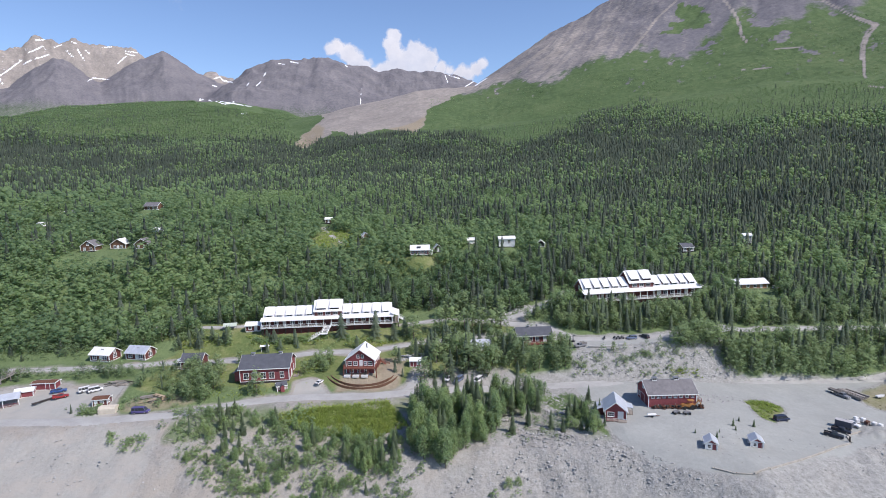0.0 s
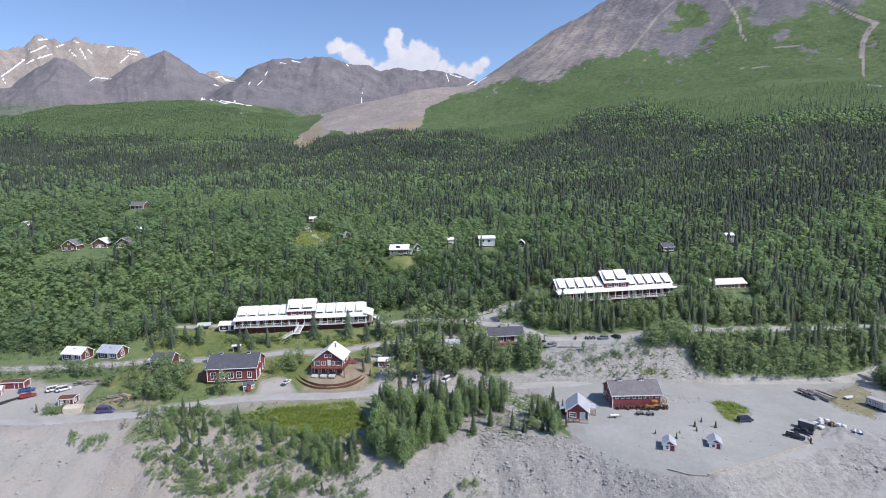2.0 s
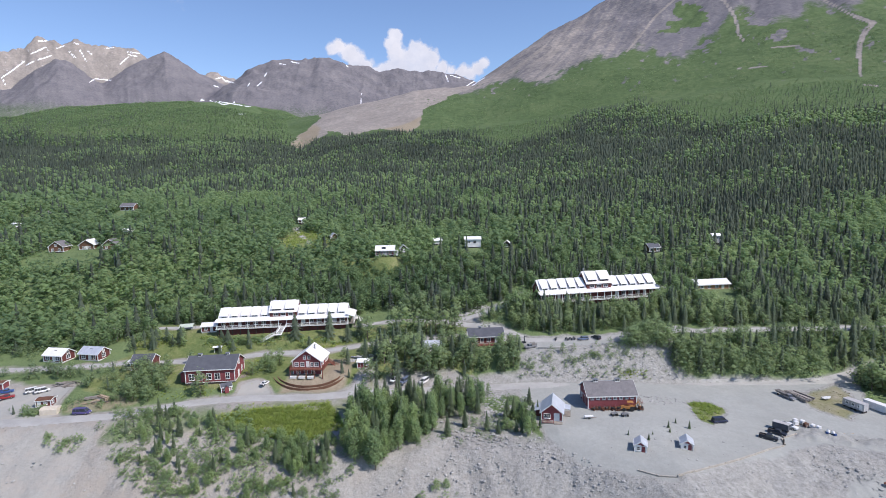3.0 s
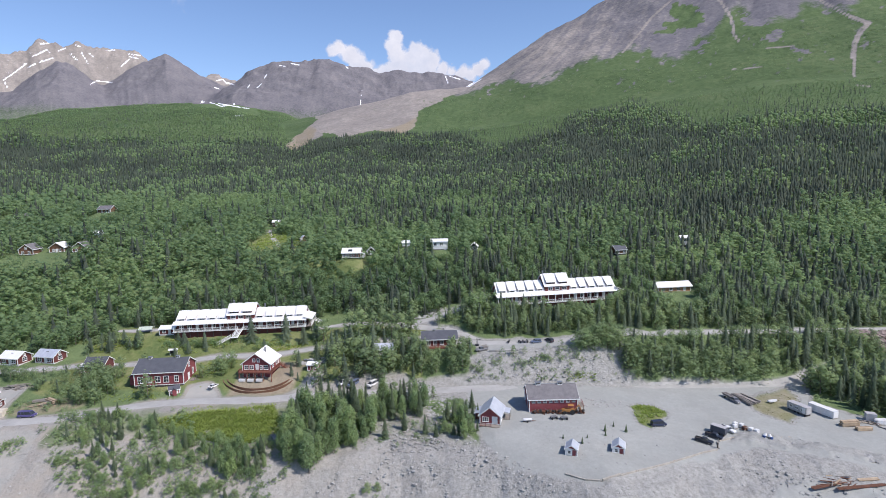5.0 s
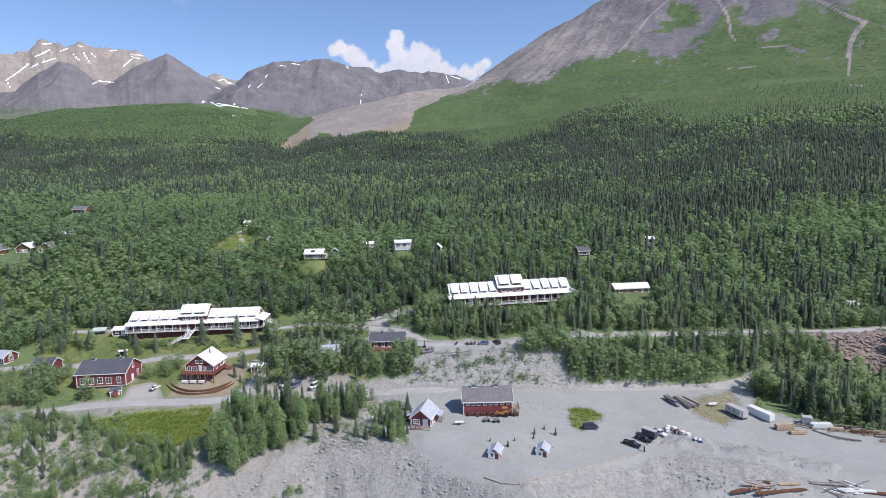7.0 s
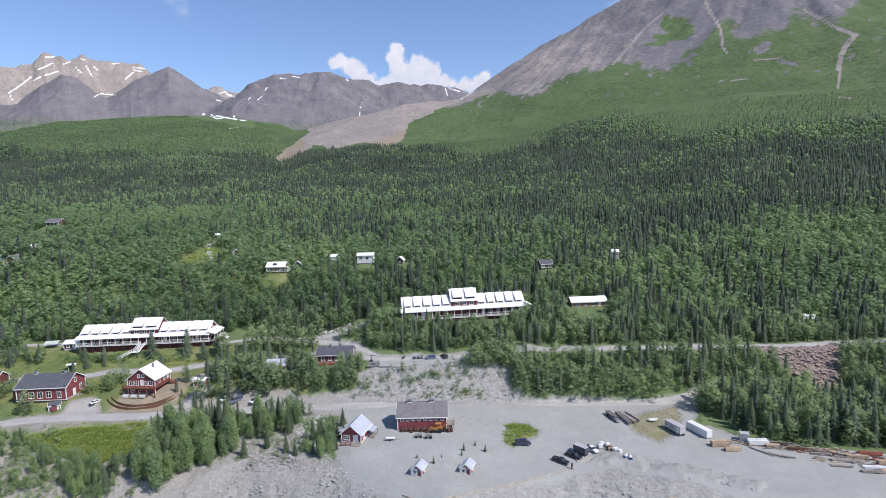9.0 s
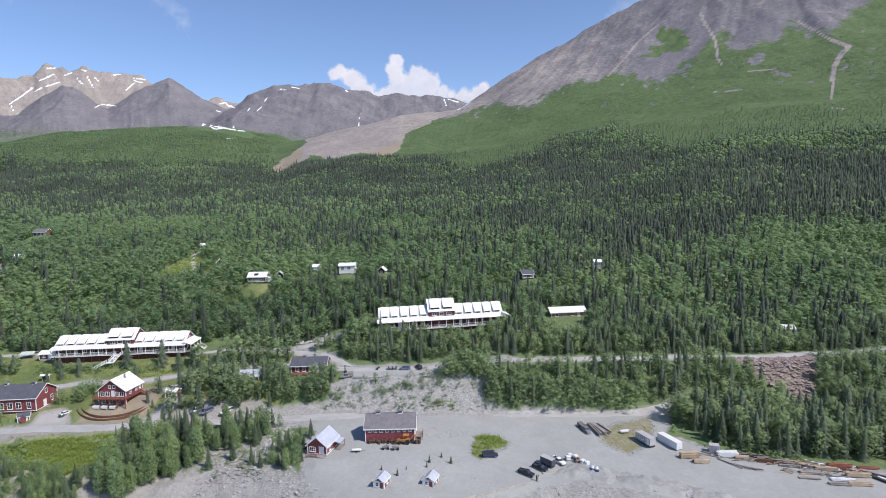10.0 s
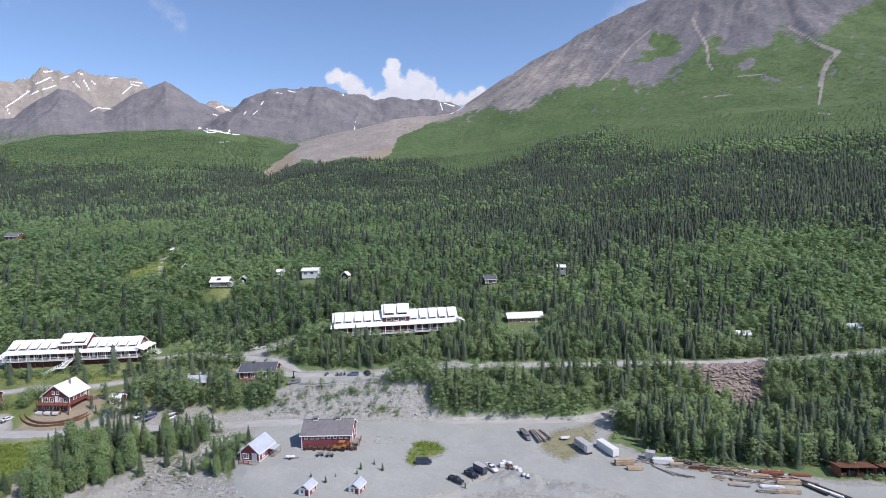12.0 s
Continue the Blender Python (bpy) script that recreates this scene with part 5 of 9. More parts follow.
GROVE_SPRUCE = foliage("young_spruce_needles", (0.095, 0.13, 0.1), (0.235, 0.30, 0.2))
BARK = surface("grey_brown_bark", (0.09, 0.075, 0.06), (0.21, 0.185, 0.155), 0.9, fine=8.0, stretch=(1, 1, 0.2))
TR = np.random.default_rng(21)


class Shape:
    """Vertices and faces of one tree of unit height; foliage and wood kept apart."""

    def __init__(self):
        self.v, self.leaf, self.wood, self.n = [], [], [], []

    def add(self, pts, faces, wood=False, heart=None):
        """heart: the middle of the lobe that the leaves belong to, away from which they bend."""
        k = len(self.v)
        self.v += [tuple(p) for p in pts]
        for p in pts:
            p = Vector(p)
            n = Vector((p.x, p.y, 0)) if heart is None else (p - Vector(heart)).normalized() * 0.6 + (p - Vector((0, 0, 0.45))).normalized() * 0.5
            self.n.append(tuple(n.normalized()) if n.length > 1e-6 else (0.0, 0.0, 1.0))
        (self.wood if wood else self.leaf).extend(tuple(k + i for i in f) for f in faces)

    def stick(self, p, q, r0, r1, n=5):
        p, q = Vector(p), Vector(q)
        t = (q - p).to_track_quat("Z", "Y").to_matrix()
        ring = [[c + t @ Vector((r * math.cos(math.tau * k / n), r * math.sin(math.tau * k / n), 0)) for k in range(n)] for c, r in ((p, r0), (q, r1))]
        self.add(ring[0] + ring[1], [(k, (k + 1) % n, n + (k + 1) % n, n + k) for k in range(n)], True)


def spruce_shape(level, seed):
    """Whorls of drooping boughs round a straight trunk; fewer and plainer boughs for far trees."""
    g, s = np.random.default_rng(seed), Shape()
    width = g.uniform(0.105, 0.155) * (1.0, 1.0, 1.1, 1.2)[level]
    if level < 2:
        s.stick((0, 0, -0.06), (0, 0, 0.55), 0.016, 0.008, 5 if level == 0 else 3)
    whorls, boughs = ((22, 10), (8, 6), (3, 6), (2, 4))[level]
    for k in range(whorls):
        f = k / whorls
        z = 0.1 + 0.86 * f ** 0.94
        r = width * (1 - f) ** 0.8 * g.uniform(0.8, 1.2) + 0.012
        drop = (0.42, 0.42, 0.75, 0.9)[level] * r
        lift = (0.9 / whorls) * (0.7 if level == 0 else 1.25)
        turn = g.uniform(0, math.tau)
        if level == 0:
            for j in range(boughs):
                a = turn + math.tau * j / boughs + g.uniform(-0.25, 0.25)
                rr, dz = r * g.uniform(0.65, 1.2), drop * g.uniform(0.6, 1.5)
                d, e = np.array([math.cos(a), math.sin(a), 0]), np.array([-math.sin(a), math.cos(a), 0])
                w = 0.24 * rr + 0.01
                up = np.array([0, 0, 1.0])
                s.add([up * (z + lift * 0.5), d * rr * 0.55 + e * w + up * (z - dz * 0.45), d * rr * 0.55 - e * w + up * (z - dz * 0.45), d * rr + up * (z - dz)],
                      [(0, 1, 2), (1, 3, 2)])
        else:
            n = boughs
            pts = [(0, 0, min(1.0, z + lift))]
            for j in range(2 * n):
                a = turn + math.pi * j / n
                rr = r * (g.uniform(0.85, 1.25) if j % 2 else g.uniform(0.4, 0.65))
                pts.append((rr * math.cos(a), rr * math.sin(a), z - drop * (g.uniform(0.7, 1.3) if j % 2 else 0.2)))
            s.add(pts, [(0, 1 + j, 1 + (j + 1) % (2 * n)) for j in range(2 * n)])
    s.add([(-0.012, 0, 0.9), (0.012, 0, 0.9), (0, 0.012, 0.9), (0, 0, 1.0)], [(0, 1, 3), (1, 2, 3), (2, 0, 3)])
    return s


def leafy_shape(level, seed, shrub=False):
    """A broadleaf: forked stem and lobes of loose leaf sprays with gaps between them."""
    g, s = np.random.default_rng(seed), Shape()
    lobes = (20, 10, 5, 2)[level]
    sprays = (72, 18 if shrub else 25, 6, 0)[level]
    size = (0.023, 0.034, 0.08, 0.2)[level]
    base, wide = (0.12, 0.46) if shrub else ((0.14, 0.15), (0.17, 0.19), (0.2, 0.25), (0.2, 0.27))[level]
    slim = 1.0 if shrub else (0.72, 0.84, 0.97, 1.0)[level]
    if level < 2 and not shrub:
        s.stick((0, 0, -0.06), (0.01, 0.01, 0.55), 0.018, 0.009, 5 if level == 0 else 3)
    for k in range(lobes):
        f = (k + 0.5) / lobes
        z = base + (0.9 - base) * f
        rad = wide * math.sin(math.pi * (0.3 + 0.66 * f)) * g.uniform(0.35, 1.0)
        a = k * 2.4 + g.uniform(-0.5, 0.5)
        c = np.array([rad * math.cos(a), rad * math.sin(a), z])
        if level == 0:
            s.stick((0, 0, max(0.05, z - 0.22)), c, 0.008, 0.004, 4)
        lr = g.uniform(0.11, 0.18) * (1.25 if shrub else slim) * (1.0, 1.1, 1.15, 1.2)[level]
        core = [np.array(q, float) * lr * ((0.42, 0.4 if shrub else 0.52, 0.64, 1.0)[level]) * g.uniform(0.8, 1.2) for q in ((1, 0, 0), (0, 1, 0), (-1, 0, 0), (0, -1, 0), (0, 0, 1.15), (0, 0, -1.0))]
        spin = g.uniform(0, 1.5)
        core = [c + np.array([q[0] * math.cos(spin) - q[1] * math.sin(spin), q[0] * math.sin(spin) + q[1] * math.cos(spin), q[2]]) for q in core]
        if level in (1, 2):
            s.add([core[k] for k in (0, 1, 2, 3, 4)], [(0, 1, 4), (1, 2, 4), (2, 3, 4), (3, 0, 4)], heart=c)
        else:
            s.add(core, [(0, 1, 4), (1, 2, 4), (2, 3, 4), (3, 0, 4), (1, 0, 5), (2, 1, 5), (3, 2, 5), (0, 3, 5)], heart=c)
        for _ in range(sprays):
            d = g.normal(size=3)
            d /= np.linalg.norm(d)
            p = c + d * lr * g.uniform(0.62, 1.08) * np.array([1, 1, 1.1 if shrub else 1.4])
            n = d * 1.0 + g.normal(size=3) * 0.55 + np.array([0, 0, 0.2])
            n /= np.linalg.norm(n)
            e = np.cross(n, g.normal(size=3))
            e /= np.linalg.norm(e)
            b = np.cross(n, e)
            w, h = size * g.uniform(0.7, 1.35), size * g.uniform(0.7, 1.35)
            s.add([p - e * w - b * h * 0.7, p + e * w * g.uniform(0.6, 1.1) - b * h * 0.5, p + b * h], [(0, 1, 2)], heart=c)
    return s


def scatter(name, label, category, shapes, places, leaf, kind="stuff", smooth=True, rounded=False):
    """One mesh of many trees: places are rows of x, y, z, height, width factor, turn, tint, shape."""
    vs, ns, tint, tris, base = [], [], [], [[], []], 0
    quads = [[], []]
    for k, s in enumerate(shapes):
        rows = places[places[:, 7].astype(int) == k]
        if not len(rows):
            continue
        v = np.array(s.v)
        c, n = np.cos(rows[:, 5])[:, None], np.sin(rows[:, 5])[:, None]
        hw = (rows[:, 3] * rows[:, 4])[:, None]
        x = (v[:, 0] * c - v[:, 1] * n) * hw + rows[:, 0:1]
        y = (v[:, 0] * n + v[:, 1] * c) * hw + rows[:, 1:2]
        z = v[:, 2] * rows[:, 3:4] + rows[:, 2:3]
        vs.append(np.stack([x, y, z], -1).reshape(-1, 3))
        u = np.array(s.n)
        ns.append(np.stack([u[:, 0] * c - u[:, 1] * n, u[:, 0] * n + u[:, 1] * c, u[:, 2] * np.ones_like(c)], -1).reshape(-1, 3))
        tint.append(np.repeat(rows[:, 6], len(v)))
        off = base + np.arange(len(rows)) * len(v)
        for w, faces in enumerate((s.leaf, s.wood)):
            for bag, size in ((tris, 3), (quads, 4)):
                f = np.array([q for q in faces if len(q) == size])
                if len(f):
                    bag[w].append((f[None] + off[:, None, None]).reshape(-1, size))
        base += len(rows) * len(v)
    vs, tint = np.concatenate(vs), np.concatenate(tint)
    loops, starts, mat, at = [], [], [], 0
    for w in (0, 1):
        for bag, size in ((tris[w], 3), (quads[w], 4)):
            if bag:
                f = np.concatenate(bag)
                loops.append(f.ravel())
                starts.append(at + np.arange(len(f)) * size)
                mat.append(np.full(len(f), w))
                at += f.size
    loops, starts, mat = np.concatenate(loops), np.concatenate(starts), np.concatenate(mat)
    me = bpy.data.meshes.new(name)
    me.vertices.add(len(vs))
    me.vertices.foreach_set("co", vs.ravel())
    me.loops.add(len(loops))
    me.loops.foreach_set("vertex_index", loops)
    me.polygons.add(len(starts))
    me.polygons.foreach_set("loop_start", starts)
    me.polygons.foreach_set("material_index", mat)
    me.polygons.foreach_set("use_smooth", np.full(len(starts), smooth))
    me.update(calc_edges=True)
    me.attributes.new("tint", "FLOAT", "POINT").data.foreach_set("value", tint)
    if rounded:
        me.normals_split_custom_set_from_vertices(np.concatenate(ns))
    me.materials.append(leaf)
    me.materials.append(BARK)
    return tagged(new(name, me), label, category, kind=kind)


SPRUCES = [[spruce_shape(lv, 100 * lv + k) for k in range(5)] for lv in range(4)]
LEAFIES = [[leafy_shape(lv, 900 + 100 * lv + k) for k in range(5)] for lv in range(4)]
SHRUBS = [[leafy_shape(lv, 1900 + 100 * lv + k, True) for k in range(4)] for lv in range(4)]

# Ground kept free of trees: round houses and in front of them, towards the valley.
CLEAR = [(-43, 214, 29, 10), (82, 224, 28, 12), (-60, 177.5, 13, 10), (-25.5, 180, 11, 12), (-8, 180, 4.5, 6), (69, 162, 14, 14), (50, 149, 5.5, 6.5), (34, 197, 8, 8), (14.6, 191, 4.5, 4.5), (-123, 197, 8, 8), (-110, 198, 8, 7), (134, 236, 11, 12), (134, 223, 9, 9),
         (-9, 265.5, 6.5, 7.5), (-1, 275, 3.5, 5), (-57, 301, 11, 21), (34, 274.5, 5.5, 5), (16.3, 283, 3, 4), (51, 274.5, 3.5, 5), (-69, 343, 4, 5), (-18.5, 317, 3, 4), (161, 285.5, 3.2, 4.5), (123, 271.5, 4, 4.5), (-182, 276, 7.5, 14), (-168, 280, 8, 15), (-155, 278, 7, 14), (-247, 361, 8, 12), (-239, 329, 4.5, 6), (-191, 366, 8, 10), (-154, 300, 4, 4.5), (-41, 297.5, 3.5, 4), (224, 228, 4.5, 5.5), (272, 232, 4.5, 5),
         (-127, 170, 26, 12), (146, 165, 14, 14), (203, 197, 10, 6)]
TREELINE = ((-60, 5), (-38.78, 4.5), (-36.54, 4.5), (-34.17, 4.5), (-32.13, 4.5), (-29.29, 4.52), (-25.66, 4.05), (-20.75, 3.88), (-17.62, 4.29), (-16.11, 2.86), (-14.14, 4.16), (-11.09, 4.45), (-7.69, 4.95), (-5.42, 4.68), (-1.41, 4.42), (2.03, 3.93), (4.31, 3.18), (7.73, 3.84), (10.53, 4.45), (12.17, 6.01), (14.86, 5.86), (17.47, 6.76), (20.02, 5.91), (22, 5.41), (23.48, 3.93), (26.27, 4.26), (28.03, 4.7), (30.59, 4.7), (32.62, 4.7), (34.89, 4.7), (37.36, 4.7), (60, 6))
# Share of spruce on the hill by bearing (across) and elevation (down) from the hub.
SHARE_B = (-36, -24, -12, 0, 12, 24, 36)
SHARE_E = (-10, -8, -6, -4.5, -3, -1.5, 0, 1.5, 3, 4.5, 6)
SHARE = ((0.06, 0.08, 0.1, 0.2, 0.25, 0.35, 0.3), (0.06, 0.08, 0.1, 0.2, 0.3, 0.5, 0.35), (0.06, 0.1, 0.18, 0.4, 0.45, 0.55, 0.2), (0.1, 0.1, 0.28, 0.4, 0.5, 0.7, 0.12), (0.1, 0.12, 0.35, 0.45, 0.6, 0.8, 0.55), (0.22, 0.18, 0.42, 0.42, 0.65, 0.85, 0.9),
         (0.6, 0.38, 0.5, 0.55, 0.65, 0.9, 0.95), (0.78, 0.66, 0.65, 0.65, 0.8, 0.95, 0.95), (0.62, 0.4, 0.82, 0.78, 0.9, 0.82, 0.5), (0.28, 0.1, 0.75, 0.65, 0.7, 0.3, 0.25), (0.2, 0.06, 0.3, 0.2, 0.35, 0.15, 0.15))


# Where only bushes grow, below the clearings: centre and reach.
LOWS = ((204, 182, 9, 6), (-57, 285, 11, 15), (-10, 254, 11, 11), (37, 262, 7, 10), (52, 266, 4, 8), (-168, 271, 18, 9), (122, 262, 5, 7), (161, 277, 4, 6), (-190, 354, 9, 10), (-246, 352, 8, 10), (224, 222, 7, 8), (271, 226, 7, 8), (134, 219, 10, 5), (16, 272, 4, 8), (-41, 287, 4, 8), (33, 188, 4, 4.5))


def free_of_works(x, y, margin=1.6):
    ok = np.ones(x.shape, bool)
    for cx, cy, rx, ry in CLEAR:
        ok &= ((x - cx) / rx) ** 2 + ((y - cy) / ry) ** 2 > 1
    for _, p, w in ROADS:
        ok &= path_distance(x, y, p) > w / 2 + margin
    for poly in (SCREE, LOT, HALL_YARD, LEFT_YARD, UPPER_LOT, ORANGE_GRASS, ISLAND):
        ok &= ~inside(x, y, poly)
    return ok


def jittered(x0, x1, y0, y1, gap):
    gx, gy = np.meshgrid(np.arange(x0, x1, gap), np.arange(y0, y1, gap))
    return (gx.ravel() + TR.uniform(-0.48, 0.48, gx.size) * gap), (gy.ravel() + TR.uniform(-0.48, 0.48, gx.size) * gap)


def rows_of(x, y, h, wide, shapes):
    n = len(x)
    tint = np.clip(0.6 * TR.random(n) + 1.2 * (fbm(x, y, 40, 3) - 0.33), 0, 1)
    return np.stack([x, y, ground_z(x, y) - 0.05 * h, h, wide, TR.uniform(0, math.tau, n), tint, TR.integers(0, shapes, n)], -1)


# The wooded benches below and beside the houses: outline, spacing, share of spruce, heights.
GROVES = [
    ([(-8.5, 140), (-1, 132.5), (8, 140), (17, 144), (16, 152), (8, 156), (-8, 157)], 2.35, 0.45, 6, 13.5, 0.15),
    ([(-8, 157), (8, 156), (16, 152), (12, 165), (-8, 163)], 2.7, 0.55, 5, 9.5, 0.25),
    ([(10, 156), (24, 152), (30, 160), (36, 169), (14, 168)], 2.8, 0.45, 5, 10, 0.25),
    ([(-6, 174), (8, 176), (22, 177.5), (22, 195), (8, 198), (-5, 196)], 2.7, 0.35, 5.5, 11.5, 0.25),
    ([(22, 177.5), (44, 179), (47, 184), (45, 192), (22, 193)], 2.5, 0.3, 5.5, 9.5, 0.15),
    ([(33, 145), (41, 142), (47, 143), (45, 150), (44, 157), (37, 156)], 2.6, 0.7, 3, 7, 0.2),
    ([(-80, 160), (-70, 145), (-50, 130), (-28, 127), (-10, 130), (-14, 142), (-28, 148), (-41, 150), (-58, 157)], 2.8, 0.32, 2.0, 6.4, 0.42),
    ([(-28, 134), (-9, 132), (-9, 146), (-26, 145)], 2.8, 0.45, 3, 7, 0.36),
    ([(-84, 165), (-72, 165.5), (-70, 172), (-74, 185), (-86, 187)], 2.6, 0.05, 5, 8.5, 0.1),
    ([(-103, 181), (-98, 169), (-84, 168), (-84, 186), (-102, 189)], 3.2, 0.3, 2.2, 5.5, 0.3),
    ([(-180, 197), (-132, 199), (-134, 206), (-180, 206)], 2.7, 0.12, 2.2, 4.8, 0.15),
    ([(-128, 181), (-104, 181), (-104, 189), (-130, 189)], 2.8, 0.2, 3.5, 7, 0.2),
    ([(-176, 178), (-132, 183), (-132, 188), (-176, 187)], 3.0, 0.3, 3, 6, 0.2),
    ([(-99, 196), (-70, 195), (-70, 190), (-99, 188)], 3.6, 0.3, 4, 7, 0.25),
    ([(96, 179.6), (116, 180.2), (142, 182.2), (158, 185), (176, 172), (186, 154), (230, 148), (290, 150), (290, 215), (243, 207), (185, 202.5), (150, 199), (110, 195), (98, 192)], 2.8, 0.22, 5.5, 10.5, 0.05),
    ([(152, 172), (160, 160), (176, 152), (200, 149), (240, 146), (290, 146), (290, 175), (220, 178), (170, 184), (156, 180)], 2.7, 0.6, 6.5, 13, 0.1),
    ([(54, 199.5), (112, 200), (150, 203.5), (185, 207.5), (240, 211), (240, 222), (150, 226), (112, 220), (84, 214.5), (56, 212)], 2.3, 0.45, 5, 9.5, 0.05),
    ([(200, 210), (236, 211), (290, 219), (290, 234), (200, 226)], 2.4, 0.4, 4, 9, 0.1),
    ([(218, 205), (243, 206), (290, 212), (290, 206), (230, 190), (222, 195)], 2.4, 0.35, 4, 8, 0.1),
    ([(-100, 203), (-72, 203), (-60, 200), (-50, 203), (-70, 209), (-100, 212)], 4.2, 0.65, 3, 6.5, 0.3),
    ([(-100, 202), (-74, 202), (-74, 207), (-100, 210)], 3.4, 0.7, 4, 7, 0.25),
    ([(2, 218), (24, 215), (22, 224), (0, 224)], 3.2, 0.2, 9, 13, 0.2),
    ([(-46, 179), (-37, 178), (-36, 190), (-44, 191)], 2.7, 0.05, 4.5, 6.5, 0.1),
    ([(-16, 184), (-4, 186), (-6, 199), (-18, 196)], 3.2, 0.5, 4, 8, 0.25),
    ([(30, 206), (50, 201), (52, 212), (38, 216)], 2.8, 0.5, 4, 7, 0.2),
    ([(44, 202.5), (58, 201), (60, 213), (47, 216)], 2.3, 0.4, 4.5, 8, 0.05),
    ([(-68, 199), (-50, 200), (-26, 199), (-22, 205), (-66, 204)], 4.6, 0.6, 3, 6, 0.2),
]
SINGLE = [(86, 188, 6, 0), (89, 189.6, 7.5, 0), (91.5, 190.4, 8, 0), (84, 186.6, 4, 0), (88, 186, 4.4, 0), (93, 187.2, 5.5, 0), (97, 187, 7.5, 0), (99, 183.5, 8, 0), (103, 183, 9, 0), (107, 183.5, 8.5, 0), (77, 187.2, 3.4, 0), (72, 186.2, 3, 0), (64, 185, 3.2, 0), (60, 184.6, 4, 0), (56, 184, 3.6, 0), (0, 207.4, 12, 0), (5, 206.4, 13, 0), (9.4, 206, 12, 0), (12.5, 207, 12.5, 0), (16, 206.3, 12, 0), (20, 205.8, 11, 0), (23.5, 207, 11.5, 0), (14.5, 263, 12, 1), (18, 266, 13, 1), (23, 262, 11, 1), (27, 268, 12, 1), (30.5, 265, 12.5, 1), (-10, 205.5, 11, 0), (-65, 156, 6, 1), (-60.4, 156, 5.5, 1), (-34.7, 143.4, 7, 1), (-55, 143.5, 5, 1), (-15, 135, 7, 1), (-12, 134.6, 8, 1), (-54, 135, 3, 0), (-68, 140, 3, 0), (-41, 134, 3.4, 0), (-29, 132, 3.4, 0), (-47, 131.5, 3, 0), (-79.5, 150.5, 3.2, 0), (29, 156, 8, 1), (25, 149, 6.5, 1), (20, 145, 7, 1), (31, 147, 6, 1), (39, 152, 6, 1), (17, 129.5, 3.2, 0), (19.5, 130, 2.6, 0), (-37.5, 205.5, 10.5, 1), (-24.5, 206.6, 11, 1), (-58.3, 168.4, 9, 0), (-81, 205, 7, 1), (-63, 204.5, 5.5, 1), (-55, 204.3, 5, 1), (-17.5, 205, 7, 1), (-13.5, 207.5, 8, 1), (-15, 178.5, 5, 1), (-12.4, 176.5, 3.2, 1), (44.5, 158.5, 6, 1), (46, 152.2, 4.5, 1), (95, 186.5, 6.5, 0), (92, 189, 5, 0), (-108, 160.2, 3.6, 0), (-104.5, 160.6, 3.0, 0), (-112, 160.5, 3.2, 1)]


def near_trees():
    xs, ys, hs, sp = [], [], [], []
    for poly, gap, share, h0, h1, thin in GROVES:
        px, py = zip(*poly)
        x, y = jittered(min(px), max(px), min(py), max(py), gap)
        ok = inside(x, y, poly) & free_of_works(x, y, 0.4) & (fbm(x + 7, y, 9, 2) > thin)
        x, y = x[ok], y[ok]
        conifer = TR.random(len(x)) < share + 0.9 * (fbm(x, y, 22, 2) - 0.5)
        h = (h0 + (h1 - h0) * TR.random(len(x)) ** 1.3) * np.where(conifer, 1.06, 0.86)
        # below the upper road, trees are capped by the camera's sight line to it
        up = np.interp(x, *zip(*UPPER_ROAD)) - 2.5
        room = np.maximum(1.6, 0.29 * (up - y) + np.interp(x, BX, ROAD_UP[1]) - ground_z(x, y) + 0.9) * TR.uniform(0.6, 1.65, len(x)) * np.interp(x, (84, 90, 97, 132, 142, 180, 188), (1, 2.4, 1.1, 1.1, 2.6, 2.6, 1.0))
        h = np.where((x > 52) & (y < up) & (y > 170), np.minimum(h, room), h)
        for cx, cy, rx, ry in LOWS:
            h = np.where(((x - cx) / rx) ** 2 + ((y - cy) / ry) ** 2 < 1, np.minimum(h, 2.6), h)
        xs.append(x), ys.append(y), hs.append(h), sp.append(conifer)
    for x, y, h, c in SINGLE:
        xs.append([x]), ys.append([y]), hs.append([h]), sp.append([bool(c)])
    return np.concatenate(xs), np.concatenate(ys), np.concatenate(hs), np.concatenate(sp).astype(bool)


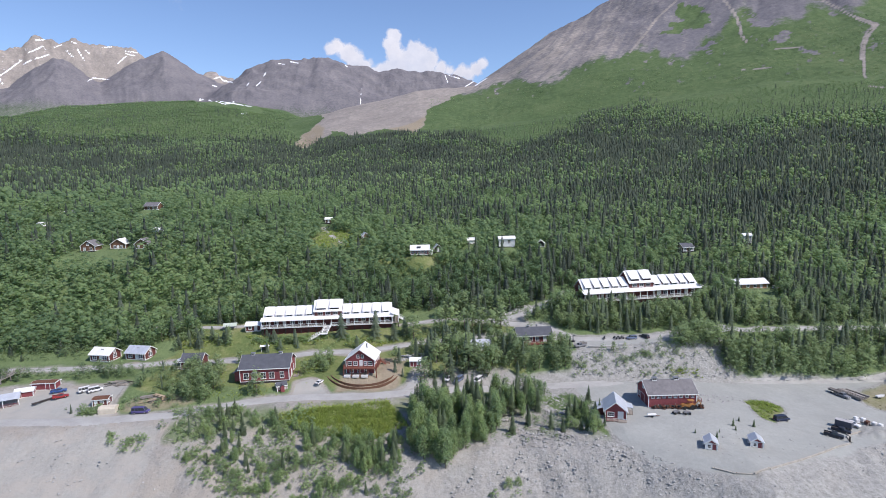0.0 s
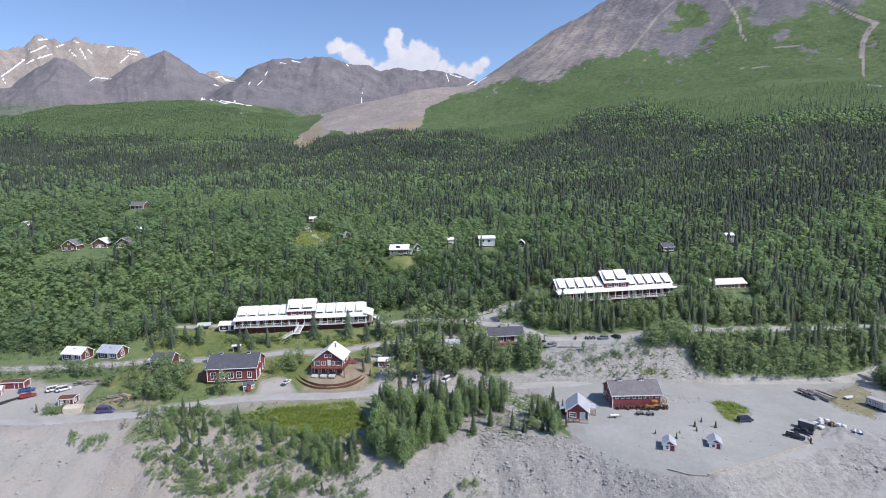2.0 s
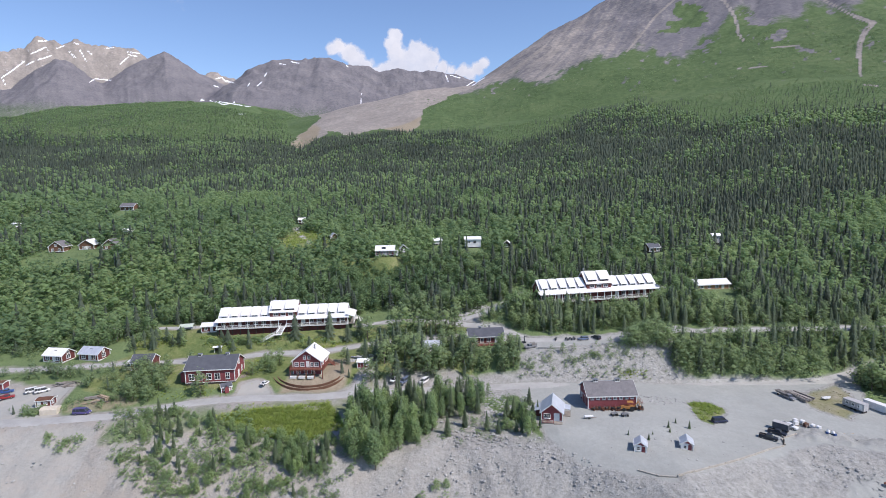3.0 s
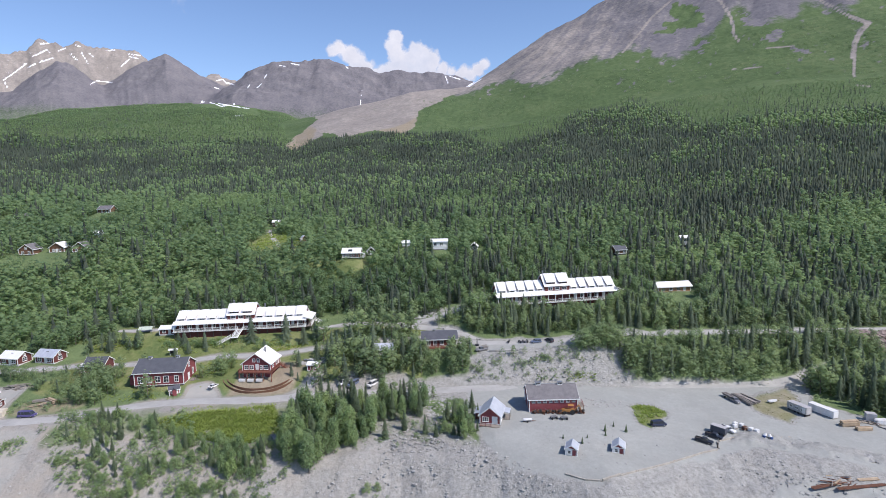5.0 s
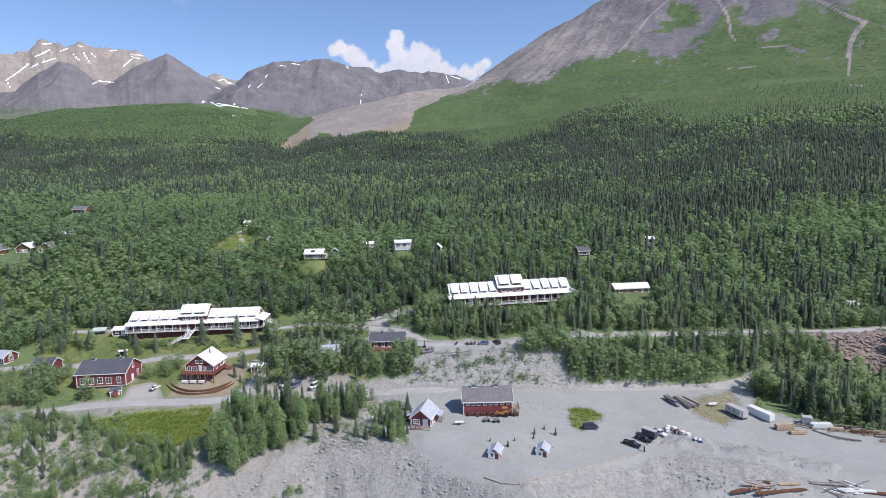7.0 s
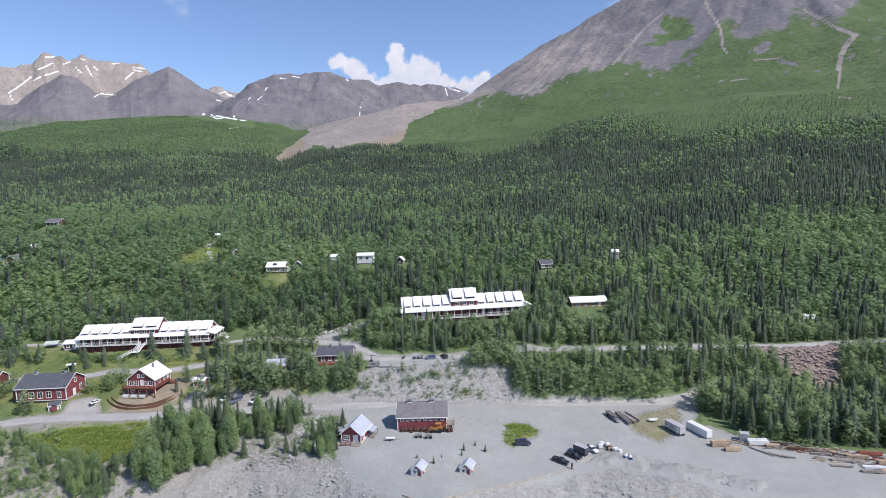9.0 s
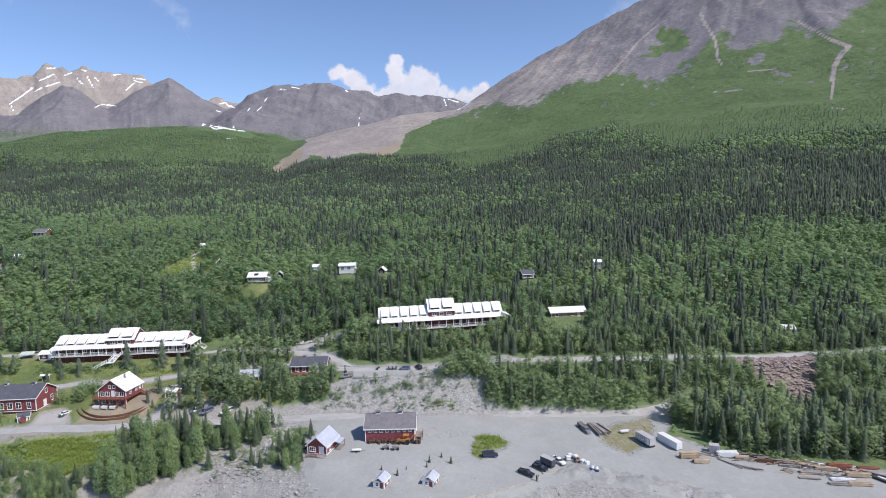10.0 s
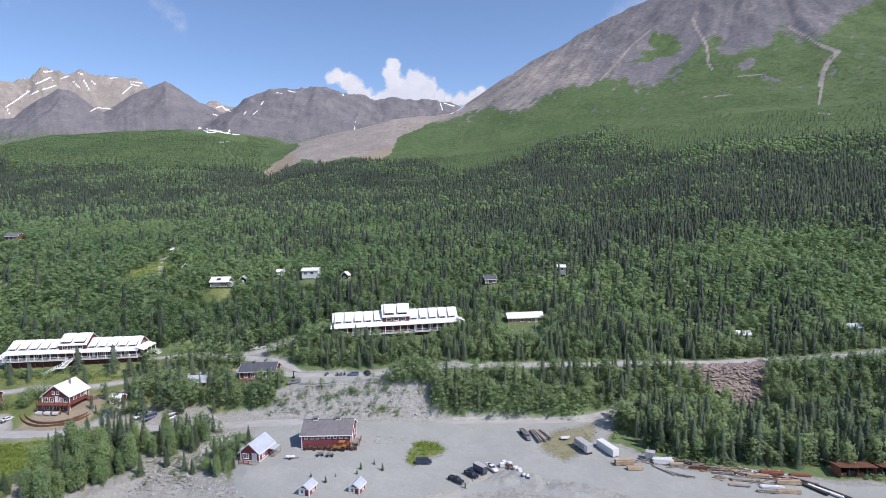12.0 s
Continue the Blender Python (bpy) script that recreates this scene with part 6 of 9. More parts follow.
def hill_trees(r0, r1, gap):
    span = r1 * 0.82
    x, y = jittered(HUB[0] - span, HUB[0] + span, 190, r1, gap)
    r = np.hypot(x - HUB[0], y)
    b = np.degrees(np.arctan2(x - HUB[0], y))
    ok = (r >= r0) & (r < r1) & (np.abs(b) < np.interp(r, (190, 500, 1000), (53, 47, 43)))
    x, y, r, b = x[ok], y[ok], r[ok], b[ok]
    ok = free_of_works(x, y, 1.8) & (y > np.interp(x, BX, ROAD_UP[0]) + np.interp(x, (-110, -95, -70, 0, 25, 60, 110, 150), (5, 14, 24, 24, 14, 12, 14, 3)))
    x, y, r, b = x[ok], y[ok], r[ok], b[ok]
    e = np.degrees(np.arctan2(ground_z(x, y) - EYE_Z, r))
    line = np.interp(b, *zip(*TREELINE)) + 1.3 * (fbm(x, y, 110, 4) - 0.5)
    over = (e - line)
    at_b = np.stack([np.interp(b, SHARE_B, row) for row in SHARE])
    f = np.interp(e, SHARE_E, np.arange(len(SHARE_E)))
    k = np.minimum(f.astype(int), len(SHARE_E) - 2)
    n = np.arange(len(b))
    share = at_b[k, n] * (1 - f + k) + at_b[k + 1, n] * (f - k)
    share = share + np.minimum(0.9, 4 * share) * 1.3 * (fbm(x, y, 48, 3) - 0.5)
    left = np.clip((-14 - b) / 4, 0, 1)
    conifer = TR.random(len(x)) < np.where(over > 0, np.interp(over, (0, 0.8, 2.4), (0.3, 0.1, 0.015)) + 0.07 * left, share)
    keep = TR.random(len(x)) < np.maximum(np.interp(over, (-0.6, 0.0, 1.2, 3.0), (0.97, 0.9, 0.7, 0.5)), 0.85 * left)
    tall = np.interp(r, (300, 700, 1100), (1.0, 1.2, 1.45))
    h = np.where(conifer, TR.uniform(5.5, 12.5, len(x)), TR.uniform(4.5, 8.5, len(x))) * tall
    h = np.where(over > 0, np.where(conifer, TR.uniform(5, 10, len(x)), TR.uniform(1.8, 4.2, len(x)) * (1 + 0.5 * left)), h)
    for cx, cy, rx, ry in LOWS:
        h = np.where(((x - cx) / rx) ** 2 + ((y - cy) / ry) ** 2 < 1, np.minimum(h, TR.uniform(2.4, 4.2, len(x))), h)
    conifer &= h > 4.2
    return x[keep], y[keep], h[keep], conifer[keep], over[keep]


def plant():
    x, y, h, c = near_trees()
    single = (y < 181) & (x > -70) & (x < 168)
    pick = np.flatnonzero(single)
    pick = pick[np.argsort(y[pick])][:300]
    chosen = np.zeros(len(x), bool)
    chosen[pick] = True
    makers = {}
    for kind, shapes, leaf in (("spruce", SPRUCES[0], SPRUCE_ONE), ("birch", LEAFIES[0], LEAF_ONE), ("willow", SHRUBS[0], LEAF_ONE)):
        makers[kind] = []
        for s in shapes:
            pair = []
            for nm, faces, mat in (("trunk", s.wood, BARK), ("crown", s.leaf, leaf)):
                used = sorted({i for f in faces for i in f})
                back = {o: k for k, o in enumerate(used)}
                me = bpy.data.meshes.new(nm)
                me.from_pydata([s.v[i] for i in used], [], [tuple(back[i] for i in f) for f in faces])
                me.materials.append(mat)
                pair.append((nm, me))
            makers[kind].append(pair)
    say = {"spruce": ("spruce_tree", "slender dark green spruce on the gravelly bank", "tree", "spruces by the road"), "birch": ("birch_tree", "bright green birch with loose crown on the bank", "tree", "birches by the road"), "willow": ("willow_bush", "low spreading green willow bush on the gravel bank", "bush", "willow bushes on the bank")}
    for i in pick:
        kind = "spruce" if c[i] else ("willow" if h[i] < 4.0 else "birch")
        nm, label, cat, grp = say[kind]
        g = float(ground_z(x[i], y[i])) - 0.1
        ob = thing(nm, label, cat, x[i], y[i], g, 0, grp)
        k = int(TR.integers(0, len(makers[kind])))
        w = TR.uniform(0.85, 1.2) if kind != "birch" else TR.uniform(0.85, 1.2)
        if c[i]:
            w *= np.interp(h[i], (3, 7, 13), (1.4, 1.2, 1.05))
        turn = TR.uniform(0, 360)
        for pn, me in makers[kind][k]:
            if not len(me.polygons):
                continue
            p = new(pn, me)
            p.parent = ob
            p.matrix_basis = pose(0, 0, 0, 0, 0, turn) @ Matrix.Diagonal((h[i] * w, h[i] * w, h[i], 1))
    x, y, h, c = x[~chosen], y[~chosen], h[~chosen], c[~chosen]
    low = ~c & (h < 4.0)
    scatter("spruce_grove", "dark green spruces between the houses and roads", "trees", SPRUCES[1], rows_of(x[c], y[c], h[c], TR.uniform(1.0, 1.45, c.sum()) * np.where((y[c] > 198) & (y[c] < 210) & (x[c] < -4), 1.7, 1.0), 5), GROVE_SPRUCE)
    d = ~c & ~low
    scatter("birch_grove", "bright green birches between the houses and roads", "trees", LEAFIES[1], rows_of(x[d], y[d], h[d], TR.uniform(1.1, 1.6, d.sum()), 5), GROVE_LEAF, rounded=True)
    scatter("willow_thicket", "low willow bushes along the banks", "bushes", SHRUBS[1], rows_of(x[low], y[low], h[low], TR.uniform(0.9, 1.3, low.sum()), 4), GROVE_LEAF, rounded=True)
    for r0, r1, gap, lv in ((190, 268, 2.75, 1), (268, 500, 3.8, 2), (500, 1180, 4.8, 3)):
        x, y, h, c, over = hill_trees(r0, r1, gap)
        s = c
        scatter("spruce_forest", "dense dark spruce forest on the hillside", "forest", SPRUCES[lv], rows_of(x[s], y[s], h[s], TR.uniform(*((1.0, 1.4), (0.9, 1.25), (0.7, 1.0))[lv - 1], s.sum()), 5), SPRUCE)
        d = ~c
        scatter("birch_forest", "bright green broadleaf woods on the hillside", "forest", LEAFIES[lv], rows_of(x[d], y[d], h[d], TR.uniform(1.25, 1.75, d.sum()), 5), LEAF, rounded=True)
    x, y, h, c, over = hill_trees(1180, 1800, 7.2)
    d = ~c & (over > -1)
    b = np.degrees(np.arctan2(x - HUB[0], y))
    e = np.degrees(np.arctan2(ground_z(x, y) - EYE_Z, np.hypot(x - HUB[0], y)))
    clear = ~((b > -16.5) & (b < -3) & (e > 4.4)) & (e < np.interp(b, (-3, 2, 12, 20, 26, 40), (8, 8.3, 9.8, 10.2, 12, 12.5)))
    d &= clear & ((fbm(x + 60, y, 90, 4, 0.6) > TR.uniform(0.3, 0.62, len(x))) | (b < -16))
    u, v, w, k, o = hill_trees(1800, 2350, 10.5)
    ub = np.degrees(np.arctan2(u - HUB[0], v))
    far = (ub < -15) & ~k & ~((ub > -24.5) & (ub < -18.8) & (np.hypot(u - HUB[0], v) > 1950))
    scatter("crest_scrub", "low green scrub along the hill's crest", "scrub", SHRUBS[3], rows_of(u[far], v[far], w[far] * 0.9, TR.uniform(1.6, 2.8, far.sum()), 4), LEAF, rounded=True)
    scatter("alder_scrub", "low green alder scrub on the mountain slope", "scrub", SHRUBS[3], rows_of(x[d], y[d], h[d] * 0.7, TR.uniform(1.8, 3.0, d.sum()), 4), LEAF, rounded=True)
    s = c & clear & ((over < 0.6) | (b < -16))
    scatter("spruce_outliers", "scattered spruces high on the slope", "trees", SPRUCES[3], rows_of(x[s], y[s], h[s], TR.uniform(1.0, 1.3, s.sum()), 5), SPRUCE)


plant()


# ---- stones, brush and driftwood ----
STONE = surface("grey_angular_stone", (0.25, 0.248, 0.236), (0.42, 0.416, 0.395), 0.92, scale=1.5, fine=9)
RED_STONE = surface("purplish_scree_stone", (0.15, 0.114, 0.1), (0.35, 0.285, 0.25), 0.92, scale=1.5, fine=9)


def stone_shape(seed):
    g, s = np.random.default_rng(seed), Shape()
    v = np.array([(1, 0, 0), (-1, 0, 0), (0, 1, 0), (0, -1, 0), (0, 0, 1), (0, 0, -1), (0.6, 0.6, 0.5), (-0.6, 0.55, 0.55), (0.5, -0.65, 0.5), (-0.55, -0.6, 0.5)]) * g.uniform(0.7, 1.15, (10, 1))
    s.add(v * (1, 0.8, 0.65), [(0, 2, 6), (2, 4, 6), (4, 0, 6), (2, 1, 7), (1, 4, 7), (4, 2, 7), (0, 4, 8), (4, 3, 8), (3, 0, 8), (1, 3, 9), (3, 4, 9), (4, 1, 9), (0, 5, 2), (2, 5, 1), (1, 5, 3), (3, 5, 0)])
    return s


STONES = [stone_shape(k) for k in range(6)]


def tuft_shape(seed):
    """A tuft of grass or weeds: narrow blades leaning out from one foot."""
    g, s = np.random.default_rng(seed), Shape()
    for k in range(11):
        a, lean, w = g.uniform(0, math.tau), g.uniform(0.15, 0.75), g.uniform(0.09, 0.17)
        d, e = np.array([math.cos(a), math.sin(a), 0]), np.array([-math.sin(a), math.cos(a), 0])
        foot = d * g.uniform(0, 0.45)
        s.add([foot - e * w, foot + e * w, foot + d * lean + np.array([0, 0, g.uniform(0.55, 1.0)])], [(0, 1, 2)])
    return s


TUFTS = [tuft_shape(60 + k) for k in range(4)]


def strew(name, label, poly, n, lo, hi, mat, bare=0.3):
    px, py = zip(*poly)
    x, y = TR.uniform(min(px), max(px), n), TR.uniform(min(py), max(py), n)
    ok = inside(x, y, poly) & (fbm(x, y, 6, 3) > TR.uniform(bare, bare + 0.3, n))
    x, y = x[ok], y[ok]
    h = lo * (hi / lo) ** (TR.random(len(x)) ** 3.0)
    rows = rows_of(x, y, h, TR.uniform(0.8, 1.6, len(x)), 6)
    rows[:, 2] += 0.02 * h
    return scatter(name, label, "stones", STONES, rows, mat, smooth=False)


strew("bank_stones", "loose grey stones strewn over the gravel bank", [(-8, 112), (60, 112), (72, 119), (60, 126), (50, 136), (44, 146), (30, 142), (16, 142), (0, 126)], 6400, 0.1, 0.5, STONE, 0.25)
strew("east_bank_stones", "grey stones below the lot's edge", [(74, 117), (150, 106), (150, 121), (134, 126), (118, 138), (106, 133), (90, 125)], 4200, 0.1, 0.5, STONE, 0.25)
strew("gully_stones", "tumbled grey boulders in the gully", [(14, 142), (34, 142), (40, 156), (36, 168), (16, 166)], 1700, 0.15, 0.8, STONE)
strew("cliff_stones", "stones on the cut bank behind the barn", [(44, 177), (98, 178), (100, 189), (82, 188), (64, 186.5), (46, 184)], 2600, 0.1, 0.6, STONE)
strew("lot_stones", "stones along the rough strip of the lot", SPOIL, 4200, 0.12, 0.75, STONE, 0.12)
strew("lot_edge_stones", "a few stones lying along the lot's back edge", [(78, 158), (92, 159), (92, 165), (78, 166)], 160, 0.12, 0.6, STONE, 0.1)
strew("lot_verge_stones", "small stones scattered over the gravel lot", [(56, 132), (72, 124), (90, 130), (112, 139), (100, 146), (60, 146)], 420, 0.08, 0.35, STONE, 0.2)
strew("red_scree", "purplish broken rock spilling below the road", SCREE, 3400, 0.22, 1.5, RED_STONE, -0.1)
strew("terrace_stones", "stone bank above the link road", [(8, 219), (30, 216), (38, 221), (36, 225), (8, 224)], 700, 0.3, 0.9, STONE)
strew("house_stones", "rubble beside the red house", [(-16, 186), (-4, 186), (-4, 192), (-16, 191)], 420, 0.25, 0.8, STONE)
strew("west_bank_stones", "stones on the western gravel slope", [(-140, 122), (-76, 122), (-70, 146), (-140, 150)], 900, 0.1, 0.5, STONE)

_dr = random.Random(11)
DRIFT = surface("bleached_driftwood", (0.30, 0.27, 0.24), (0.48, 0.44, 0.40), 0.9, fine=8, stretch=(0.3, 2, 2))
bm = bmesh.new()
for _k in range(170):
    if _k < 120:
        _x, _y = _dr.gauss(25, 4.5), _dr.gauss(152, 5.5)
    else:
        _x, _y = _dr.gauss(-74, 2.5), _dr.gauss(148, 5)
    _z, _a, _l = gz(_x, _y) + _dr.uniform(0.05, 0.5), _dr.uniform(0, math.tau), _dr.uniform(1.0, 3.4)
    tube(bm, (_x, _y, _z), (_x + _l * math.cos(_a), _y + _l * math.sin(_a), gz(_x + _l * math.cos(_a), _y + _l * math.sin(_a)) + _dr.uniform(0.05, 0.4)), _dr.uniform(0.05, 0.13), 0.03, 4)
tagged(part("driftwood", bm, DRIFT), "tangle of bleached dead branches in the gully", "wood", kind="stuff")


def brush(name, label, poly, n, h0, h1, leaf, bare=0.35, level=2):
    px, py = zip(*poly)
    x, y = TR.uniform(min(px), max(px), n), TR.uniform(min(py), max(py), n)
    ok = inside(x, y, poly) & (fbm(x + 30, y, 8, 2) > TR.uniform(bare, bare + 0.25, n))
    x, y = x[ok], y[ok]
    scatter(name, label, "brush", TUFTS if leaf in (GRASSY, DRY) else SHRUBS[level], rows_of(x, y, TR.uniform(h0, h1, len(x)), TR.uniform(1.0, 1.7, len(x)), 4), leaf)


GRASSY = foliage("tall_grass_and_weeds", (0.29, 0.385, 0.10), (0.48, 0.56, 0.18))
DRY = foliage("dry_grass_blades", (0.19, 0.185, 0.095), (0.31, 0.29, 0.16))
brush("bank_brush", "low green brush on the bank below the road", [(-80, 160), (-72, 140), (-50, 126), (-10, 124), (0, 140), (10, 160), (-6, 165), (-10, 150), (-19, 143), (-38, 146), (-52, 158)], 2600, 0.6, 2.2, GROVE_LEAF, 0.28)
brush("meadow_weeds", "bright tall weeds on the sunny bank", [(-50, 155.5), (-38, 158.6), (-16, 161.6), (-9, 150), (-19, 144), (-36, 148)], 5200, 0.4, 1.2, GRASSY, 0.05)
brush("meadow_willows", "scattered willow bushes at the edge of the sunny bank", [(-56, 157), (-44, 160), (-36, 156), (-36, 146), (-44, 146), (-54, 151)], 90, 0.9, 2.6, GROVE_LEAF, 0.2)
brush("verge_weeds", "sparse weeds on the gravelly road verge", [(-58, 158), (-38, 162.4), (-14, 164), (-16, 161.6), (-38, 158.8), (-54, 155)], 420, 0.2, 0.6, GRASSY)
brush("cliff_brush", "scrub along the top of the cut bank", [(42, 179), (60, 180.5), (72, 183), (80, 185), (99, 188), (100, 191), (84, 188.8), (72, 184.8), (60, 183), (44, 182)], 420, 0.7, 2.2, GROVE_LEAF)
brush("cliff_willows", "tall rounded willows crowding the end of the cut bank", [(83, 186), (98, 186), (100, 191.5), (92, 191), (84, 189)], 34, 4.0, 7.5, GROVE_LEAF, 0.0, 1)
brush("road_willows", "tall rounded willows along the east road", [(98, 179.6), (128, 181.4), (150, 183.6), (150, 187), (126, 185), (98, 184)], 90, 4.5, 8.0, GROVE_LEAF, 0.0, 1)
brush("cliff_foot_brush", "scattered scrub on the cut bank", [(44, 177), (98, 178), (99, 187), (44, 183)], 200, 0.6, 2.0, GROVE_LEAF, 0.28)
brush("cut_foot_brush", "weeds at the foot of the cut bank", [(76, 177.5), (100, 178.5), (100, 181), (78, 180)], 260, 0.4, 1.1, GRASSY)
brush("island_weeds", "weeds and grass on the lot's island", ISLAND, 520, 0.3, 0.9, GRASSY)
brush("lawn_weeds", "long grass on the slope below the lodge", [(-99, 203), (-72, 203), (-60, 200), (-20, 200), (-16, 207), (-60, 206), (-99, 211)], 2200, 0.3, 0.9, GRASSY)
brush("lodge_bank_brush", "brush on the slope below the lodge", [(-72, 203), (-20, 203), (-18, 208), (-70, 206)], 420, 0.7, 1.9, LEAF)
brush("hall_grass", "grass round the hall", [(-80, 166), (-50, 168), (-36, 178), (-38, 192), (-80, 190)], 1500, 0.2, 0.6, GRASSY)
brush("dry_grass", "dry yellowing grass beside the site office", ORANGE_GRASS, 900, 0.1, 0.3, DRY)
brush("gully_brush", "brush in the rocky gully", [(12, 140), (44, 142), (46, 160), (38, 169), (14, 167)], 420, 0.5, 1.6, GROVE_LEAF)
brush("roadside_brush", "bushes along the east road", [(99, 178.9), (150, 183.2), (152, 186.5), (99, 182.8)], 420, 1.0, 2.8, GROVE_LEAF)
brush("yard_edge_brush", "bushes at the foot of the forest behind the timber yard", [(152, 166), (160, 157), (175, 150), (196, 146), (222, 141), (222, 147), (198, 152), (178, 156), (164, 163), (155, 172)], 700, 0.9, 2.8, GROVE_LEAF)
brush("clearing_brush", "low bushes in the clearings round the hill cabins", [(-192, 262), (-146, 262), (-146, 292), (-192, 288)], 420, 0.6, 2.0, LEAF)
brush("garden_brush", "bushes and tall grass below the hill cabin", [(-24, 252), (6, 252), (8, 270), (-24, 270)], 420, 0.6, 2.2, LEAF)
brush("meadow_clearing_brush", "bushes round the upper clearing", [(-68, 285), (-44, 285), (-44, 326), (-68, 326)], 420, 0.5, 1.8, GRASSY)
brush("debris_brush", "bushes among the debris beside the yard", [(-99, 160), (-84, 161.5), (-73, 166.5), (-84, 171), (-99, 170)], 110, 0.6, 2.0, GROVE_LEAF)
brush("west_brush", "willow clumps on the western gravel", [(-92, 143), (-82, 143), (-82, 149), (-94, 149)], 120, 1.0, 2.2, GROVE_LEAF)
brush("slope_brush", "green scrub low on the gravel bank", [(12, 122), (22, 122), (24, 130), (12, 130)], 60, 1.0, 2.4, GROVE_LEAF)
brush("cabin_brush", "dense bushes behind the cabins on the upper road", [(-180, 203), (-128, 204.5), (-104, 206), (-92, 208), (-92, 216), (-180, 214)], 900, 1.0, 3.0, GROVE_LEAF, 0.2)
brush("yard_brush", "brush in front of the yard", [(-116, 158.5), (-104, 158.5), (-104, 163), (-116, 163)], 130, 0.8, 2.2, GROVE_LEAF)
for _x, _y, _h in ((79.9, 143.2, 2.2), (83.0, 146.1, 1.6), (85.6, 143.3, 2.4), (67.7, 139.1, 1.4), (72.1, 136.4, 2.0), (74.1, 139.1, 1.1), (79.3, 140.7, 1.6)):
    _o = thing("spruce_sapling", "small spruce sapling on the open gravel", "tree", _x, _y, gz(_x, _y) - 0.05, 0, "saplings on the lot")
    _s = SPRUCES[0][0]
    for _nm, _fc, _mt in (("trunk", _s.wood, BARK), ("crown", _s.leaf, SPRUCE_ONE)):
        _u = sorted({i for f in _fc for i in f})
        _b = {o: k for k, o in enumerate(_u)}
        _me = bpy.data.meshes.new(_nm)
        _me.from_pydata([_s.v[i] for i in _u], [], [tuple(_b[i] for i in f) for f in _fc])
        _me.materials.append(_mt)
        _p = new(_nm, _me)
        _p.parent, _p.scale = _o, (_h * 1.4, _h * 1.4, _h)


# ---- vehicles ----
def paint(name, col, metal=0.2):
    return surface("paint_" + name, tuple(0.8 * c for c in col), col, 0.35, metal, scale=0.8, fine=3.0, bump=0.0)


RUBBER = surface("black_rubber", (0.012, 0.012, 0.012), (0.028, 0.028, 0.028), 0.85, fine=20)
CHROME = surface("dull_chrome", (0.45, 0.45, 0.46), (0.62, 0.62, 0.63), 0.3, 0.8)
LAMP = surface("headlamp_glass", (0.6, 0.6, 0.58), (0.8, 0.8, 0.78), 0.15)
TAIL = surface("red_tail_lamp", (0.25, 0.01, 0.01), (0.4, 0.02, 0.02), 0.3)
RUST = surface("rusty_iron", (0.09, 0.045, 0.03), (0.22, 0.10, 0.06), 0.9, 0.3, fine=8)
SAWN = surface("sawn_timber", (0.31, 0.23, 0.15), (0.50, 0.39, 0.27), 0.85, fine=7, stretch=(0.3, 3, 3), random_tint=0.35)
GREYWOOD = surface("grey_old_timber", (0.17, 0.155, 0.14), (0.33, 0.30, 0.265), 0.9, fine=7, stretch=(0.3, 3, 3), random_tint=0.4)
REDWOOD = surface("red_oxide_timber", (0.22, 0.07, 0.045), (0.36, 0.13, 0.085), 0.85, fine=7, stretch=(0.3, 3, 3), random_tint=0.35)


def hull(bm, sections):
    """A closed body through cross-sections of (x, half width, z low, z high), its top edge drawn in a little."""
    rings = []
    for x, w, z0, z1 in sections:
        rings.append([bm.verts.new(p) for p in ((x, -w, z0), (x, w, z0), (x, w, z0 + (z1 - z0) * 0.72), (x, w * 0.9, z1), (x, -w * 0.9, z1), (x, -w, z0 + (z1 - z0) * 0.72))])
    for a, b in zip(rings, rings[1:]):
        for i in range(6):
            bm.faces.new((a[i], a[(i + 1) % 6], b[(i + 1) % 6], b[i]))
    bm.faces.new(rings[0][::-1])
    bm.faces.new(rings[-1])


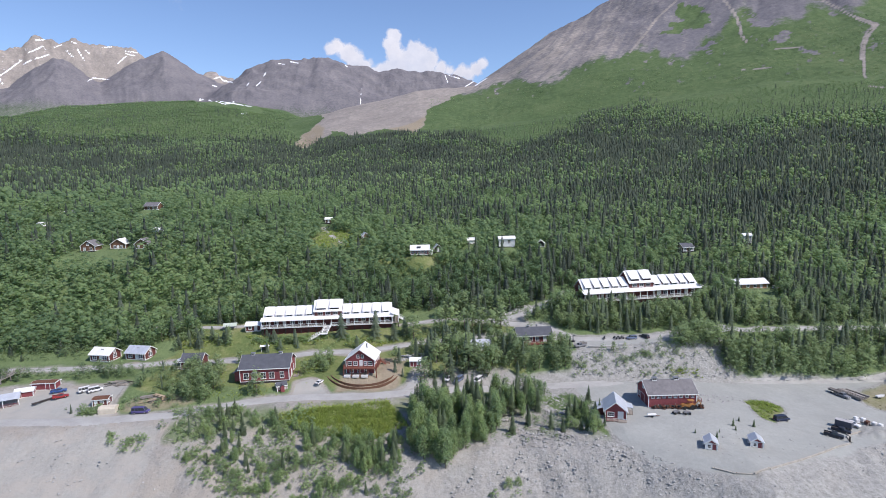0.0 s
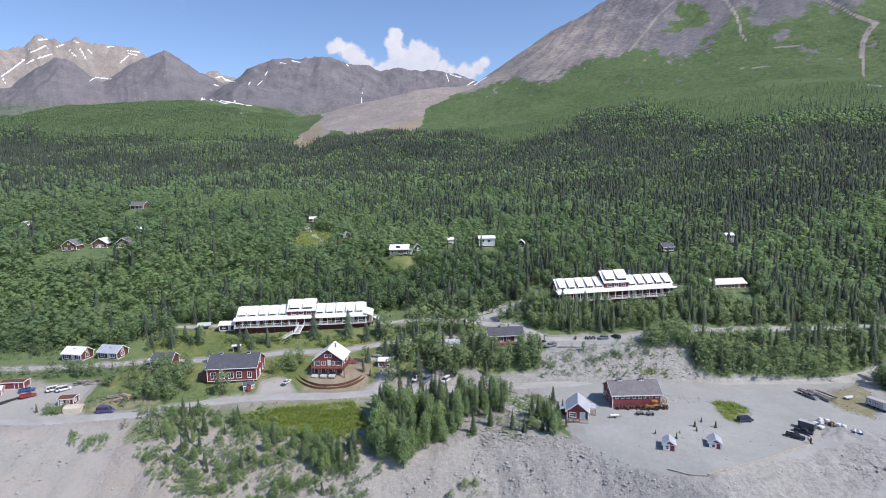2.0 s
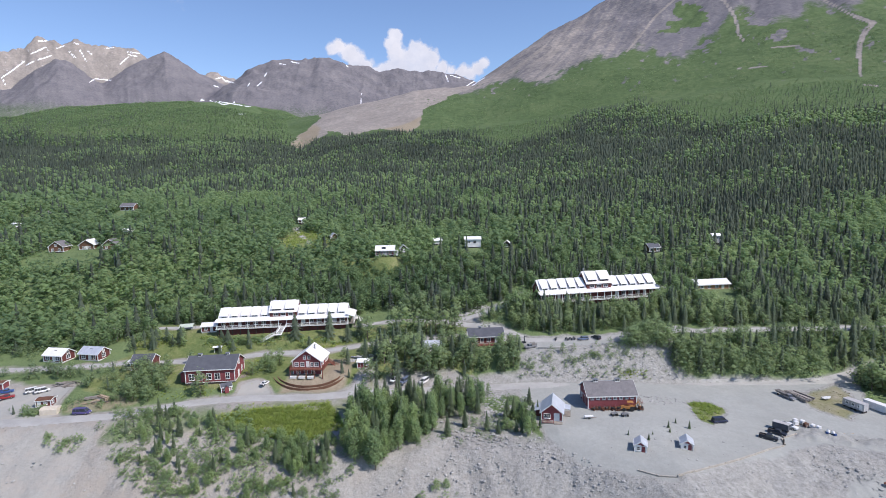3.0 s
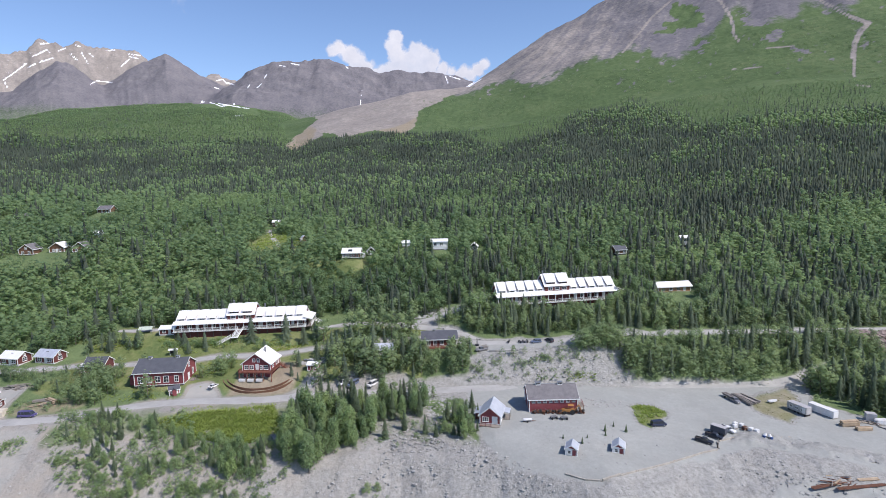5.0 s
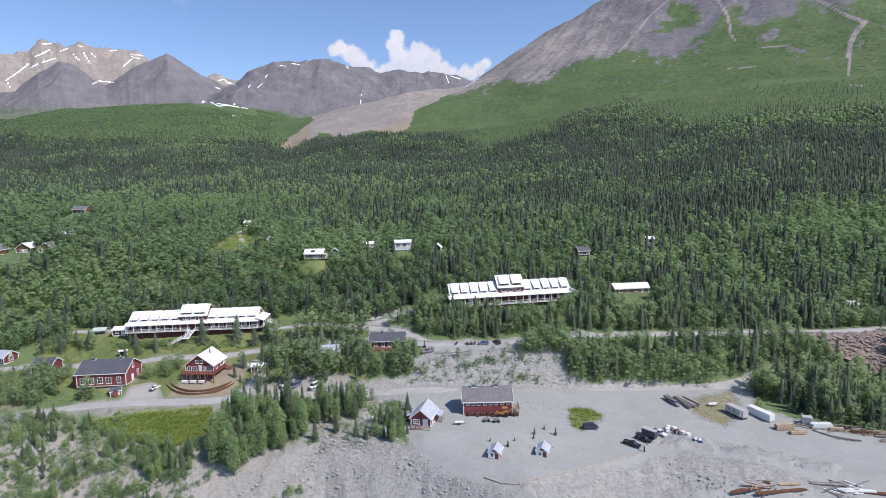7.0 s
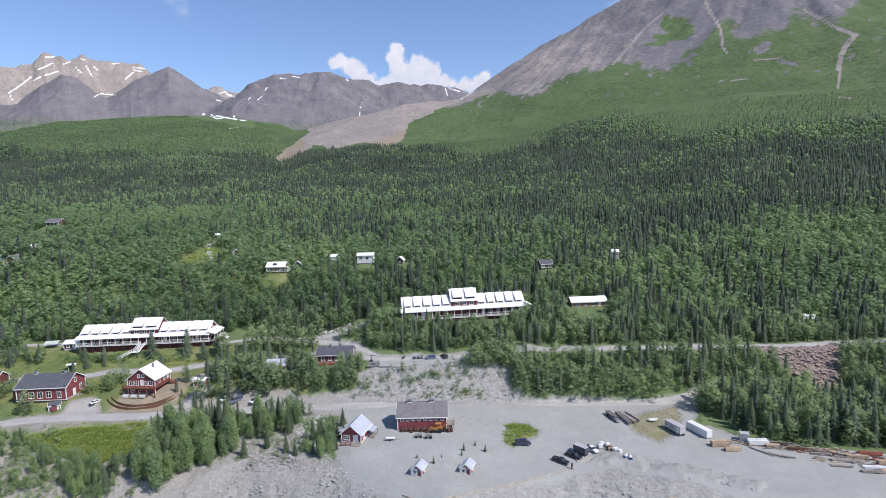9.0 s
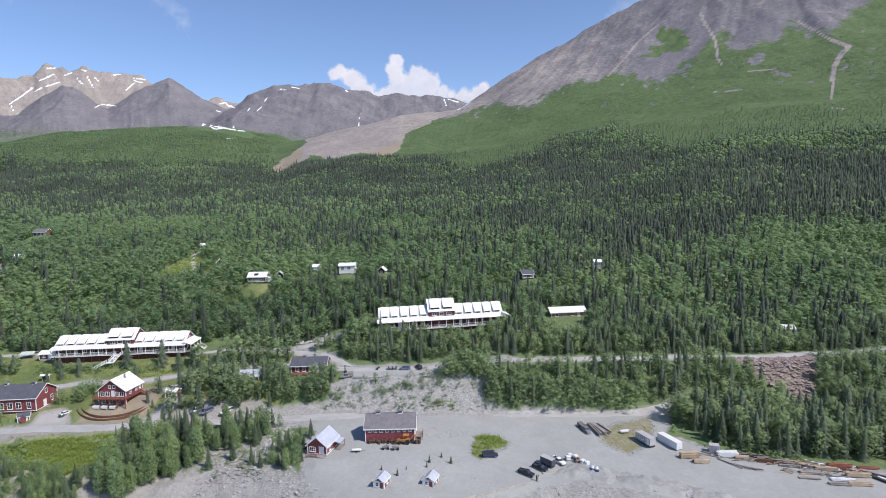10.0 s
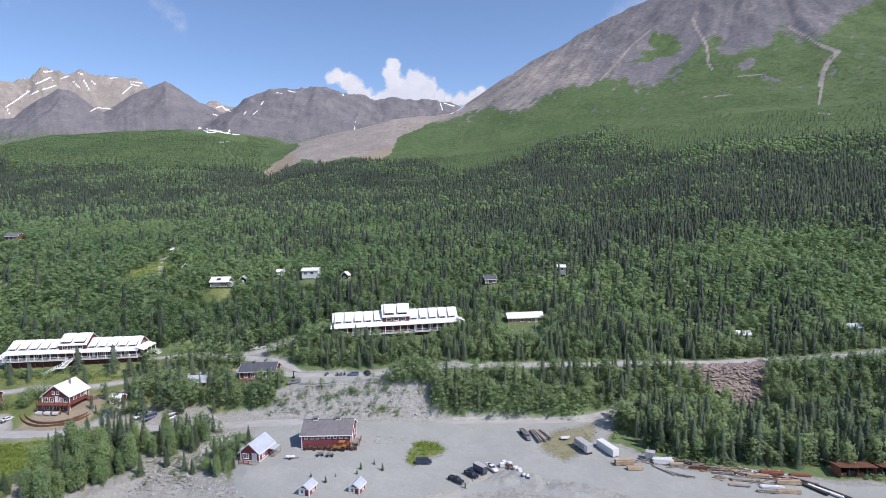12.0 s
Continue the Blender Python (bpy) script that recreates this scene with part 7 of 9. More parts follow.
def vehicle(name, label, category, x, y, yaw, kind, body, group="", z=None, size=0.78):
    """Forward is +x. Lower body, glazed cab, roof, wheels, lamps and bumpers."""
    ob = thing(name, label, category, x, y, gz(x, y) + 0.03 if z is None else z, yaw, group)
    ob.scale = (size, size, size)
    L, Wd = {"pickup": (5.7, 0.95), "van": (5.5, 0.98), "suv": (4.8, 0.93), "sedan": (4.7, 0.88)}[kind]
    f, r = L / 2, -L / 2
    bm = bmesh.new()
    deck = 1.08 if kind != "sedan" else 0.88
    hull(bm, [(r, Wd * 0.94, 0.42, deck), (r + 0.25, Wd, 0.34, deck), (-0.2, Wd, 0.32, deck), (f * 0.45, Wd, 0.32, deck), (f - 0.35, Wd * 0.97, 0.34, deck - 0.10), (f, Wd * 0.86, 0.42, deck - 0.22)])
    part("body", bm, body, ob)
    cab = {"pickup": [(-0.55, -0.35), (1.25, 0.75)], "van": [(r + 0.08, r + 0.2), (f - 0.75, f - 1.55)], "suv": [(r + 0.1, r + 0.45), (1.25, 0.55)], "sedan": [(-1.75, -0.95), (1.15, 0.35)]}[kind]
    top = {"pickup": 1.78, "van": 2.1, "suv": 1.75, "sedan": 1.42}[kind]
    (b0, b1), (c0, c1) = cab
    if kind == "pickup":
        b0, b1 = -0.7, -0.55
    w0, w1 = Wd * 0.93, Wd * 0.78
    bm = bmesh.new()
    ring = [[bm.verts.new(p) for p in ((b, -w, zz), (c, -w, zz), (c, w, zz), (b, w, zz))] for b, c, w, zz in ((b0, c0, w0, deck - 0.02), (b1, c1, w1, top - 0.09))]
    for i in range(4):
        bm.faces.new((ring[0][i], ring[0][(i + 1) % 4], ring[1][(i + 1) % 4], ring[1][i]))
    bm.faces.new(ring[0][::-1])
    bm.faces.new(ring[1])
    part("glazing", bm, GLASS, ob)
    bm = bmesh.new()
    hull(bm, [(b1 - 0.04, w1 + 0.02, top - 0.1, top), (b1 + 0.2, w1 + 0.03, top - 0.1, top + 0.02), (c1 - 0.2, w1 + 0.03, top - 0.1, top + 0.02), (c1 + 0.06, w1 + 0.01, top - 0.1, top - 0.03)])
    part("roof", bm, body, ob)
    bm = bmesh.new()
    for s in (-1, 1):
        stops = [(b0, b1), (c0, c1)] + ([((b0 + c0) / 2, (b1 + c1) / 2)] if kind != "pickup" else [])
        if kind == "van":
            stops += [((b0 * 3 + c0) / 4, (b1 * 3 + c1) / 4)]
        for u0, u1 in stops:
            tube(bm, (u0, s * (w0 + 0.005), deck - 0.03), (u1, s * (w1 + 0.01), top - 0.08), 0.055, n=4)
    part("pillars", bm, body, ob)
    if kind == "pickup":
        bm = bmesh.new()
        box(bm, r + 0.12, b0 - 0.08, -Wd * 0.78, Wd * 0.78, deck + 0.002, deck + 0.02)
        part("bed_floor", bm, DARK, ob)
        for s in (-1, 1):
            bm = bmesh.new()
            box(bm, r + 0.05, b0 - 0.05, s * Wd * 0.86 - 0.06, s * Wd * 0.86 + 0.06, deck - 0.02, deck + 0.32)
            part("bed_side", bm, body, ob)
        bm = bmesh.new()
        box(bm, r + 0.02, r + 0.1, -Wd * 0.8, Wd * 0.8, deck - 0.02, deck + 0.31)
        part("tailgate", bm, body, ob)
    for wx in (r * 0.6, f * 0.62):
        for s in (-1, 1):
            bm = bmesh.new()
            tube(bm, (wx, s * (Wd - 0.16), 0.36), (wx, s * (Wd + 0.05), 0.36), 0.37, n=14)
            t = part("wheel", bm, RUBBER, ob)
            bm = bmesh.new()
            tube(bm, (wx, s * (Wd + 0.052), 0.36), (wx, s * (Wd + 0.07), 0.36), 0.2, n=10)
            part("rim", bm, CHROME, t)
    for s in (-1, 1):
        bm = bmesh.new()
        box(bm, f - 0.06, f + 0.02, s * Wd * 0.62 - 0.16, s * Wd * 0.62 + 0.16, deck - 0.44, deck - 0.26)
        part("headlamp", bm, LAMP, ob)
        bm = bmesh.new()
        box(bm, r - 0.02, r + 0.05, s * Wd * 0.8 - 0.1, s * Wd * 0.8 + 0.1, deck - 0.35, deck - 0.1)
        part("tail_lamp", bm, TAIL, ob)
    for e, bx in (("front", f), ("rear", r)):
        bm = bmesh.new()
        box(bm, bx - 0.1, bx + 0.1, -Wd * 0.86, Wd * 0.86, 0.36, 0.55)
        part("bumper", bm, CHROME if kind in ("pickup", "van") else DARK, ob)
    return ob


P_BLACK, P_WHITE, P_BLUE = paint("black", (0.03, 0.034, 0.045)), paint("white", (0.75, 0.75, 0.74), 0.0), paint("blue", (0.05, 0.10, 0.27))
P_RED, P_PURPLE, P_SILVER = paint("red", (0.34, 0.03, 0.03)), paint("purple", (0.11, 0.09, 0.24)), paint("blue_grey", (0.16, 0.20, 0.30))
P_GREY, P_YELLOW, P_ORANGE = paint("grey", (0.25, 0.25, 0.26)), paint("yellow", (0.42, 0.2, 0.06), 0.0), paint("orange", (0.5, 0.12, 0.03), 0.0)
P_NAVY = paint("navy", (0.035, 0.045, 0.09))
vehicle("van", "dark navy van parked at the edge of a grassy island", "van", 96.2, 148.2, 8, "van", P_NAVY)
vehicle("pickup_truck", "black pickup truck parked on the gravel lot", "truck", 105.0, 139.8, -38, "pickup", P_BLACK, "black pickups")
vehicle("pickup_truck", "black pickup truck parked beside a box trailer", "truck", 109.0, 142.6, -46, "pickup", P_BLACK, "black pickups")
vehicle("pickup_truck", "white pickup truck behind the box trailer", "truck", 114.6, 146.6, -60, "pickup", P_WHITE)
vehicle("car", "white car parked below the red house", "car", -39.2, 173.4, 68, "sedan", P_WHITE)
vehicle("pickup_truck", "blue pickup truck in the upper yard", "truck", -124.6, 173.6, 28, "pickup", P_BLUE)
vehicle("pickup_truck", "bright red pickup truck in the yard", "truck", -121.6, 170.0, 32, "pickup", P_RED)
for _x, _y in ((-115.6, 173.6), (-112.4, 173.4)):
    vehicle("van", "long white passenger van in the yard", "van", _x, _y, 38, "van", P_WHITE, "white passenger vans")
vehicle("van", "purple and white van on the roadside", "van", -90.2, 159.3, 4, "van", P_PURPLE, size=0.9)
vehicle("car", "blue-grey station wagon on the upper lot", "car", 69.2, 193.6, 184, "suv", P_SILVER)
vehicle("car", "black off-roader on the upper lot", "car", 74.0, 194.2, 120, "suv", P_BLACK)
for _x, _y, _l, _c in ((3.0, 175.4, "white passenger van", P_WHITE), (6.2, 175.0, "silver passenger van", P_SILVER), (12.6, 175.2, "white passenger van", P_WHITE)):
    vehicle("van", _l + " beside the road", "van", _x, _y, -122, "van", _c, "vans under the trees")


def bike(x, y, yaw):
    ob = thing("motorcycle", "dark motorcycle parked on the upper lot", "motorcycle", x, y, gz(x, y) + 0.08, yaw, "parked motorcycles")
    for wx in (-0.72, 0.72):
        bm = bmesh.new()
        tube(bm, (wx, -0.09, 0.33), (wx, 0.09, 0.33), 0.33, n=12)
        part("wheel", bm, RUBBER, ob)
    bm = bmesh.new()
    hull(bm, [(-0.75, 0.14, 0.62, 0.82), (-0.1, 0.2, 0.45, 0.84), (0.35, 0.22, 0.5, 1.02), (0.6, 0.12, 0.6, 0.95)])
    part("body", bm, P_BLACK, ob)
    bm = bmesh.new()
    tube(bm, (0.5, -0.42, 1.1), (0.5, 0.42, 1.1), 0.03)
    tube(bm, (0.72, 0, 0.35), (0.48, 0, 1.1), 0.05)
    part("handlebar", bm, CHROME, ob)
    for s in (-1, 1):
        bm = bmesh.new()
        box(bm, -0.85, -0.35, s * 0.34 - 0.13, s * 0.34 + 0.13, 0.42, 0.8)
        part("pannier", bm, P_GREY, ob)


for _x, _y, _a in ((59.6, 194.4, 70), (63.4, 194.0, 110), (64.7, 194.1, 105), (66.0, 194.2, 100)):
    bike(_x, _y, _a)


def box_trailer(name, label, x, y, yaw, L, Wd, H, skin, ribs=True, windows=0, wheels=True, lift=0.7, z=None, size=0.82):
    ob = thing(name, label, "trailer" if wheels else "container", x, y, gz(x, y) + 0.02 if z is None else z, yaw)
    ob.scale = (size, size, size)
    bm = bmesh.new()
    box(bm, -L / 2, L / 2, -Wd / 2, Wd / 2, lift, lift + H)
    part("body", bm, skin, ob)
    bm = bmesh.new()
    box(bm, -L / 2 - 0.06, L / 2 + 0.06, -Wd / 2 - 0.06, Wd / 2 + 0.06, lift + H + 0.002, lift + H + 0.09)
    part("roof", bm, OFFICE_GREY if skin is BLACK_SHEET else skin, ob)
    n = int(L / 0.6)
    if ribs:
        for k in range(n + 1):
            xx = -L / 2 + L * k / n
            for s in (-1, 1):
                bm = bmesh.new()
                box(bm, xx - 0.05, xx + 0.05, s * Wd / 2 - 0.035, s * Wd / 2 + 0.035, lift + 0.1, lift + H - 0.08)
                part("rib", bm, skin, ob)
    for e in (-1, 1):
        bm = bmesh.new()
        for s in (-1, 1):
            box(bm, e * L / 2 - 0.03, e * L / 2 + 0.03, s * Wd / 4 - Wd * 0.22, s * Wd / 4 + Wd * 0.22, lift + 0.1, lift + H - 0.12)
        part("end_doors", bm, skin, ob)
    for k in range(windows):
        window(ob, pose(0, -Wd / 2, 0), -L / 2 + L * (k + 0.7) / (windows + 0.4), lift + 1.0, 0.9, 0.8, bars=(2, 1))
    if windows:
        door(ob, pose(0, -Wd / 2, 0), L / 2 - 1.0, lift + 0.15, 0.85, 1.95)
    if wheels:
        for wx in (-0.6, 0.6):
            for s in (-1, 1):
                bm = bmesh.new()
                tube(bm, (wx, s * (Wd / 2 - 0.22), 0.38), (wx, s * (Wd / 2), 0.38), 0.38, n=12)
                part("wheel", bm, RUBBER, ob)
    for xx in (-L / 2 + 0.5, L / 2 - 0.5):
        bm = bmesh.new()
        box(bm, xx - 0.2, xx + 0.2, -Wd / 2 + 0.1, Wd / 2 - 0.1, -0.1, lift - 0.002)
        part("footing", bm, DARK, ob)
    return ob


OFFICE_GREY = surface("grey_sheet_wall", (0.36, 0.35, 0.35), (0.50, 0.49, 0.48), 0.6, 0.1, fine=4)
OFFICE_WHITE = surface("white_sheet_wall", (0.66, 0.66, 0.65), (0.8, 0.8, 0.79), 0.5, 0.05, fine=4)
BLACK_SHEET = surface("charcoal_sheet_wall", (0.06, 0.066, 0.085), (0.10, 0.108, 0.135), 0.5, 0.2, fine=4)
box_trailer("office_trailer", "grey site office trailer with windows on the gravel lot", 142.2, 159.4, -69, 7.4, 2.6, 2.5, OFFICE_GREY, True, 3)
box_trailer("shipping_container", "long white shipping container at the forest edge", 149.0, 159.0, -69, 9.4, 2.4, 2.5, OFFICE_WHITE, True, 0, False, 0.15)
box_trailer("box_trailer", "charcoal box trailer with grey roof beside pickups", 111.4, 145.0, -50, 5.4, 2.3, 2.3, BLACK_SHEET, False, size=0.72)
box_trailer("storage_box", "grey steel storage box beside stacked timber", 159.8, 154.6, -20, 3.0, 2.4, 2.5, OFFICE_GREY, True, 0, False, 0.15)


def boat(x, y, yaw):
    ob = thing("boat_on_trailer", "small white boat on a trailer behind the site office", "boat", x, y, gz(x, y) + 0.02, yaw)
    ob.scale = (0.6, 0.6, 0.6)
    bm = bmesh.new()
    hull(bm, [(-2.4, 0.9, 0.75, 1.35), (0, 1.0, 0.65, 1.4), (1.6, 0.7, 0.7, 1.5), (2.6, 0.08, 1.1, 1.6)])
    part("hull", bm, P_WHITE, ob)
    bm = bmesh.new()
    box(bm, -2.4, 3.0, -0.06, 0.06, 0.45, 0.6)
    box(bm, -1.2, -1.0, -0.9, 0.9, 0.4, 0.64)
    part("frame", bm, GREY_METAL, ob)
    for s in (-1, 1):
        bm = bmesh.new()
        tube(bm, (-1.1, s * 0.85, 0.3), (-1.1, s * 1.05, 0.3), 0.33, n=10)
        part("wheel", bm, RUBBER, ob)


boat(138.2, 166.2, 10)


def tank_trailer(x, y, yaw):
    ob = thing("gas_tank_trailer", "white gas cylinder on a small trailer", "tank", x, y, gz(x, y) + 0.02, yaw)
    ob.scale = (0.7, 0.7, 0.7)
    bm = bmesh.new()
    tube(bm, (-1.6, 0, 1.0), (1.6, 0, 1.0), 0.5, n=14)
    tube(bm, (1.6, 0, 1.0), (1.95, 0, 1.0), 0.5, 0.18, n=14)
    tube(bm, (-1.6, 0, 1.0), (-1.95, 0, 1.0), 0.5, 0.18, n=14)
    part("tank", bm, P_WHITE, ob)
    bm = bmesh.new()
    box(bm, -1.8, 3.4, -0.08, 0.08, 0.42, 0.52)
    for xx in (-1.2, 1.2):
        box(bm, xx - 0.1, xx + 0.1, -0.5, 0.5, 0.4, 0.6)
    part("frame", bm, RUST, ob)
    for s in (-1, 1):
        bm = bmesh.new()
        tube(bm, (0, s * 0.55, 0.34), (0, s * 0.75, 0.34), 0.34, n=12)
        part("wheel", bm, RUBBER, ob)


tank_trailer(59.6, 148.4, 3)


def cart(x, y, yaw):
    ob = thing("quad_bike", "dark four-wheeler on the gravel by the barn", "vehicle", x, y, gz(x, y) + 0.02, yaw, "four-wheelers")
    bm = bmesh.new()
    hull(bm, [(-0.9, 0.4, 0.5, 0.85), (-0.2, 0.28, 0.5, 0.95), (0.4, 0.3, 0.5, 1.05), (0.95, 0.42, 0.5, 0.85)])
    part("body", bm, P_GREY, ob)
    bm = bmesh.new()
    tube(bm, (0.35, -0.4, 1.2), (0.35, 0.4, 1.2), 0.03)
    tube(bm, (0.35, 0, 1.2), (0.45, 0, 0.9), 0.03)
    part("handlebar", bm, DARK, ob)
    for wx in (-0.65, 0.65):
        for s in (-1, 1):
            bm = bmesh.new()
            tube(bm, (wx, s * 0.35, 0.3), (wx, s * 0.62, 0.3), 0.31, n=10)
            part("wheel", bm, RUBBER, ob)


cart(67.4, 150.2, 10)
cart(70.2, 149.8, 185)


def digger(x, y, yaw):
    ob = thing("backhoe_loader", "yellow backhoe loader parked along the barn wall", "machine", x, y, gz(x, y) + 0.02, yaw)
    bm = bmesh.new()
    hull(bm, [(-1.2, 0.7, 0.7, 1.4), (0.2, 0.75, 0.7, 1.45), (1.8, 0.5, 0.75, 1.45), (2.3, 0.45, 0.8, 1.3)])
    part("body", bm, P_YELLOW, ob)
    bm = bmesh.new()
    for a in (-1.0, 0.4):
        for s in (-1, 1):
            tube(bm, (a, s * 0.62, 1.4), (a * 0.9, s * 0.58, 2.5), 0.05)
    box(bm, -1.1, 0.55, -0.72, 0.72, 2.5, 2.6)
    part("cab_frame", bm, P_YELLOW, ob)
    bm = bmesh.new()
    tube(bm, (-1.3, 0, 1.1), (-2.6, 0, 2.7), 0.17)
    tube(bm, (-2.6, 0, 2.7), (-3.2, 0, 1.2), 0.13)
    part("boom", bm, P_YELLOW, ob)
    bm = bmesh.new()
    prism(bm, [(-3.6, 0.3), (-3.0, 0.4), (-3.0, 1.2), (-3.3, 1.2)], "y", -0.35, 0.35)
    part("bucket", bm, RUST, ob)
    bm = bmesh.new()
    prism(bm, [(2.6, 0.2), (3.5, 0.15), (3.4, 0.4), (2.9, 0.9), (2.6, 0.9)], "y", -1.0, 1.0)
    part("loader_bucket", bm, RUST, ob)
    bm = bmesh.new()
    for s in (-1, 1):
        tube(bm, (0.4, s * 0.7, 1.4), (2.7, s * 0.7, 0.6), 0.1)
    part("loader_arms", bm, P_YELLOW, ob)
    for wx, r in ((-0.7, 0.7), (1.6, 0.5)):
        for s in (-1, 1):
            bm = bmesh.new()
            tube(bm, (wx, s * 0.6, r), (wx, s * 0.95, r), r, n=14)
            part("wheel", bm, RUBBER, ob)


digger(72.6, 153.6, 175)
_jr = random.Random(5)


def machine(x, y, yaw, k):
    """A low piece of rusting mine machinery: wheels, drum, frame and levers."""
    ob = thing("old_machine", "rusty piece of old mining machinery along the barn wall", "machine", x, y, gz(x, y) + 0.02, yaw, "old machinery by the barn")
    bm = bmesh.new()
    box(bm, -0.6, 0.6, -0.35, 0.35, 0.28, 0.42)
    for sx in (-0.45, 0.45):
        box(bm, sx - 0.06, sx + 0.06, -0.3, 0.3, -0.05, 0.279)
    part("frame", bm, RUST, ob)
    bm = bmesh.new()
    tube(bm, (-0.25 + 0.1 * k % 0.4, -0.42, 0.72), (-0.25 + 0.1 * k % 0.4, 0.42, 0.72), 0.28 + 0.05 * (k % 3), n=10)
    part("drum", bm, RUST if k % 2 else DARK, ob)
    bm = bmesh.new()
    tube(bm, (0.4, 0.1, 0.4), (0.55, 0.0, 1.1 + 0.1 * (k % 4)), 0.05)
    box(bm, 0.25, 0.58, -0.25, 0.25, 0.421, 0.75)
    part("lever_stand", bm, GREY_METAL if k % 3 else RUST, ob)


for _k in range(9):
    machine(62.3 + 0.95 * _k, 153.8 + _jr.uniform(-0.3, 0.3), _jr.uniform(0, 180), _k)
for _k in range(3):
    machine(74.6 + 0.9 * _k, 154.0, _jr.uniform(0, 180), _k)


def stack(name, label, x, y, yaw, L, cols, rows, sec, mat, group="", z=None, bearers=True, cap=None):
    """A pile of beams on bearers, each beam a piece of its own with a little disorder."""
    ob = thing(name, label, "timber", x, y, gz(x, y) + 0.02 if z is None else z, yaw, group)
    rnd = random.Random(int(x * 31 + y * 7))
    if bearers:
        for s in (-1, 1):
            bm = bmesh.new()
            box(bm, s * L * 0.3 - 0.08, s * L * 0.3 + 0.08, -cols * sec / 2, cols * sec / 2, -0.12, 0.14)
            part("bearer", bm, GREYWOOD, ob)
    bm = bmesh.new()
    box(bm, -L / 2, L / 2, -sec * 0.47, sec * 0.47, 0, sec * 0.94)
    bmesh.ops.recalc_face_normals(bm, faces=bm.faces)
    me = bpy.data.meshes.new("beam")
    bm.to_mesh(me)
    bm.free()
    me.materials.append(mat)
    for i in range(rows):
        for j in range(cols):
            if rows > 1 and i == rows - 1 and rnd.random() < 0.3:
                continue
            b = new("beam", me)
            b.parent = ob
            b.matrix_basis = pose(rnd.uniform(-0.25, 0.25), (j - (cols - 1) / 2) * sec, 0.142 + i * sec * 1.02, 0, 0, rnd.uniform(-1.2, 1.2))
    if cap:
        bm = bmesh.new()
        box(bm, -L / 2 - 0.05, L / 2 + 0.05, -cols * sec / 2 - 0.06, cols * sec / 2 + 0.06, 0.16 + rows * sec * 1.02, 0.2 + rows * sec * 1.02)
        part("cover", bm, cap, ob, "sheet laid over the pile")
    return ob


GRP = "timber stacks along the lot"
for _x, _y, _a, _L, _c, _r, _s, _m in ((151.4, 151.2, 4, 5.0, 5, 5, 0.28, SAWN), (153.6, 148.6, 2, 4.2, 5, 3, 0.28, SAWN), (165.6, 150.6, -8, 3.4, 4, 3, 0.25, SAWN), (170.8, 148.9, -12, 4.2, 4, 3, 0.26, RUST), (176.0, 146.6, -10, 5.0, 4, 2, 0.25, GREYWOOD), (179.2, 143.0, -8, 5.2, 5, 2, 0.24, GREYWOOD), (177.4, 140.2, -10, 5.0, 4, 1, 0.24, GREYWOOD),
                                       (184.4, 144.6, -8, 5.2, 4, 3, 0.26, SAWN), (189.0, 146.2, -8, 5.6, 4, 4, 0.24, REDWOOD), (190.4, 141.4, -6, 5.6, 5, 4, 0.26, SAWN), (185.2, 139.3, -8, 5.4, 5, 2, 0.24, OFFICE_WHITE), (188.0, 137.0, -6, 5.6, 4, 3, 0.24, SAWN), (183.0, 137.2, -8, 5.0, 4, 2, 0.24, GREYWOOD), (196.0, 145.6, -6, 5.0, 4, 2, 0.24, REDWOOD)):
    stack("timber_stack", {"sawn_timber": "stack of fresh yellow sawn beams on the gravel", "rusty_iron": "heap of rusty steel sections on the gravel", "grey_old_timber": "stack of grey weathered planks on the gravel", "red_oxide_timber": "stack of reddish painted beams on the gravel", "white_sheet_wall": "stack of white wrapped sheets on the gravel"}[_m.name], _x, _y, _a, _L, _c, _r, _s, _m, GRP)
stack("wrapped_stack", "stack of sheets wrapped in white plastic", 162.4, 152.4, -4, 5.2, 6, 4, 0.32, OFFICE_WHITE)
for _k in range(4):
    stack("long_beam", "long weathered beam lying on the gravel", 161.0 + 1.2 * _k, 147.6 - 0.7 * _k, -52 + 8 * _k, 7.0, 1, 1, 0.3, GREYWOOD, "loose beams", bearers=False)
for _x, _y, _a, _L, _m in ((195.0, 139.0, -60, 7.5, DARK), (197.2, 137.6, -55, 8.0, OFFICE_WHITE), (199.0, 137.0, -58, 8.0, DARK), (195.4, 142.6, -40, 6.0, GREYWOOD)):
    stack("long_beam", "long beam lying beside the timber yard", _x, _y, _a, _L, 2, 1, 0.45, _m, "yard beams", bearers=False)
for _k in range(3):
    stack("log_pile", "pile of long grey logs laid on the lot", 129.4 + 1.5 * _k, 167.4 + 0.5 * _k, -80 + 5 * _k, 8.6 - 0.8 * _k, 3, 2, 0.36, GREYWOOD, "log piles by the truck")
for _x, _y, _a, _L, _m in ((128.0, 123.6, 14, 12, RUST), (134.0, 122.6, 6, 12, RUST), (137.0, 124.8, 3, 5, SAWN), (146.0, 124.6, -8, 8, GREYWOOD), (151.0, 122.4, -8, 8, OFFICE_WHITE), (156.0, 121.4, -12, 7, RUST)):
    stack("steel_pile", "pile of rusty rails and long timbers below the lot", _x, _y, _a, _L, 5, 1, 0.2, _m, "piles below the lot")


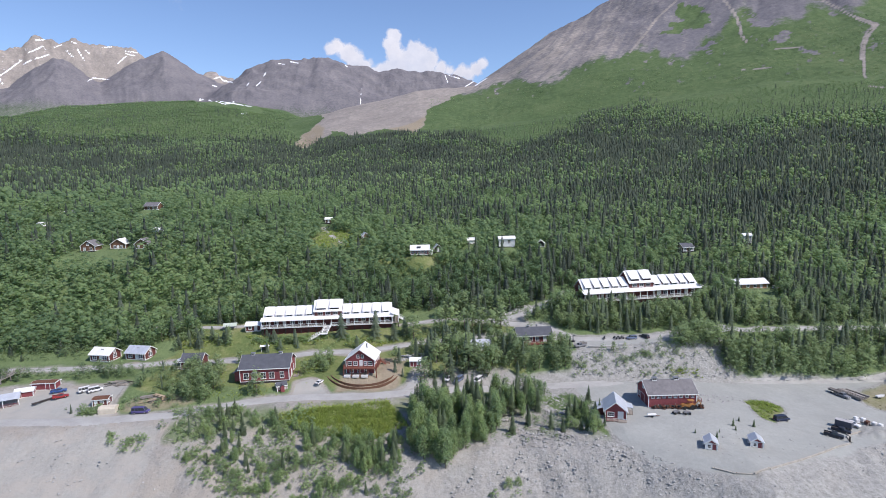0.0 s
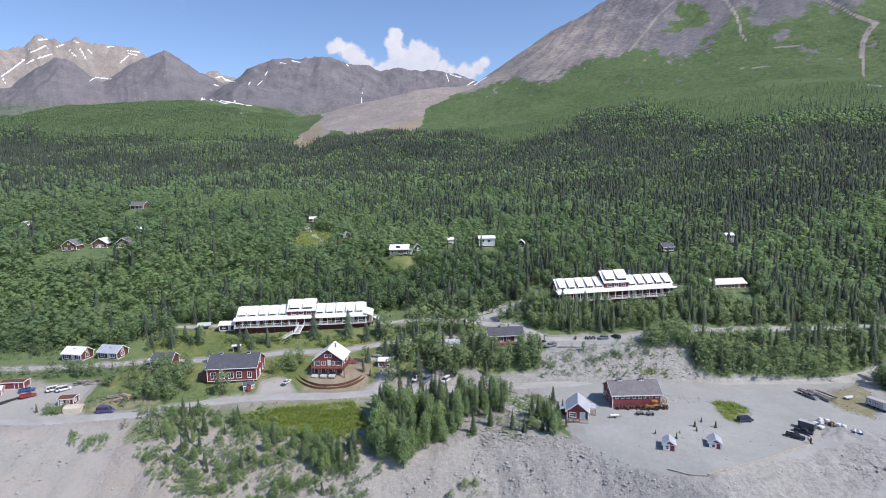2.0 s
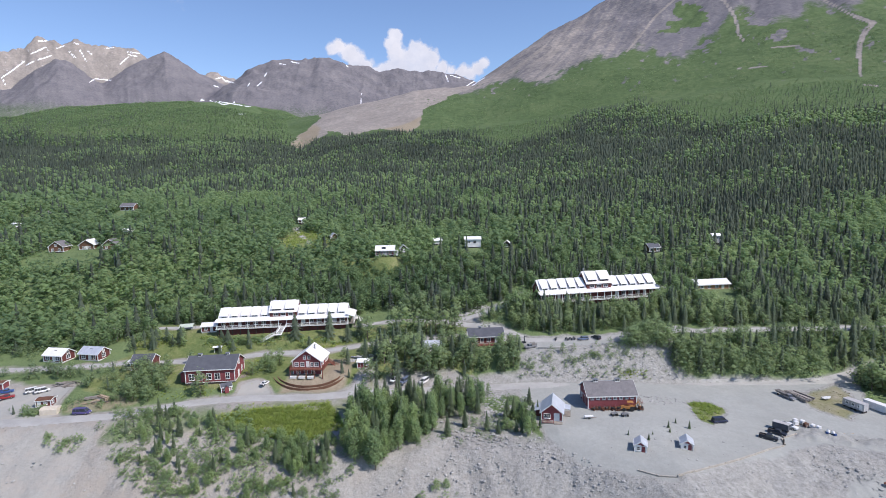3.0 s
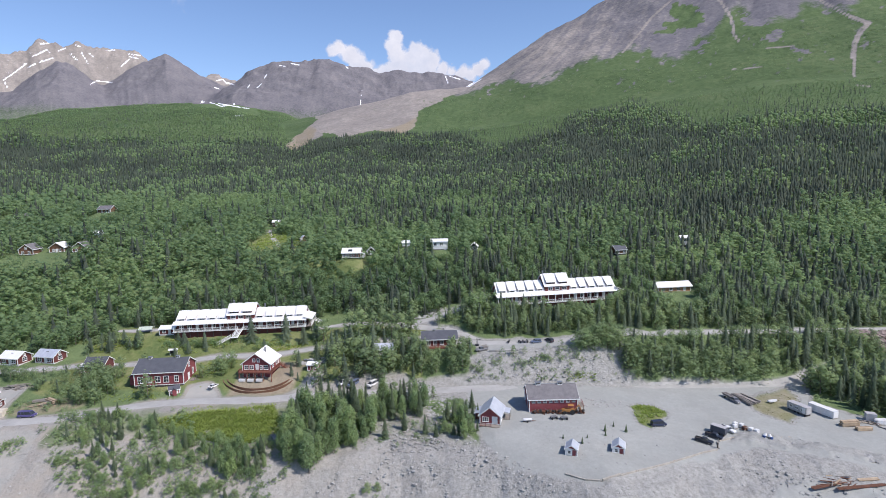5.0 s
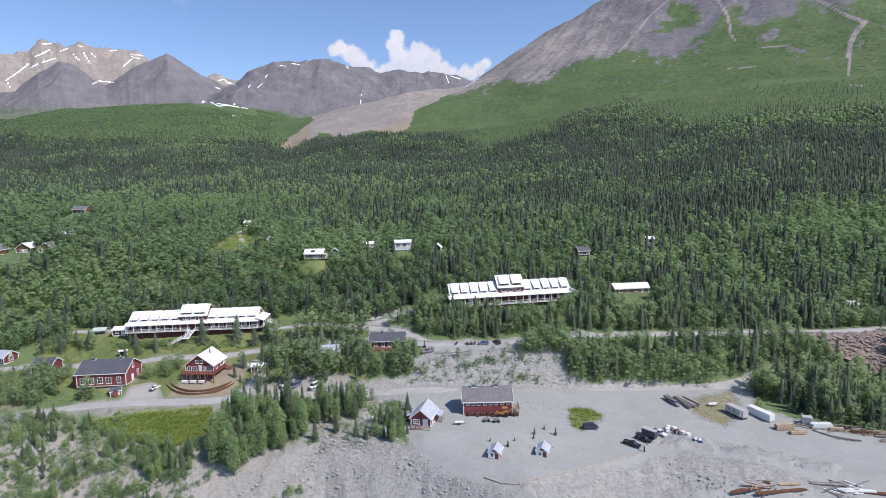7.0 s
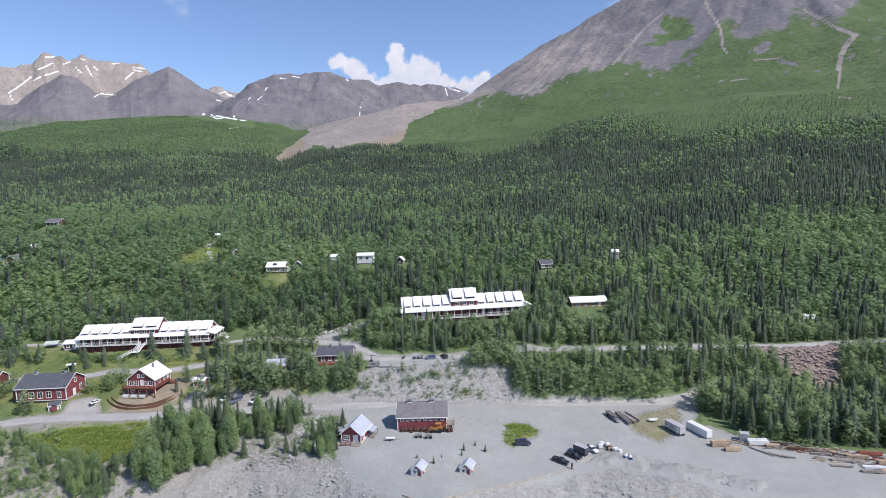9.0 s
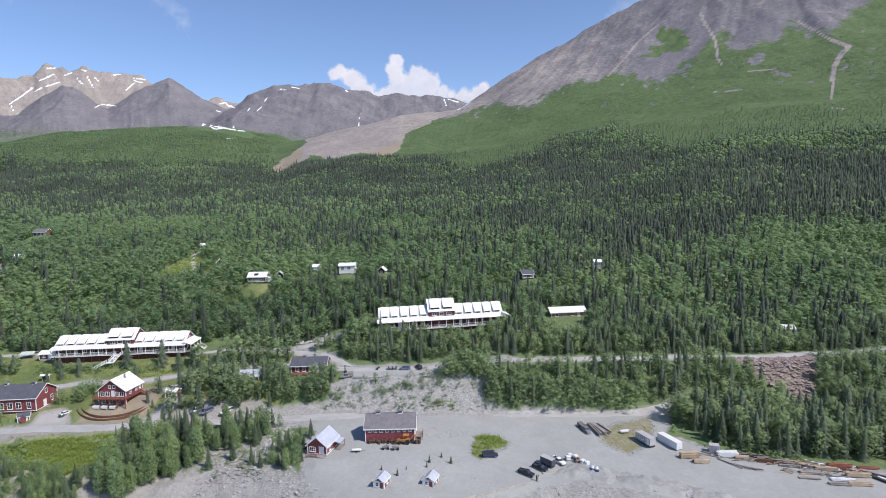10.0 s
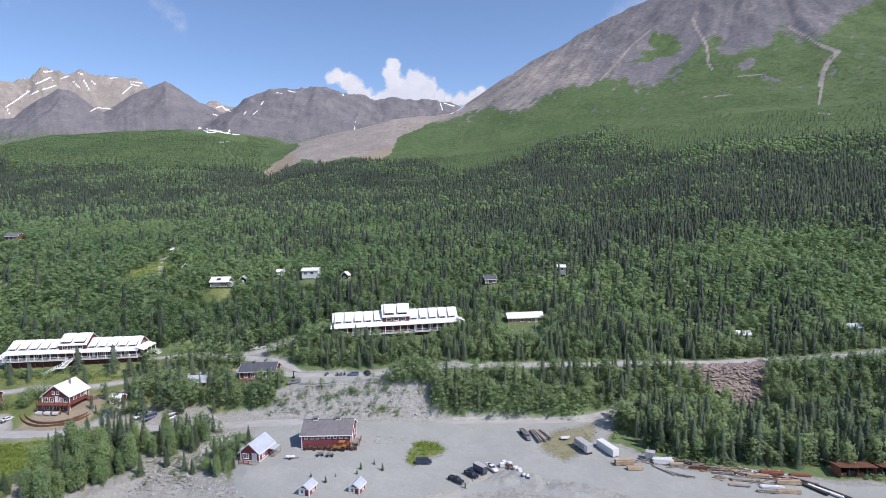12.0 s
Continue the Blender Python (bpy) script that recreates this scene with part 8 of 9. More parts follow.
def flatbed(x, y, yaw):
    ob = vehicle("flatbed_truck", "pale flatbed truck loaded with dark logs", "truck", x, y, yaw, "pickup", P_GREY)
    ob.scale = (0.8, 0.8, 0.8)
    bm = bmesh.new()
    box(bm, -5.2, -0.8, -1.1, 1.1, 1.15, 1.3)
    part("flatbed", bm, DARK, ob)
    for k in range(5):
        bm = bmesh.new()
        tube(bm, (-5.6, -0.8 + 0.4 * k, 1.55), (-1.0, -0.8 + 0.4 * k, 1.55), 0.2, n=8)
        part("log", bm, GREYWOOD, ob)
    for s in (-1, 1):
        bm = bmesh.new()
        tube(bm, (-4.0, s * 0.75, 0.36), (-4.0, s * 1.0, 0.36), 0.37, n=12)
        part("wheel", bm, RUBBER, ob)


flatbed(126.6, 166.6, -76)


BLEACHED = surface("bleached_timber", (0.29, 0.265, 0.225), (0.47, 0.435, 0.375), 0.9, fine=8, stretch=(0.3, 3, 3))


def kerb_log(a, b):
    ax, ay = a
    bx, by = b
    d = math.hypot(bx - ax, by - ay)
    ob = thing("kerb_log", "squared log laid as a kerb along the lot edge", "kerb", (ax + bx) / 2, (ay + by) / 2, gz((ax + bx) / 2, (ay + by) / 2) + 0.02, math.degrees(math.atan2(by - ay, bx - ax)), "kerb logs")
    m = pose(0, 0, 0, 0, -math.degrees(math.atan2(gz(bx, by) - gz(ax, ay), d)), 0)
    bm = bmesh.new()
    box(bm, -d / 2 + 0.05, d / 2 - 0.05, -0.17, 0.17, -0.1, 0.3, m)
    part("log", bm, BLEACHED, ob)
    for s in (-1, 1):
        bm = bmesh.new()
        tube(bm, m @ Vector((s * d * 0.4, 0, 0.29)), m @ Vector((s * d * 0.4, 0, 0.36)), 0.05, n=6)
        part("spike", bm, RUST, ob)


_kerb = [(65.2, 124.6), (69.2, 121.9), (73.0, 120.6), (77.6, 122.2), (82.4, 124.4), (87.4, 126.6), (92.4, 129.0), (97.4, 131.6), (102.2, 134.2), (106.8, 136.0)]
for _a, _b in zip(_kerb, _kerb[1:]):
    kerb_log(_a, _b)
kerb_log((107.4, 136.4), (108.6, 140.0))
kerb_log((109.2, 140.4), (114.2, 142.6))
for _x, _y, _a, _L in ((54.4, 187.2, -3, 5.4), (59.9, 187.2, 4, 5.0), (65.0, 187.8, 6, 4.8)):
    stack("long_beam", "long pale barrier beam along the edge of the upper lot", _x, _y, _a, _L, 1, 2, 0.34, CONCRETE, "barrier beams", bearers=False)


def gate_post(x, y, h, nm="post", lab="short dark timber post at the lot edge"):
    ob = thing(nm, lab, "post", x, y, gz(x, y), 0)
    bm = bmesh.new()
    box(bm, -0.14, 0.14, -0.14, 0.14, -0.2, h)
    part("shaft", bm, DARK, ob)
    bm = bmesh.new()
    box(bm, -0.18, 0.18, -0.18, 0.18, h + 0.002, h + 0.08)
    part("cap", bm, TIMBER, ob)


gate_post(107.2, 136.9, 1.5)


def water_cube(x, y, yaw, col):
    ob = thing("water_tank", "pale plastic tank in a metal cage", "tank", x, y, gz(x, y) + 0.02, yaw, "plastic tanks")
    bm = bmesh.new()
    vs = box(bm, -0.6, 0.6, -0.5, 0.5, 0.16, 1.15)
    bmesh.ops.bevel(bm, geom=bm.edges[:], offset=0.08, segments=2, affect="EDGES")
    part("tank", bm, col, ob)
    for zz in (0.3, 0.65, 1.0):
        for s in (-1, 1):
            for a, b in (((-0.63, s * 0.53, zz), (0.63, s * 0.53, zz)), ((s * 0.63, -0.53, zz), (s * 0.63, 0.53, zz))):
                bm = bmesh.new()
                tube(bm, a, b, 0.02, n=4)
                part("cage_bar", bm, GREY_METAL, ob)
    bm = bmesh.new()
    box(bm, -0.62, 0.62, -0.52, 0.52, -0.06, 0.15)
    part("pallet", bm, TIMBER, ob)


for _x, _y, _a in ((118.2, 149.6, 20), (119.6, 148.9, 24), (117.4, 148.2, 10), (121.0, 146.4, 30), (121.9, 145.4, 28)):
    water_cube(_x, _y, _a, OFFICE_WHITE)
water_cube(119.6, 147.2, 15, RUST)


def generator(x, y, yaw):
    ob = thing("cement_mixer", "small blue and white site mixer on the lot edge", "machine", x, y, gz(x, y) + 0.02, yaw)
    bm = bmesh.new()
    tube(bm, (0, 0, 0.75), (0.35, 0, 1.35), 0.5, 0.34, n=12)
    part("drum", bm, P_WHITE, ob)
    bm = bmesh.new()
    box(bm, -0.7, 0.7, -0.4, 0.4, 0.3, 0.42)
    box(bm, -0.75, -0.3, -0.3, 0.3, 0.42, 0.95)
    part("frame", bm, P_BLUE, ob)
    for s in (-1, 1):
        bm = bmesh.new()
        tube(bm, (0, s * 0.42, 0.3), (0, s * 0.56, 0.3), 0.3, n=10)
        part("wheel", bm, RUBBER, ob)


generator(122.6, 142.6, 40)
generator(123.6, 141.9, 100)
stack("plank", "pale planks on the lot edge", 127.2, 142.8, 2, 4.6, 2, 1, 0.2, SAWN, bearers=False)


# ---- the timber yard shed ----
def open_shed(name, label, x, y, yaw, L, D, H, wall, roof, posts=WHITE):
    ob = thing(name, label, "shed", x, y, gz(x, y), yaw)
    bm = bmesh.new()
    prism(bm, [(-D / 2 - 0.4, H + 0.1), (D / 2 + 0.3, H - 0.5), (D / 2 + 0.3, H - 0.38), (-D / 2 - 0.4, H + 0.22)], "x", -L / 2 - 0.4, L / 2 + 0.4)
    part("roof", bm, roof, ob)
    bm = bmesh.new()
    box(bm, -L / 2, L / 2, D / 2 - 0.1, D / 2, -0.3, H - 0.45)
    for s in (-1, 1):
        box(bm, s * L / 2 - 0.05, s * L / 2 + 0.05, -D / 2, D / 2 - 0.1, -0.3, H - 0.4)
    part("wall", bm, wall, ob)
    n = 4
    for k in range(n + 1):
        xx = -L / 2 + L * k / n
        bm = bmesh.new()
        box(bm, xx - 0.08, xx + 0.08, -D / 2 - 0.02, -D / 2 + 0.14, -0.3, H + 0.08)
        part("post", bm, posts, ob)
    for k in range(n):
        xx = -L / 2 + L * (k + 0.5) / n
        bm = bmesh.new()
        box(bm, xx - L / n * 0.4, xx + L / n * 0.4, -D / 2 + 0.8, D / 2 - 0.3, -0.1, H * (0.35 + 0.2 * (k % 2)))
        part("stored_goods", bm, REDWOOD if k % 2 == 0 else DARK, ob)
    return ob


open_shed("timber_shed", "open rust-red shed with stored goods at the forest edge", 210.4, 146.4, -2, 9.0, 4.0, 2.8, REDWOOD, RUST, DARK)
open_shed("timber_shed", "dark open lean-to beside the rust-red shed", 219.6, 146.4, -2, 6.0, 4.0, 2.8, DARK, RUST, DARK)

# ---- the western yard ----
pav = thing("pavilion", "open picnic pavilion with pale blue-grey metal roof", "pavilion", -137.0, 166.6, 2.2, 30)
for _s in (-1, 1):
    bm = bmesh.new()
    prism(bm, [(_s * 2.9, 2.35), (0, 3.6), (0, 3.72), (_s * 2.9, 2.47)], "x", -4.4, 4.4)
    part("roof", bm, TIN_ROOF, pav)
for _x in (-4.0, 0.0, 4.0):
    for _s in (-1, 1):
        bm = bmesh.new()
        box(bm, _x - 0.09, _x + 0.09, _s * 2.4 - 0.09, _s * 2.4 + 0.09, -0.6, 2.5)
        part("post", bm, WHITE, pav)
railing(pav, (-4.0, -2.4, 0), (0, -2.4, 0), 0.9, 2.0, RED)
railing(pav, (0.0, -2.4, 0), (4.0, -2.4, 0), 0.9, 2.0, RED)
gable_house("shed", "red shed with white roof in the yard", -134.6, 172.4, 2.9, 24, 4.8, 3.2, 2.0, 0.7, "x", 0.3, RED, WHITE_ROOF, [("right", O, 0, 0, 1.0, 1.9, RED)], category="shed")
gable_house("long_shed", "long flat-roofed red shed at the yard's back", -131.0, 177.0, 3.6, 4, 7.4, 3.0, 2.3, 0.25, "x", 0.3, RED, RUST, [("front", O, 1.4, 0, 1.2, 2.0, RED)], category="shed")
gable_house("workshop", "small red workshop with white door and windows by the road", -105.4, 165.4, 2.2, 8, 4.2, 3.2, 2.2, 0.35, "x", 0.3, RED_DULL, RUST, [("front", O, -1.2, 0, 0.8, 1.8), ("front", W, 0.6, 1.0, 0.9, 0.6), ("right", W, -0.3, 1.0, 0.9, 0.6)], category="workshop")
_tent = thing("canvas_shelter", "cream canvas shelter beside the red workshop", "tent", -100.6, 160.6, 1.6, 4)
bm = bmesh.new()
prism(bm, [(-1.5, -0.2), (1.5, -0.2), (1.45, 1.6), (0.9, 2.1), (-0.9, 2.1), (-1.45, 1.6)], "x", -2.5, 2.5)
part("canvas", bm, surface("cream_canvas", (0.48, 0.42, 0.33), (0.62, 0.56, 0.46), 0.9, fine=3), _tent)
bm = bmesh.new()
box(bm, 2.502, 2.53, -0.6, 0.6, 0, 1.7)
part("flap", bm, MATS["cream_canvas"], _tent)
stack("log_row", "row of dark logs across the yard", -125.4, 168.0, 58, 6.4, 2, 1, 0.4, DARK, bearers=False)
stack("timber_heap", "heap of old boards beside the road", -88.6, 167.4, -30, 5.0, 5, 3, 0.3, SAWN)
stack("timber_heap", "heap of old grey boards beside the road", -92.4, 168.0, 24, 4.4, 4, 2, 0.3, GREYWOOD)
_ramp = thing("trestle_ramp", "old grey timber trestle ramp", "ramp", -149.0, 182.0, gz(-149, 182) + 0.3, 62)
for _s in (-1, 1):
    bm = bmesh.new()
    tube(bm, (-6, _s * 1.2, 0.2), (6, _s * 1.2, 2.4), 0.2, n=4)
    part("stringer", bm, GREYWOOD, _ramp)
for _k in range(20):
    bm = bmesh.new()
    _f = _k / 19
    box(bm, -6 + 12 * _f - 0.25, -6 + 12 * _f + 0.25, -1.3, 1.3, 0.42 + 2.2 * _f, 0.5 + 2.2 * _f)
    part("plank", bm, GREYWOOD, _ramp)
for _k in range(4):
    bm = bmesh.new()
    _f = (_k + 0.5) / 4
    for _s in (-1, 1):
        box(bm, -6 + 12 * _f - 0.12, -6 + 12 * _f + 0.12, _s * 1.2 - 0.12, _s * 1.2 + 0.12, -1.2, 0.3 + 2.2 * _f)
    part("trestle", bm, GREYWOOD, _ramp)
railing(_ramp, (-6, 1.3, 0.5), (6, 1.3, 2.7), 1.0, 2.4, GREYWOOD, False)
railing(_ramp, (-6, -1.3, 0.5), (6, -1.3, 2.7), 1.0, 2.4, GREYWOOD, False)
side_house = gable_house("cottage", "cottage with dark roof, white porch roof and balcony", -87.2, 190.0, 5.6, 2, 7.0, 6.0, 2.9, 1.9, "x", 0.4, RED_DULL, SLATE_ROOF, [("front", W, -1.6, 0.9, 1.1, 1.1), ("front", W, 1.4, 0.9, 1.1, 1.1), ("left", O, 0, 0.2, 0.9, 2.0)], category="cottage", sunk=1.5)
bm = bmesh.new()
prism(bm, [(-6.6, 2.2), (-3.4, 3.3), (-3.4, 3.42), (-6.6, 2.32)], "y", -3.0, 2.0)
part("porch_roof", bm, WHITE_ROOF, side_house)
bm = bmesh.new()
box(bm, -6.4, -3.52, -3.0, 2.0, 0.1, 0.25)
for _y in (-2.9, 1.9):
    box(bm, -6.35, -6.2, _y - 0.08, _y + 0.08, -1.2, 2.3)
part("porch", bm, TIMBER, side_house)
railing(side_house, (-6.3, -2.9, 0.25), (-3.6, -2.9, 0.25), 0.9, 1.4)

# ---- round the red house ----
def terrace_fence(rx, ry, courses):
    """Curved courses of timbers, end to end on a level line, round the front of the house."""
    path = [(-25.7 + rx * math.cos(math.radians(a)), 178.3 + ry * math.sin(math.radians(a))) for a in range(192, 349, 12)]
    lev = [gz(*p) for p in path]
    lev = [sum(lev[max(0, i - 2):i + 3]) / len(lev[max(0, i - 2):i + 3]) for i in range(len(path))]
    ob = thing("terrace_wall", "low curved terrace wall of stacked red-brown timbers", "wall", path[0][0], path[0][1], lev[0], 0, "timber terraces")
    for i, ((ax, ay), (bx, by)) in enumerate(zip(path, path[1:])):
        d = math.hypot(bx - ax, by - ay)
        tilt = math.degrees(math.atan2(lev[i + 1] - lev[i], d))
        m = pose((ax + bx) / 2 - path[0][0], (ay + by) / 2 - path[0][1], (lev[i] + lev[i + 1]) / 2 - lev[0], 0, -tilt, math.degrees(math.atan2(by - ay, bx - ax)))
        for k in range(-2, courses):
            bm = bmesh.new()
            box(bm, -d / 2, d / 2, -0.11, 0.11, 0.2 * k, 0.19 + 0.2 * k, m)
            part("timber", bm, BROWN, ob)


for _rx, _ry, _n in ((11.9, 7.5, 3), (10.6, 6.2, 3)):
    terrace_fence(_rx, _ry, _n)
_nb = thing("notice_board", "small roofed white notice board on the grass", "notice board", -65.3, 200.0, gz(-65.3, 200) + 0.02, 6)
for _s in (-1, 1):
    bm = bmesh.new()
    box(bm, _s * 1.3 - 0.07, _s * 1.3 + 0.07, -0.07, 0.07, -0.3, 2.0)
    part("post", bm, WHITE, _nb)
    bm = bmesh.new()
    prism(bm, [(_s * 0.75, 1.95), (0, 2.4), (0, 2.5), (_s * 0.75, 2.05)], "x", -1.7, 1.7)
    part("roof", bm, WHITE_ROOF, _nb)
bm = bmesh.new()
box(bm, -1.22, 1.22, -0.04, 0.04, 0.7, 1.7)
part("board", bm, DARK, _nb)
_wt = thing("event_tent", "pale green canvas canopy on the lodge lawn", "tent", -84.0, 216.4, gz(-84, 216.4) + 0.02, 10)
bm = bmesh.new()
prism(bm, [(-2.0, 1.6), (0, 2.5), (2.0, 1.6), (2.0, 1.7), (0, 2.6), (-2.0, 1.7)], "x", -2.6, 2.6)
part("canopy", bm, surface("pale_green_canvas", (0.38, 0.44, 0.36), (0.52, 0.57, 0.48), 0.9), _wt)
for _x in (-2.5, 2.5):
    for _y in (-1.9, 1.9):
        bm = bmesh.new()
        tube(bm, (_x, _y, -0.2), (_x, _y, 1.62), 0.05)
        part("pole", bm, GREY_METAL, _wt)
vb = gable_house("lodge_annexe", "small white-roofed porch house beside the lodge", -73.6, 214.2, 12.0, 4.5, 5.6, 4.4, 2.3, 0.9, "x", 0.4, MAROON, WHITE_ROOF, [("front", W, -1.2, 0.9, 1.0, 1.0), ("front", O, 1.0, 0.1, 0.9, 1.9)], category="annexe", sunk=1.8)
_tk = vehicle("flatbed_truck", "old dark stake truck at the end of the upper lot", "truck", 49.4, 188.6, 200, "pickup", P_GREY)
bm = bmesh.new()
for _s in (-1, 1):
    for _zz in (1.5, 1.8, 2.1):
        box(bm, -2.9, -0.5, _s * 0.95 - 0.04, _s * 0.95 + 0.04, _zz - 0.08, _zz + 0.08)
    for _xx in (-2.85, -1.7, -0.6):
        box(bm, _xx - 0.05, _xx + 0.05, _s * 0.88 - 0.03, _s * 0.88 + 0.03, 1.1, 2.2)
part("stake_sides", bm, GREYWOOD, _tk)
# A dark upright of unknown use; its arm is a guess.
_og = thing("dark_post", "small dark upright with an arm beside the stake truck", "machine", 48.0, 193.2, gz(48, 193.2), 20)
bm = bmesh.new()
tube(bm, (0, 0, -0.2), (0, 0, 2.6), 0.16)
box(bm, -0.5, 0.5, -0.5, 0.5, -0.1, 0.5)
part("mast", bm, P_BLACK, _og)
bm = bmesh.new()
tube(bm, (0, 0, 2.4), (1.7, 0, 1.9), 0.1)
part("jib", bm, P_BLACK, _og)

# ---- cabins up the hill ----
def hill_cabin(label, x, y, yaw, L, D, wall, rise, walls, roof, eaves_z, ridge="x", ops=()):
    z = eaves_z - wall
    return gable_house("hill_cabin", label, x, y, z, yaw, L, D, wall, rise, ridge, 0.5, walls, roof, ops, category="cabin", sunk=5.5, foot=0.5)


_two = [("front", W, -1.6, 0.9, 1.0, 1.2), ("front", W, 1.6, 0.9, 1.0, 1.2)]
_rc = hill_cabin("red cabin with white roof and five tall white windows", -9.4, 272.0, -2, 8.8, 5.6, 3.0, 1.9, RED, WHITE_ROOF, 35.6, "x", [("front", W, -3.4 + 1.6 * k, 0.7, 0.9, 1.7) for k in range(5)])
bm = bmesh.new()
prism(bm, [(4.42, 0.1), (6.2, 0.1), (6.2, 2.1), (4.42, 2.6)], "y", -2.2, 1.4)
part("end_porch", bm, OFFICE_WHITE, _rc, "white boarded porch at the gable end")
bm = bmesh.new()
prism(bm, [(4.42, 2.7), (6.5, 2.12), (6.5, 2.24), (4.42, 2.82)], "y", -2.5, 1.7)
part("porch_roof", bm, WHITE_ROOF, _rc)
bm = bmesh.new()
prism(bm, [(-2.3, 3.5), (-1.2, 4.32), (-1.2, 4.4), (-2.3, 3.58)], "x", -1.6, 0.4)
part("roof_light", bm, GLASS, _rc)
hill_cabin("dark grey gabled shed behind the red cabin", -1.0, 278.6, 10, 3.6, 4.0, 2.3, 1.6, DARK, TIN_ROOF, 35.4, "y", [("front", O, 0, 0.1, 0.9, 1.8)])
hill_cabin("white-walled house with dark roof half hidden by spruces", 34.0, 277.0, 0, 7.6, 5.6, 4.4, 1.0, OFFICE_WHITE, WHITE_ROOF, 39.4, "x", [("front", W, -2.2, 2.4, 1.4, 1.2), ("front", W, 1.0, 2.4, 1.4, 1.2), ("front", O, 2.8, 0.2, 0.9, 2.0)])
hill_cabin("small white shed in the trees", 16.3, 285.0, 12, 3.6, 3.0, 2.4, 0.9, OFFICE_WHITE, WHITE_ROOF, 38.3, "x", [("front", O, 0.5, 0.1, 0.8, 1.8)])
hill_cabin("grey gabled garden house with white eaves", 51.3, 277.0, -8, 3.4, 3.6, 2.2, 1.5, DARK, WHITE_ROOF, 36.6, "y", [("front", W, 0, 0.8, 0.9, 0.9)])
hill_cabin("small white-roofed cabin above a clearing", -69.0, 345.0, 4, 3.8, 3.4, 2.4, 1.0, BROWN, WHITE_ROOF, 46.8, "x", [("front", O, 0, 0.1, 0.9, 1.8)])
hill_cabin("weathered grey hut beside the clearing", -40.4, 299.4, 25, 3.0, 3.0, 2.2, 1.4, BROWN, TIN_ROOF, 40.6, "y", _two[:1])
hill_cabin("grey roofed hut among birches", -18.5, 319.0, -20, 3.6, 3.0, 2.2, 1.3, BROWN, TIN_ROOF, 40.8, "y", _two[:1])
hill_cabin("narrow grey tower cabin among spruces", 161.0, 288.0, -4, 3.6, 3.4, 4.4, 0.9, OFFICE_GREY, WHITE_ROOF, 36.8, "x", [("front", W, 0, 2.6, 1.3, 1.1)])
hill_cabin("dark log cabin among spruces", 123.0, 274.0, 10, 5.4, 5.0, 2.6, 1.7, BROWN, SLATE_ROOF, 33.4, "x", _two)
hill_cabin("brown cabin with grey shingle roof and front gable", -181.4, 286.6, 4, 7.0, 7.0, 3.2, 2.6, BROWN, SHINGLE, 40.0, "y", _two + [("front", W, 0, 3.4, 0.9, 0.9)])
hill_cabin("brown cabin with white roof and porch", -168.2, 291.0, 4, 7.4, 7.4, 3.0, 2.5, BROWN, WHITE_ROOF, 40.2, "y", _two + [("front", O, 0, 0.2, 0.9, 2.0)])
hill_cabin("brown cabin with grey roof under birches", -154.8, 288.8, 2, 7.0, 6.6, 3.0, 2.6, BROWN, SHINGLE, 40.2, "y", _two)
hill_cabin("small white-roofed shed between cabins", -160.0, 294.5, -20, 3.2, 2.6, 2.0, 0.8, TAN_WALL, WHITE_ROOF, 40.4, "x", [("front", O, 0, 0.1, 0.8, 1.7)])
hill_cabin("orange-brown log cabin high on the slope", -246.6, 368.5, 8, 7.4, 6.4, 3.0, 2.2, TAN_WALL, SHINGLE, 53.0, "y", _two)
hill_cabin("small white hut at the end of a track", -239.0, 332.6, -20, 3.4, 2.8, 2.4, 0.7, OFFICE_WHITE, WHITE_ROOF, 49.4, "x", [("front", O, 0, 0.1, 0.8, 1.8)])
hill_cabin("grey long cabin above the birch woods", -191.6, 372.0, -12, 10.0, 5.6, 3.2, 2.0, BROWN, SHINGLE, 57.0, "x", _two + [("front", W, 3.8, 0.9, 1.0, 1.2)])
hill_cabin("little white-roofed hut in the birch woods", -153.8, 302.0, 0, 4.0, 3.0, 2.2, 0.8, OFFICE_WHITE, WHITE_ROOF, 46.4, "x", [("front", O, 0, 0.1, 0.8, 1.8)])
hill_cabin("white curved-roof shelter in the eastern woods", 224.4, 231.6, -14, 6.0, 4.6, 2.4, 1.3, OFFICE_GREY, WHITE_ROOF, 13.4, "x", _two)
hill_cabin("low dark-roofed house in the eastern woods", 271.5, 235.4, 6, 6.4, 5.0, 2.4, 1.2, OFFICE_GREY, TIN_ROOF, 14.6, "x", _two)
bunk = gable_house("bunkhouse", "long tan bunkhouse with white roof beyond the lodge", 135.4, 239.4, 18.6, 6, 14.6, 6.0, 2.8, 1.5, "x", 0.7, TAN_WALL, WHITE_ROOF, [("front", W, u, 1.0, 1.2, 1.1) for u in (-5, -1.6, 1.8)] + [("front", O, 4.6, 0.1, 1.0, 2.0, WHITE), ("right", W, 0, 1.0, 1.2, 1.2)], category="bunkhouse", sunk=3.0)
bm = bmesh.new()
box(bm, -7.6, 7.6, -5.4, -3.02, -0.35, -0.1)
part("deck", bm, TIMBER, bunk)
railing(bunk, (-7.5, -5.3, -0.1), (7.5, -5.3, -0.1), 0.9, 2.5, TIMBER, False)
vehicle("van", "white van beside the long lodge", "van", 113.0, 228.0, 20, "van", P_WHITE)
vehicle("van", "white van beside the bunkhouse", "van", 147.0, 236.0, 12, "van", P_WHITE)


